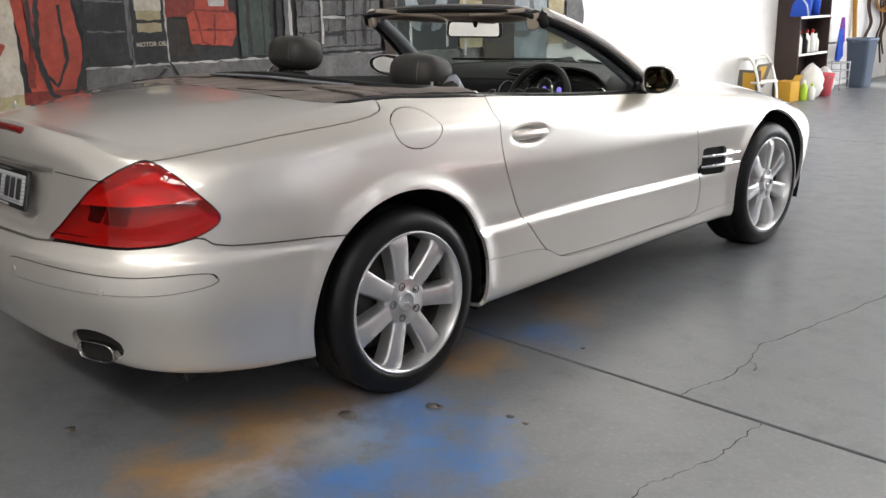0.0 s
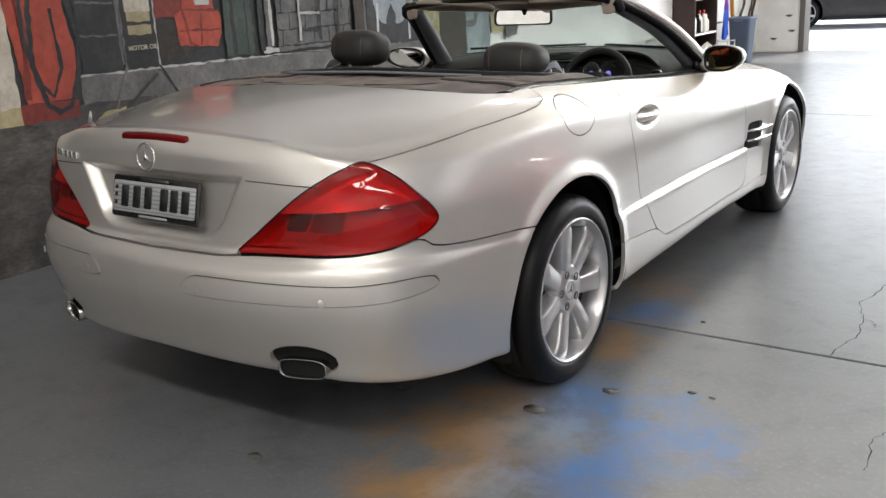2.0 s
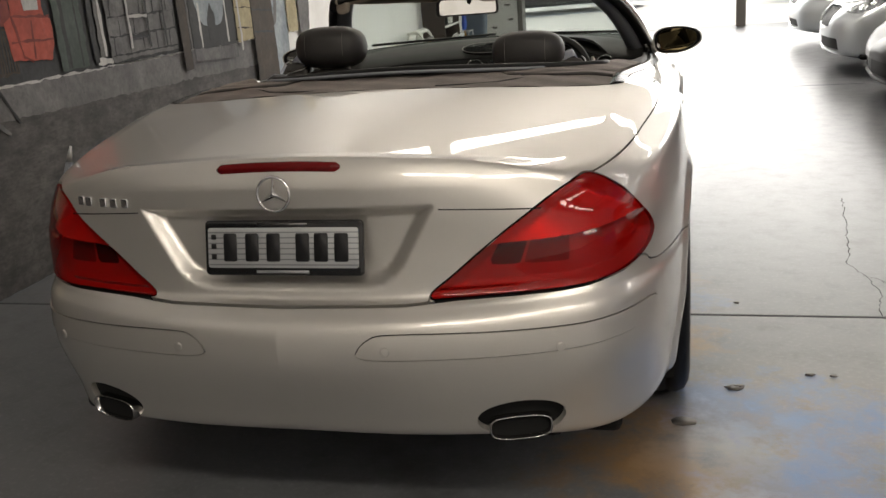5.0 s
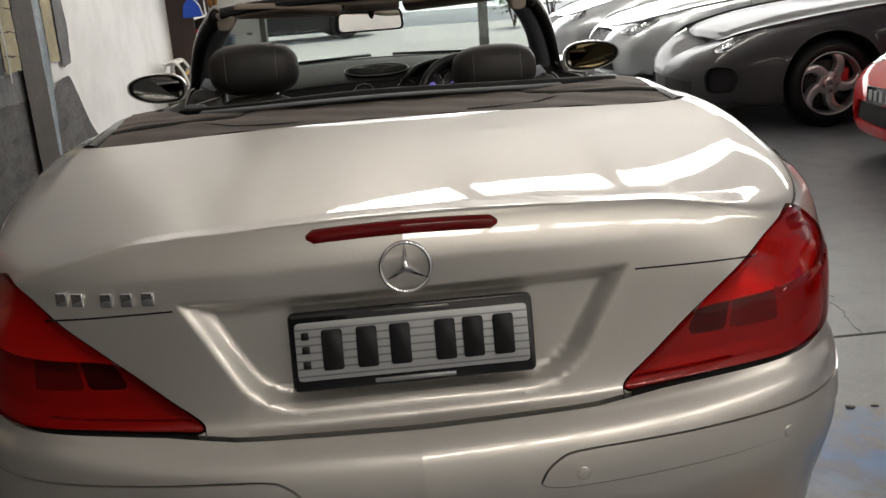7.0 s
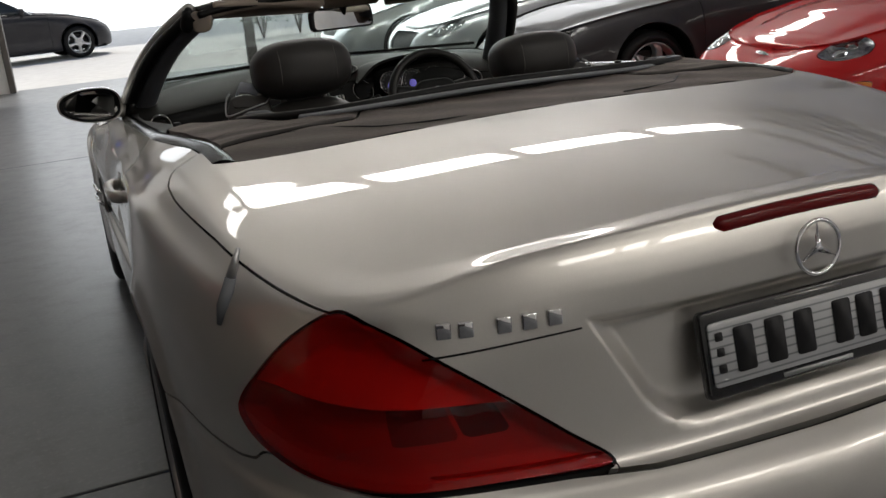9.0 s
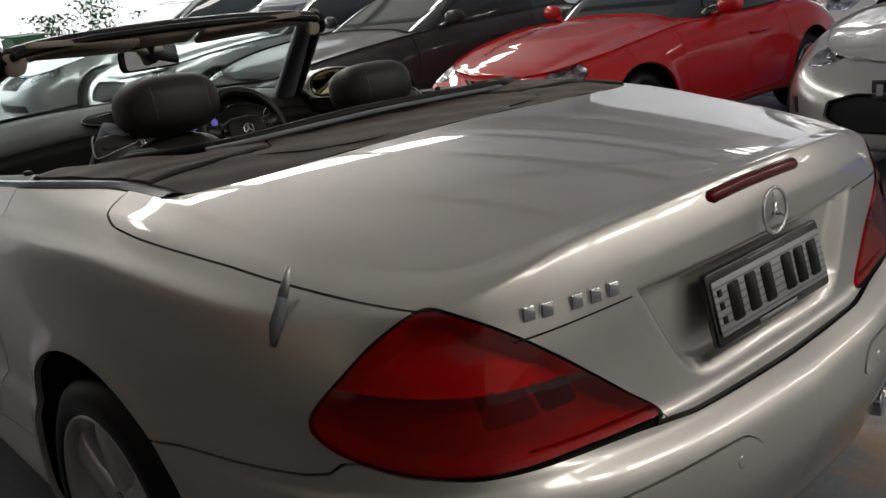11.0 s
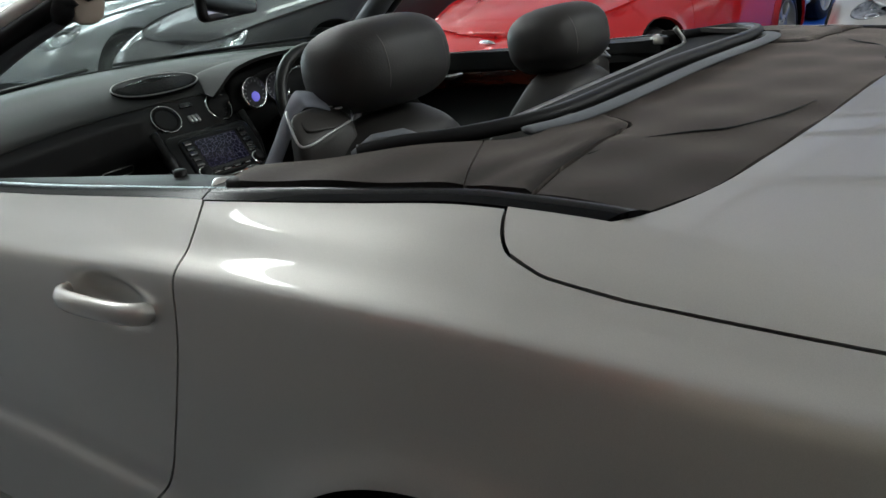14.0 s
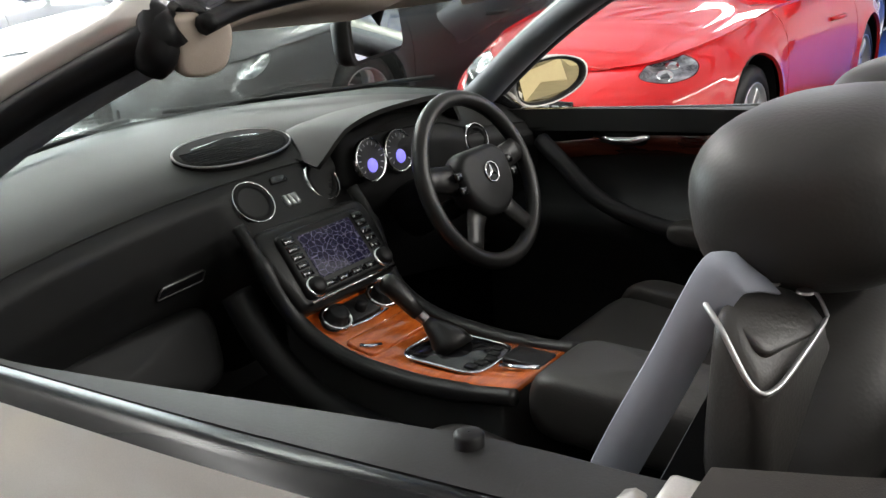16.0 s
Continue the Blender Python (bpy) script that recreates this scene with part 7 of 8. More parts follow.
    # bonnet, scuttle and boot between the shoulders
    w = np.linspace(-1, 1, 41)
    top = np.zeros((len(edge), len(w), 3))
    for i, (x, y, z) in enumerate(edge):
        rise = crown * smoothstep(yr, yr + .5, y) * smoothstep(yf - .1, yf - .9, y)
        top[i, :, 0], top[i, :, 1], top[i, :, 2] = x * w, y, z + rise * (1 - np.abs(w) ** 2.2) - .018 * rise / crown * np.exp(-((np.abs(w) - .72) / .12) ** 2)
    top = Sheet.grid(top)
    yc = cabin[0]
    bon = top.keep(top.data[:, 1] - yc - .003)
    panel("bonnet", [bon], paint, "", .015, car)
    panel("rear_deck", [top.keep(yc - .003 - top.data[:, 1])], paint, "", .015, car)
    put_bm("underbody", box_bm((width * .86, length * .88, .05), .02, Matrix.Translation((0, (yf + yr) / 2, .20))), DARK, car)
    # cabin: glass box with painted pillars and roof
    y0, y1, y2, y3 = cabin
    belt = lambda y: float(np.interp(-y, -edge[:, 1], edge[:, 2]))
    half = lambda y: float(np.interp(-y, -edge[:, 1], edge[:, 0]))
    arch = lambda y: .060 * (abs(y - (y1 + y2) / 2) / (abs(y1 - y2) / 2)) ** 2.2  # the roof bows down to the screens
    low = rounded_loop([(half(y0) - .10, y0), (half((y0 + y3) / 2) - .02, (y0 + y3) / 2 + .1), (half(y3) - .12, y3), (-half(y3) + .12, y3), (-half((y0 + y3) / 2) + .02, (y0 + y3) / 2 + .1), (-half(y0) + .10, y0)], [.18, .4, .2, .2, .4, .18], 8)
    hw = W * .64
    high = rounded_loop([(hw - .05, y1), (hw, (y1 + y2) / 2), (hw - .06, y2), (-hw + .06, y2), (-hw, (y1 + y2) / 2), (-hw + .05, y1)], [.14, .3, .14, .14, .3, .14], 8)
    rows = 13
    cab = np.zeros((len(low) + 1, rows, 5))
    for i in range(len(low) + 1):
        a, b = low[i % len(low)], high[i % len(low)]
        for k in range(rows):
            t = k / (rows - 1)
            zb = belt(a[1]) + crown * .6 * (1 - min(1, abs(a[0]) / max(half(a[1]), .1)) ** 2) - .02
            p = a * (1 - t) + b * t
            out = 1 + .055 * math.sin(math.pi * t)
            cab[i, k] = (p[0] * out, p[1], zb + (roof - .03 - arch(b[1]) - zb) * (t ** .93), i, t)
    cab = Sheet.grid(cab[::-1])
    d = cab.data
    f = d[:, 4]
    front_w = np.minimum(np.minimum(d[:, 1] - (y1 + (y0 - y1) * (1 - f) * .62 - .02), f - .03), .93 - f)
    screen = cab.keep(np.minimum(front_w, hw * (1.42 - .42 * f) - .085 * (1) - np.abs(d[:, 0])))
    panel("windscreen", [screen], CAR_GLASS, "", 0, car)
    rest = cab.keep(-np.minimum(front_w, hw * (1.42 - .42 * f) - .085 - np.abs(d[:, 0])) - .002)
    d, f = rest.data, rest.data[:, 4]
    pillar = y1 + (y0 - y1) * (1 - f)
    side_w = np.minimum(np.minimum(pillar - .10 - d[:, 1], d[:, 1] - (y2 + (y3 - y2) * (1 - f) * .8 + .10)), np.minimum(f - .08, .90 - f))
    side_w = np.minimum(side_w, np.abs(d[:, 0]) - hw * .72)
    for side in (1, -1):
        panel("side_window", [rest.keep(np.minimum(side_w, d[:, 0] * side))], CAR_GLASS, "", 0, car)
    back = rest.keep(-side_w - .002)
    d, f = back.data, back.data[:, 4]
    rear_w = np.minimum(np.minimum(y2 + (y3 - y2) * (1 - f) * .55 - d[:, 1], f - .12), np.minimum(.92 - f, hw * .95 - np.abs(d[:, 0])))
    panel("rear_window", [back.keep(rear_w)], CAR_GLASS, "", 0, car)
    panel("cabin_frame", [back.keep(-rear_w - .002)], open_top or paint, "", .01, car)
    cap, c0 = [], high.mean(0)
    for r, dz in ((1.0, -.03), (.97, -.012), (.8, .0), (.45, .008), (.05, .01)):
        cap.append([(c0[0] + (x - c0[0]) * r, c0[1] + (y - c0[1]) * r, roof + dz - arch(c0[1] + (y - c0[1]) * r)) for x, y in high])
    put("roof", [v for ring in cap for v in ring], [[i * len(high) + k, i * len(high) + (k + 1) % len(high), (i + 1) * len(high) + (k + 1) % len(high), (i + 1) * len(high) + k] for i in range(4) for k in range(len(high))], open_top or paint, car)
    if plate:
        pz, py = plate
        pm = Matrix.Translation((0, float(nose_y(pz)) + .012, pz)) @ Matrix.Rotation(math.radians(90), 4, "X") @ Matrix.Rotation(math.pi, 4, "Y")
        board = put("number_plate", *slab(rounded_loop([(-.19, -.052), (.19, -.052), (.19, .052), (-.19, .052)], .01), .010, .003, pm), GLOSS_BLACK, car, "black number plate with pale characters")
        for k in range(6):
            x = -.145 + .055 * k + (.02 if k > 2 else 0)
            put("plate_bar", *slab([(x - .017, -.03), (x + .017, -.03), (x + .017, .03), (x - .017, .03)], .003, 0, pm @ Matrix.Translation((0, 0, .0065))), PLATE_WHITE, board, smooth=False)
        bm_at = Matrix.Translation((0, float(nose_y(py)) + .006, py)) @ Matrix.Rotation(math.radians(60), 4, "X")
        put("nose_badge", *slab([(.060 * math.cos(a), .036 * math.sin(a)) for a in np.linspace(0, 2 * math.pi, 24, endpoint=False)], .008, .003, bm_at), CHROME, car, "plain chrome oval badge")
    my = mirror_y or y0 - .28
    for side in (1, -1):
        shell = put("door_mirror", *round_block(.095, .055, .060, Matrix.Translation((side * (half(my) + .10), my, belt(my) + .085)) @ Matrix.Rotation(side * -.2, 4, "Z"), 2.3, 10, 20), paint, car)
        put("mirror_foot", *tube([(side * (half(my) - .03), my + .02, belt(my) + .01), (side * (half(my) + .06), my, belt(my) + .06)], .022, 8), paint, shell)
    parts = wheel_parts(tyre, rimr, .21, spokes, alloy, twist, (.066, .074) if twist else (.045, .060), caliper)
    for side in (1, -1):
        fit_wheel(car, parts, side * (W - trackin), 0, tyre, side)
        fit_wheel(car, parts, side * (W - trackin), base, tyre, side)
    return car


def facing_west(x_front_axle, y_centre, base, turn=0.0):
    """Pose of a car whose nose looks towards -x, its front axle at that x."""
    return Matrix.Translation((x_front_axle, y_centre, 0)) @ Matrix.Rotation(math.radians(90 + turn), 4, "Z") @ Matrix.Translation((0, -base, 0))


RED_PAINT = car_paint("red_paint", (.56, .006, .008), .0, .45, 0.0)
shader(RED_PAINT).inputs["Specular IOR Level"].default_value = .15
GREY_PAINT = car_paint("charcoal_paint", (.042, .040, .043), .15, .45)
shader(GREY_PAINT).inputs["Specular IOR Level"].default_value = .1
shader(GREY_PAINT).inputs["Coat Weight"].default_value = .3
SILVER_BLUE = car_paint("pale_silver_paint", (.50, .53, .55), .7, .28)
SILVER_WARM = car_paint("warm_silver_paint", (.52, .51, .49), .7, .28)
WHITE_PAINT = car_paint("white_paint", (.72, .72, .72), .0, .3)
RED_CALIPER = material("red_caliper", (.5, .01, .01), .35)
BLACK_TOP = plastic("black_hardtop", (.012, .012, .013), .5)

build_car("sports_coupe", "charcoal grey sports coupe with red brake calipers, parked nose out", GREY_PAINT, facing_west(3.30, 5.12, 2.35), 4.43, 1.83, 2.35, .98,
          [.60, .68, .80, .86, .90, .93, .80, .70], 1.30, (1.72, .98, .05, -.85), 1.25,
          [("headlamp", HEAD_GLASS, [(.60, .60), (.72, .575), (.85, .63), (.98, .73), (1.00, .77), (.90, .755), (.72, .70)], .006),
           ("side_intake", GRILLE_BLACK, [(.66, .30), (.76, .29), (.85, .31), (.89, .39), (.86, .46), (.76, .48), (.66, .46), (.63, .38)], -.03),
           ("centre_intake", GRILLE_BLACK, [(-.1, .24), (.48, .24), (.50, .36), (-.1, .36)], -.02)],
          tyre=.322, rimr=.228, spokes=5, twist=.45, caliper=RED_CALIPER, crown=.035, alloy=ALLOY)
build_car("red_roadster", "glossy red roadster with a black hardtop, parked nose out", RED_PAINT, facing_west(3.64, 2.70, 2.265), 3.95, 1.68, 2.265, .82,
          [.60, .66, .755, .83, .84, .85, .76, .70], 1.215, (1.52, 1.02, .28, -.20), .9,
          [("headlamp", HEAD_GLASS, [(.50, .60), (.66, .575), (.84, .60), (.93, .65), (.90, .69), (.76, .70), (.60, .66)], .005),
           ("mouth", GRILLE_BLACK, [(-.1, .27), (.46, .28), (.36, .40), (-.1, .40)], -.02),
           ("indicator", AMBER, [(.72, .43), (.86, .43), (.86, .465), (.74, .465)], .003)],
          tyre=.295, rimr=.205, spokes=5, open_top=BLACK_TOP, crown=.06, plate=(.45, .575))
build_car("silver_roadster", "silver roadster with a smiling black grille, parked nose out", SILVER_WARM, facing_west(4.27, .20, 2.33), 4.0, 1.79, 2.33, .80,
          [.62, .68, .79, .84, .85, .88, .78, .70], 1.24, (1.5, 1.0, .25, -.25), .9,
          [("headlamp", HEAD_GLASS, [(.57, .64), (.70, .615), (.84, .63), (.90, .69), (.82, .73), (.66, .72), (.58, .69)], .005),
           ("indicator", AMBER, [(.84, .66), (.905, .67), (.90, .71), (.85, .70)], .006),
           ("mouth", GRILLE_BLACK, [(-.2, .29), (.30, .29), (.46, .36), (.44, .45), (.28, .50), (-.2, .50)], -.03),
           ("fog_lamp", GRILLE_BLACK, [(.66, .36), (.76, .36), (.78, .45), (.68, .46)], -.015)],
          tyre=.305, rimr=.215, open_top=BLACK_TOP, plate=(.52, .60))
build_car("silver_convertible", "pale silver two-seat convertible with a slatted grille, parked nose out", SILVER_BLUE, facing_west(3.08, 7.20, 2.43), 4.08, 1.78, 2.43, .84,
          [.64, .70, .80, .87, .89, .90, .80, .76], 1.27, (1.62, 1.05, .25, -.35), .6,
          [("headlamp", HEAD_GLASS, [(.56, .60), (.76, .59), (.96, .66), (1.02, .72), (.90, .745), (.70, .71), (.58, .66)], .005),
           ("grille", GRILLE_BLACK, [(-.1, .45), (.28, .45), (.33, .62), (-.1, .62)], -.02),
           ("lower_intake", GRILLE_BLACK, [(-.1, .24), (.52, .24), (.50, .35), (-.1, .35)], -.02)],
          tyre=.315, rimr=.222, spokes=7)
build_car("silver_saloon", "pale silver saloon with four oval headlamps, parked nose out", SILVER_BLUE, facing_west(3.05, 9.75, 2.75), 4.65, 1.80, 2.75, .85,
          [.62, .68, .82, .93, .95, .95, .88, .80], 1.40, (1.95, 1.25, -.10, -.75), .7,
          [("headlamp", HEAD_GLASS, [(.42, .60), (.56, .58), (.66, .62), (.68, .70), (.56, .73), (.44, .69)], .006),
           ("outer_headlamp", HEAD_GLASS, [(.72, .60), (.86, .60), (.96, .66), (.94, .73), (.80, .73), (.72, .68)], .006),
           ("grille", GRILLE_BLACK, [(-.1, .50), (.26, .50), (.30, .68), (-.1, .68)], -.01),
           ("lower_intake", GRILLE_BLACK, [(-.1, .24), (.45, .24), (.42, .33), (-.1, .33)], -.02)],
          tyre=.318, rimr=.215, spokes=7)
build_car("white_coupe", "white coupe parked on the blue floor behind the red roadster", WHITE_PAINT, facing_west(8.6, 3.25, 2.66), 4.5, 1.78, 2.66, .80,
          [.64, .70, .83, .92, .94, .96, .88, .82], 1.38, (1.9, 1.2, -.05, -.75), .6,
          [("headlamp", HEAD_GLASS, [(.56, .60), (.76, .59), (.95, .66), (1.0, .70), (.86, .73), (.62, .70), (.56, .66)], .005),
           ("grille", GRILLE_BLACK, [(.05, .52), (.30, .52), (.30, .66), (.05, .66)], -.01)],
          tyre=.318, rimr=.225, spokes=5)
build_car("white_hatchback", "white coupe with dark windows beyond the parked row", WHITE_PAINT, facing_west(7.4, 8.4, 2.6), 4.4, 1.76, 2.6, .82,
          [.64, .70, .83, .92, .94, .96, .88, .82], 1.40, (1.9, 1.2, -.10, -.8), .6, [("headlamp", HEAD_GLASS, [(.56, .60), (.76, .59), (.95, .66), (1.0, .70), (.86, .73), (.62, .70), (.56, .66)], .005)], tyre=.318, rimr=.225)
build_car("street_car", "dark grey car parked on the sunlit forecourt outside", GREY_PAINT, Matrix.Translation((-3.2, 19.0, -.02)) @ Matrix.Rotation(math.radians(-78), 4, "Z"), 4.4, 1.76, 2.6, .82,
          [.64, .70, .83, .92, .94, .96, .88, .82], 1.42, (1.9, 1.2, -.10, -.8), .6, [], tyre=.318, rimr=.225)


# ---------- things along the white wall by the door ----------
BROWN_BOARD = plastic("dark_brown_board", (.050, .034, .030), .6, 60, .15)
OFF_WHITE = plastic("off_white_plastic", (.72, .70, .66), .5, 200, .1)
CAP_RED, CLOTH_BLUE, CLOTH_PURPLE = plastic("red_plastic", (.50, .03, .025), .4), plastic("blue_plastic", (.02, .085, .50), .45), plastic("purple_cloth", (.20, .05, .34), .8)
BIN_GREY, YELLOW_CARD, GREEN_PLASTIC = plastic("blue_grey_plastic", (.13, .165, .22), .5, 300, .1), plastic("yellow_card", (.52, .29, .035), .7), plastic("lime_plastic", (.35, .52, .04), .4)
PINK_PLASTIC, HOSE_ORANGE, HOSE_DARK = plastic("pink_red_plastic", (.62, .10, .12), .45), plastic("orange_hose", (.42, .20, .03), .5), plastic("brown_hose", (.060, .035, .022), .6)
CLEAR_CRATE = plastic("grey_wire", (.42, .42, .42), .4)

shelf = thing("shelf_unit", "tall dark brown open shelf unit against the white wall", "shelf")
S_X0, S_X1, S_Y0, S_Y1 = -2.315, -2.02, 9.02, 9.86
for y0 in (S_Y0, S_Y1 - .024):
    block("side_panel", (S_X0, y0, 0), (S_X1, y0 + .024, 2.0), BROWN_BOARD, parent=shelf)
block("back_panel", (S_X0, S_Y0 + .026, .02), (S_X0 + .012, S_Y1 - .026, 2.0), BROWN_BOARD, parent=shelf)
for z0 in (.03, .50, .94, 1.40, 1.94):
    board = block("shelf_board", (S_X0 + .014, S_Y0 + .026, z0), (S_X1 - .004, S_Y1 - .026, z0 + .022), BROWN_BOARD, parent=shelf)
    block("edge_strip", (S_X1 - .003, S_Y0 + .026, z0 - .002), (S_X1 + .002, S_Y1 - .026, z0 + .026), OFF_WHITE, parent=board)


block("side_tray", (-2.20, S_Y1 + .001, .600), (-2.04, S_Y1 + .28, .618), BROWN_BOARD, parent=shelf)


def bottle(x, y, z, h, r, body, cap, label, spray=False):
    ob = thing("spray_bottle" if spray else "bottle", label, "bottle", Matrix.Translation((x, y, z)), "workshop bottles")
    put("bottle_body", *lathe([(0, .0005), (0, r * .9), (h * .03, r), (h * .62, r), (h * .76, r * .55), (h * .82, r * .36), (h * .86, r * .36)], 20, "z"), body, ob)
    if spray:
        put_bm("trigger_head", box_bm((.03, .075, .04), .010, Matrix.Translation((0, -.012, h * .90))), cap, ob)
        put("trigger", *tube([(0, -.030, h * .88), (0, -.035, h * .78)], [.006, .004], 6), cap, ob)
    else:
        put("cap", *lathe([(h * .84, r * .45), (h * .98, r * .42), (h, r * .34), (h, .0005)], 16, "z"), cap, ob)
    return ob


for k, (y, h, cap) in enumerate(((9.10, .24, OFF_WHITE), (9.20, .27, CAP_RED), (9.31, .23, DARK), (9.41, .28, CAP_RED), (9.52, .28, CAP_RED), (9.66, .22, OFF_WHITE))):
    bottle(-2.085 - .02 * (k % 2), y, .525, h, .042, OFF_WHITE if k != 2 else DARK, cap, "white bottle with a %s cap on the shelf" % ("red" if cap is CAP_RED else "pale" if cap is OFF_WHITE else "black"))
for k, y in enumerate((9.94, 10.06)):
    bottle(-2.12, y,   .6185, .30 + .03 * k, .045, OFF_WHITE, (CLOTH_BLUE, CAP_RED)[k], "white spray bottle on the shelf's side tray", True)
for k, (y, w) in enumerate(((9.14, .10), (9.34, .12), (9.58, .12))):
    tub = thing("tub", "blue plastic tub on the upper shelf", "container", Matrix.Translation((-2.12, y, .965)), "blue tubs")
    put("tub_body", *lathe([(0, .0005), (0, w * .55), (.20, w * .68), (.21, w * .72), (.20, w * .66), (.01, w * .5)], 24, "z"), CLOTH_BLUE, tub)
    put("tub_rim", *moved(tube([(w * .71 * math.cos(a), w * .71 * math.sin(a), 0) for a in np.linspace(0, 2 * math.pi, 24, endpoint=False)], .006, 6, closed=True), Matrix.Translation((0, 0, .205))), OFF_WHITE if k == 1 else CLOTH_BLUE, tub)
pan = thing("dustpan", "bright blue dustpan hung on the shelf side", "dustpan", Matrix.Translation((-2.02, 8.97, .965)))
pan_blade = [(-.11, 0), (.13, .01), (.10, .14), (.02, .23), (-.02, .23), (-.09, .14)]
put("blade", *slab(rounded_loop(pan_blade, .03), .030, .006, Matrix.Rotation(math.radians(86), 4, "X")), CLOTH_BLUE, pan)
put("grip", *tube([(0, .0, .21), (.0, -.01, .36)], [.018, .014], 8), CLOTH_BLUE, pan)
put("white_lip", *tube([(.125, -.022, .01), (.10, -.022, .13), (.03, -.022, .22)], .007, 6), OFF_WHITE, pan)


def cloth(x, y, z0, z1, w, mat, label):
    """A rag hanging in folds."""
    n, rows = 22, 12
    verts = [(x + .018 * math.sin(9 * math.pi * k / n + r * .25) * (.4 + r / rows), y + (k / n - .5) * w * (.45 + .55 * math.sin(1.2 * r / rows + .3)), z1 - (z1 - z0) * r / (rows - 1) - .03 * math.sin(5 * k / n) * r / rows) for r in range(rows) for k in range(n)]
    me = put("rag", verts, [[r * n + k, r * n + k + 1, (r + 1) * n + k + 1, (r + 1) * n + k] for r in range(rows - 1) for k in range(n - 1)], mat)
    return tagged(me, label, "cloth")


cloth(-2.03, 10.22, .40, .78, .20, CLOTH_BLUE, "blue rag hanging beside the shelf")
cloth(-2.05, 10.30, .58, .92, .16, CLOTH_PURPLE, "purple rag hanging over the blue one")
rack = thing("wire_rack", "low grey wire rack on the floor beside the bin", "rack", Matrix.Translation((-2.08, 10.28, 0)))
for x, y in ((-.12, -.14), (.12, -.14), (.12, .14), (-.12, .14)):
    put("rack_post", *tube([(x, y, 0), (x, y, .36)], .008, 6), CLEAR_CRATE, rack)
for z0 in (.03, .14, .25, .35):
    put("rack_hoop", *tube([(x, y, z0) for x, y in rounded_loop([(-.12, -.14), (.12, -.14), (.12, .14), (-.12, .14)], .02)], .005, 6, closed=True), CLEAR_CRATE, rack)

waste_bin = thing("waste_bin", "blue-grey plastic waste bin standing on the floor", "bin", Matrix.Translation((-1.98, 10.80, 0)))
ring = lambda w, d, z, r=.05: [(x, y, z) for x, y in rounded_loop([(-w, -d), (w, -d), (w, d), (-w, d)], r, 5)]
loops = [ring(.112, .125, .0), ring(.120, .133, .01), ring(.152, .165, .60), ring(.164, .178, .605), ring(.164, .178, .64), ring(.148, .160, .64), ring(.116, .130, .03)]
n = len(loops[0])
put("bin_body", [v for l in loops for v in l], [[i * n + k, i * n + (k + 1) % n, (i + 1) * n + (k + 1) % n, (i + 1) * n + k] for i in range(len(loops) - 1) for k in range(n)] + [[(len(loops) - 1) * n + k for k in range(n)], list(range(n))[::-1]], BIN_GREY, waste_bin)
for s in (-1, 1):
    put("bin_grip", *tube([(-.05, s * .180, .60), (-.04, s * .194, .59), (.04, s * .194, .59), (.05, s * .180, .60)], .008, 6), BIN_GREY, waste_bin)

bucket = thing("bucket", "pinkish red plastic bucket on the floor by the shelf", "bucket", Matrix.Translation((-1.90, 9.50, 0)))
put("bucket_body", *lathe([(0, .0005), (0, .10), (.26, .135), (.275, .142), (.275, .132), (.02, .095)], 28, "z"), PINK_PLASTIC, bucket)
put("bucket_handle", *tube([(.138 * math.cos(a), .138 * math.sin(a) * .3 - .10, .26 - .05 * math.sin(a)) for a in np.linspace(0, math.pi, 14)], .004, 6), CLEAR_CRATE, bucket)


def sack(x, y, r, h, mat, label, seed):
    rnd = random.Random(seed)
    n, rows = 20, 12
    verts = []
    for i in range(rows):
        q = i / (rows - 1)
        rr = r * (math.sin(math.pi * min(1, q * .92 + .10)) ** .6)
        for k in range(n):
            a = 2 * math.pi * k / n
            verts.append((x + rr * (1 + rnd.uniform(-.10, .10)) * math.cos(a), y + rr * (1 + rnd.uniform(-.10, .10)) * math.sin(a), max(0, h * q * (1 + rnd.uniform(-.03, .03)))))
    ob = put("plastic_bag", verts, [[i * n + k, i * n + (k + 1) % n, (i + 1) * n + (k + 1) % n, (i + 1) * n + k] for i in range(rows - 1) for k in range(n)] + [list(range(n))[::-1], [(rows - 1) * n + k for k in range(n)]], mat)
    return tagged(ob, label, "bag")


sack(-1.92, 9.22, .15, .42, OFF_WHITE, "crumpled white plastic bag on the floor by the shelf", 3)
sack(-2.00, 9.76, .13, .34, OFF_WHITE, "small white plastic bag beside the red bucket", 5)
carton = thing("carton", "small open yellow-brown cardboard carton on the floor", "box", Matrix.Translation((-1.98, 8.72, 0)))
put_bm("carton_body", box_bm((.20, .24, .24), .006, Matrix.Translation((0, 0, .12))), YELLOW_CARD, carton)
put_bm("carton_flap", box_bm((.004, .23, .10), .001, Matrix.Translation((.115, 0, .27)) @ Matrix.Rotation(.5, 4, "Y")), YELLOW_CARD, carton)
bottle(-1.86, 8.90, 0, .24, .045, GREEN_PLASTIC, OFF_WHITE, "lime green bottle on the floor beside the carton")
bottle(-1.80, 8.99, 0, .20, .040, OFF_WHITE, GREEN_PLASTIC, "white bottle with a green cap on the floor")

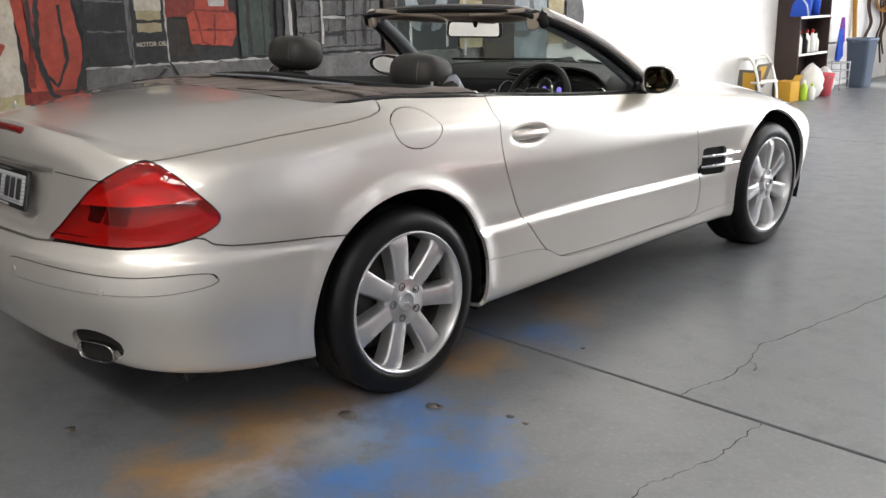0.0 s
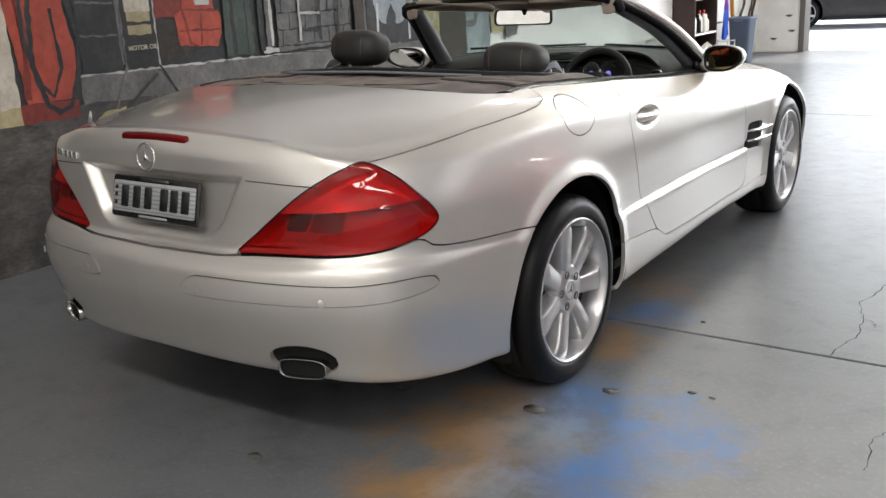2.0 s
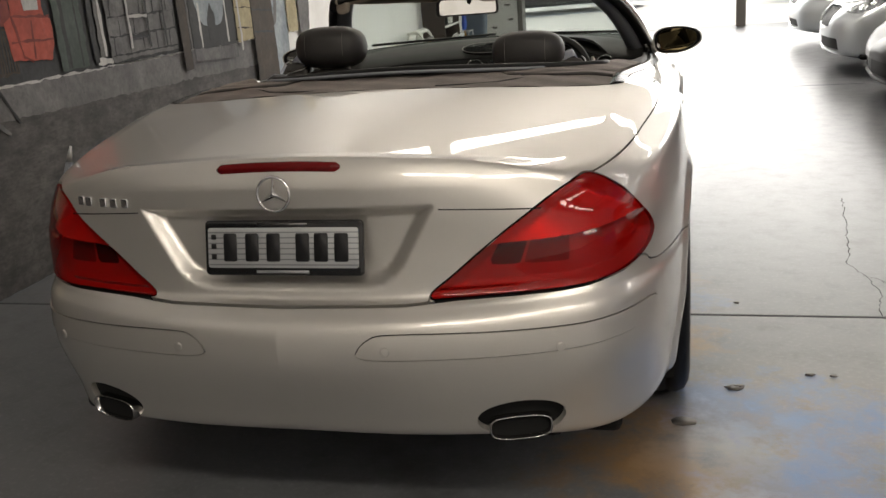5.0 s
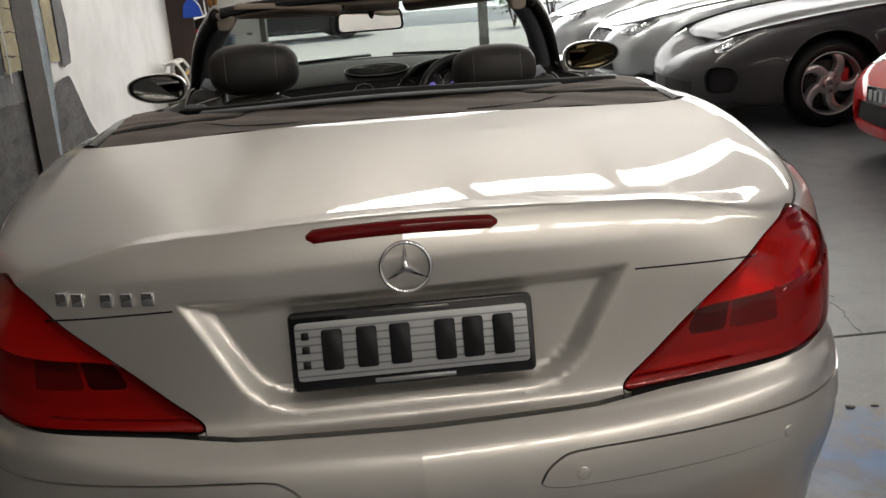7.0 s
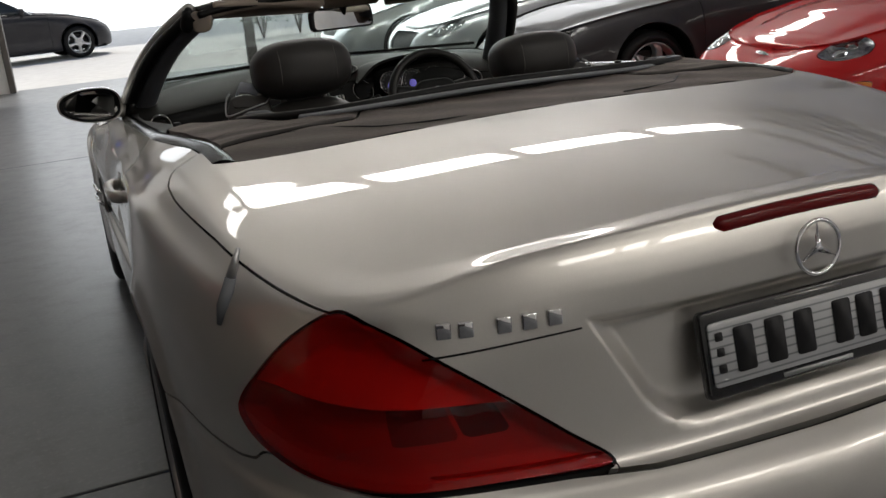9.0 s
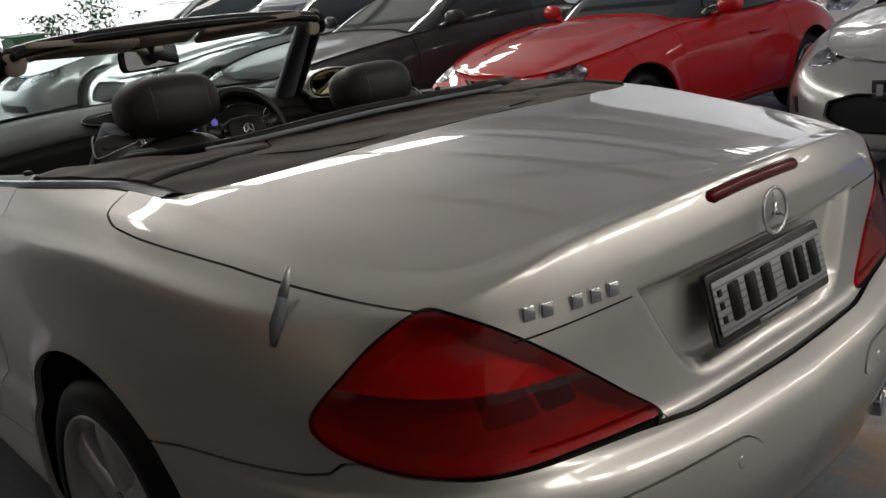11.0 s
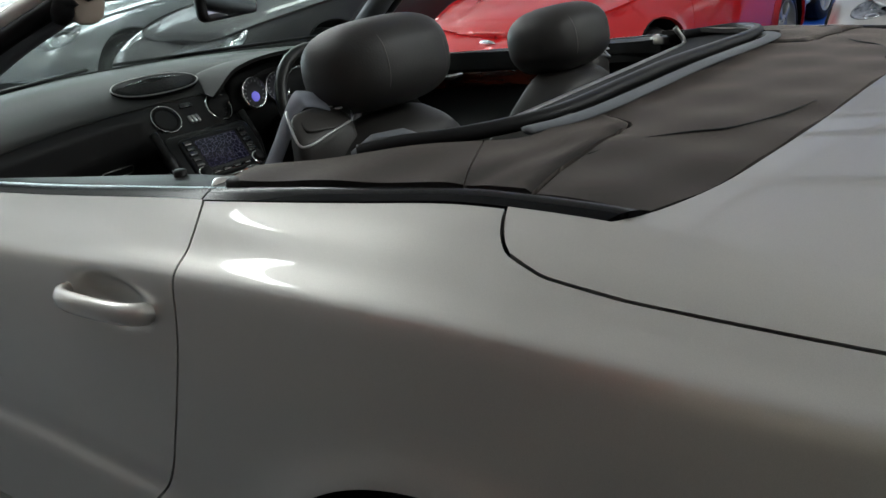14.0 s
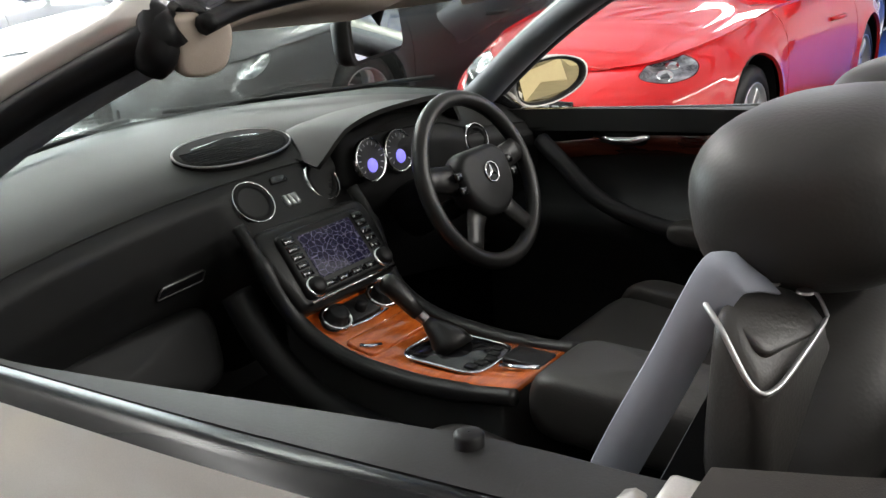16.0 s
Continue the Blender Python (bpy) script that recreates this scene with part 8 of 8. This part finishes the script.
stool = thing("step_stool", "off-white plastic step stool with a yellow panel against the wall", "step stool", Matrix.Translation((-2.10, 8.18, 0)))
for y in (-.20, .20):
    put("side_frame", *tube(spline_loop([(-.15, y, 0), (-.14, y, .30), (-.11, y, .50), (-.05, y, .545), (.02, y, .53), (.09, y, .40), (.145, y, .20), (.17, y, 0)], 6, closed=False), .022, 10, squash=.7), OFF_WHITE, stool)
for x, z0, w in ((-.06, .53, .15), (.10, .27, .14)):
    put_bm("tread", box_bm((w, .40, .030), .010, Matrix.Translation((x, 0, z0))), OFF_WHITE, stool)
panel_card = put_bm("front_panel", box_bm((.010, .33, .30), .004, Matrix.Translation((.05, 0, .33)) @ Matrix.Rotation(.32, 4, "Y")), BEAM_PAINT, stool)
put_bm("yellow_sticker", box_bm((.004, .16, .20), .001, Matrix.Translation((.060, -.02, .35)) @ Matrix.Rotation(.32, 4, "Y")), YELLOW_CARD, panel_card, "yellow sticker")
put_bm("rear_panel", box_bm((.30, .006, .34), .002, Matrix.Translation((.0, -.19, .24))), BEAM_PAINT, stool)
put_bm("side_sticker", box_bm((.15, .004, .20), .001, Matrix.Translation((.01, -.1955, .28))), YELLOW_CARD, stool, "yellow side sticker")

# hoses and a pole on the white wall near the door
HOSE_X = WALL_X - .155
tagged(put("pole", *tube([(HOSE_X + .10, 11.22, 0), (HOSE_X + .035, 11.20, 1.0), (HOSE_X + .025, 11.18, 2.4)], .030, 10), HOSE_ORANGE), "yellow pole leaning on the white wall", "pole")
coil = thing("air_hose", "coiled orange and brown air hose hung on the white wall", "hose")
for k in range(6):
    put("hose_turn", *tube([(HOSE_X + .02 + .012 * k, 12.10 + (.20 + .016 * k) * math.cos(a), 1.16 + (.17 + .010 * k) * math.sin(a)) for a in np.linspace(0, 2 * math.pi, 28, endpoint=False)], .012, 6, closed=True), HOSE_ORANGE if k % 3 else HOSE_DARK, coil)
for dy, lo in ((-.46, .42), (-.40, .30), (-.02, .50), (.10, .22), (.16, .34)):
    put("hose_end", *tube(spline_loop([(HOSE_X + .03, 12.10 + dy, 1.6), (HOSE_X + .04, 12.08 + dy, 1.05), (HOSE_X + .05, 12.14 + dy * .9, .80), (HOSE_X + .04, 12.04 + dy, .60), (HOSE_X + .05, 12.10 + dy * 1.2, lo)], 6, closed=False), .014, 6), HOSE_DARK, coil)
block("hook_plate", (WALL_X - .158, 12.04, 1.30), (WALL_X - .138, 12.16, 1.42), BEAM_PAINT, kind="", label="small dark hook plate for the hose", category="hook")
for x, z0 in ((-1.83, .55), (-1.78, .32), (-2.05, .2)):
    put("wall_scuff", *slab([(x + .05 * math.cos(a) * (1 + .3 * math.sin(3 * a)), z0 + .018 * math.sin(a)) for a in np.linspace(0, 2 * math.pi, 14, endpoint=False)], .001, 0, Matrix.Translation((0, FRONT_Y - .002, 0)) @ Matrix.Rotation(math.pi / 2, 4, "X")), BEAM_PAINT, floor)

# ---------- outside the door ----------
GREEN_BIN = plastic("dark_green_plastic", (.018, .075, .035), .5)
LEAF = plastic("leaf_green", (.055, .095, .030), .6, 50, .2)
outside_bin = thing("wheelie_bin", "dark green wheeled bin standing outside the door", "bin", Matrix.Translation((4.9, 16.6, -.02)))
put("bin_shell", *joined(([(-.24, -.26, .06), (.24, -.26, .06), (.24, .24, .06), (-.24, .24, .06), (-.29, -.33, .94), (.29, -.33, .94), (.29, .33, .94), (-.29, .33, .94)], [[0, 3, 2, 1], [0, 1, 5, 4], [1, 2, 6, 5], [2, 3, 7, 6], [3, 0, 4, 7], [4, 5, 6, 7]])), GREEN_BIN, outside_bin, smooth=False)
put_bm("bin_lid", box_bm((.61, .70, .06), .02, Matrix.Translation((0, 0, .97)) @ Matrix.Rotation(.05, 4, "X")), GREEN_BIN, outside_bin)
for s in (-1, 1):
    put("bin_wheel", *moved(lathe([(-.025, .0005), (-.025, .10), (.025, .10), (.025, .0005)], 20), Matrix.Translation((s * .27, .26, .10))), RUBBER, outside_bin)
_rnd = random.Random(11)
for bx, by, bh in ((3.2, 18.4, 1.2), (4.1, 18.8, 1.5), (6.2, 18.6, 1.3), (7.4, 18.9, 1.6), (8.6, 18.5, 1.2)):
    shrub = thing("shrub", "low leafy green shrub in the sun outside", "shrub", Matrix.Translation((bx, by, -.02)), "shrubs outside")
    for k in range(5):
        a = 2 * math.pi * k / 5
        put("stem", *tube([(0, 0, 0), (.14 * math.cos(a), .14 * math.sin(a), bh * .4), (.30 * math.cos(a), .30 * math.sin(a), bh * .8)], [.018, .012, .005], 6), HOSE_DARK, shrub)
    verts, faces = [], []
    for k in range(700):
        u, v, w = _rnd.gauss(0, .26), _rnd.gauss(0, .26), bh * (.25 + .75 * _rnd.random() ** .7)
        d = Vector((_rnd.uniform(-1, 1), _rnd.uniform(-1, 1), _rnd.uniform(-.4, 1))).normalized() * _rnd.uniform(.04, .08)
        e = d.cross(Vector((_rnd.uniform(-1, 1), _rnd.uniform(-1, 1), _rnd.uniform(-1, 1)))).normalized() * .02
        c = Vector((u, v, w))
        at = len(verts)
        verts += [c - d, c + e, c + d, c - e]
        faces.append([at, at + 1, at + 2, at + 3])
    put("crown", verts, faces, LEAF, shrub, smooth=False)
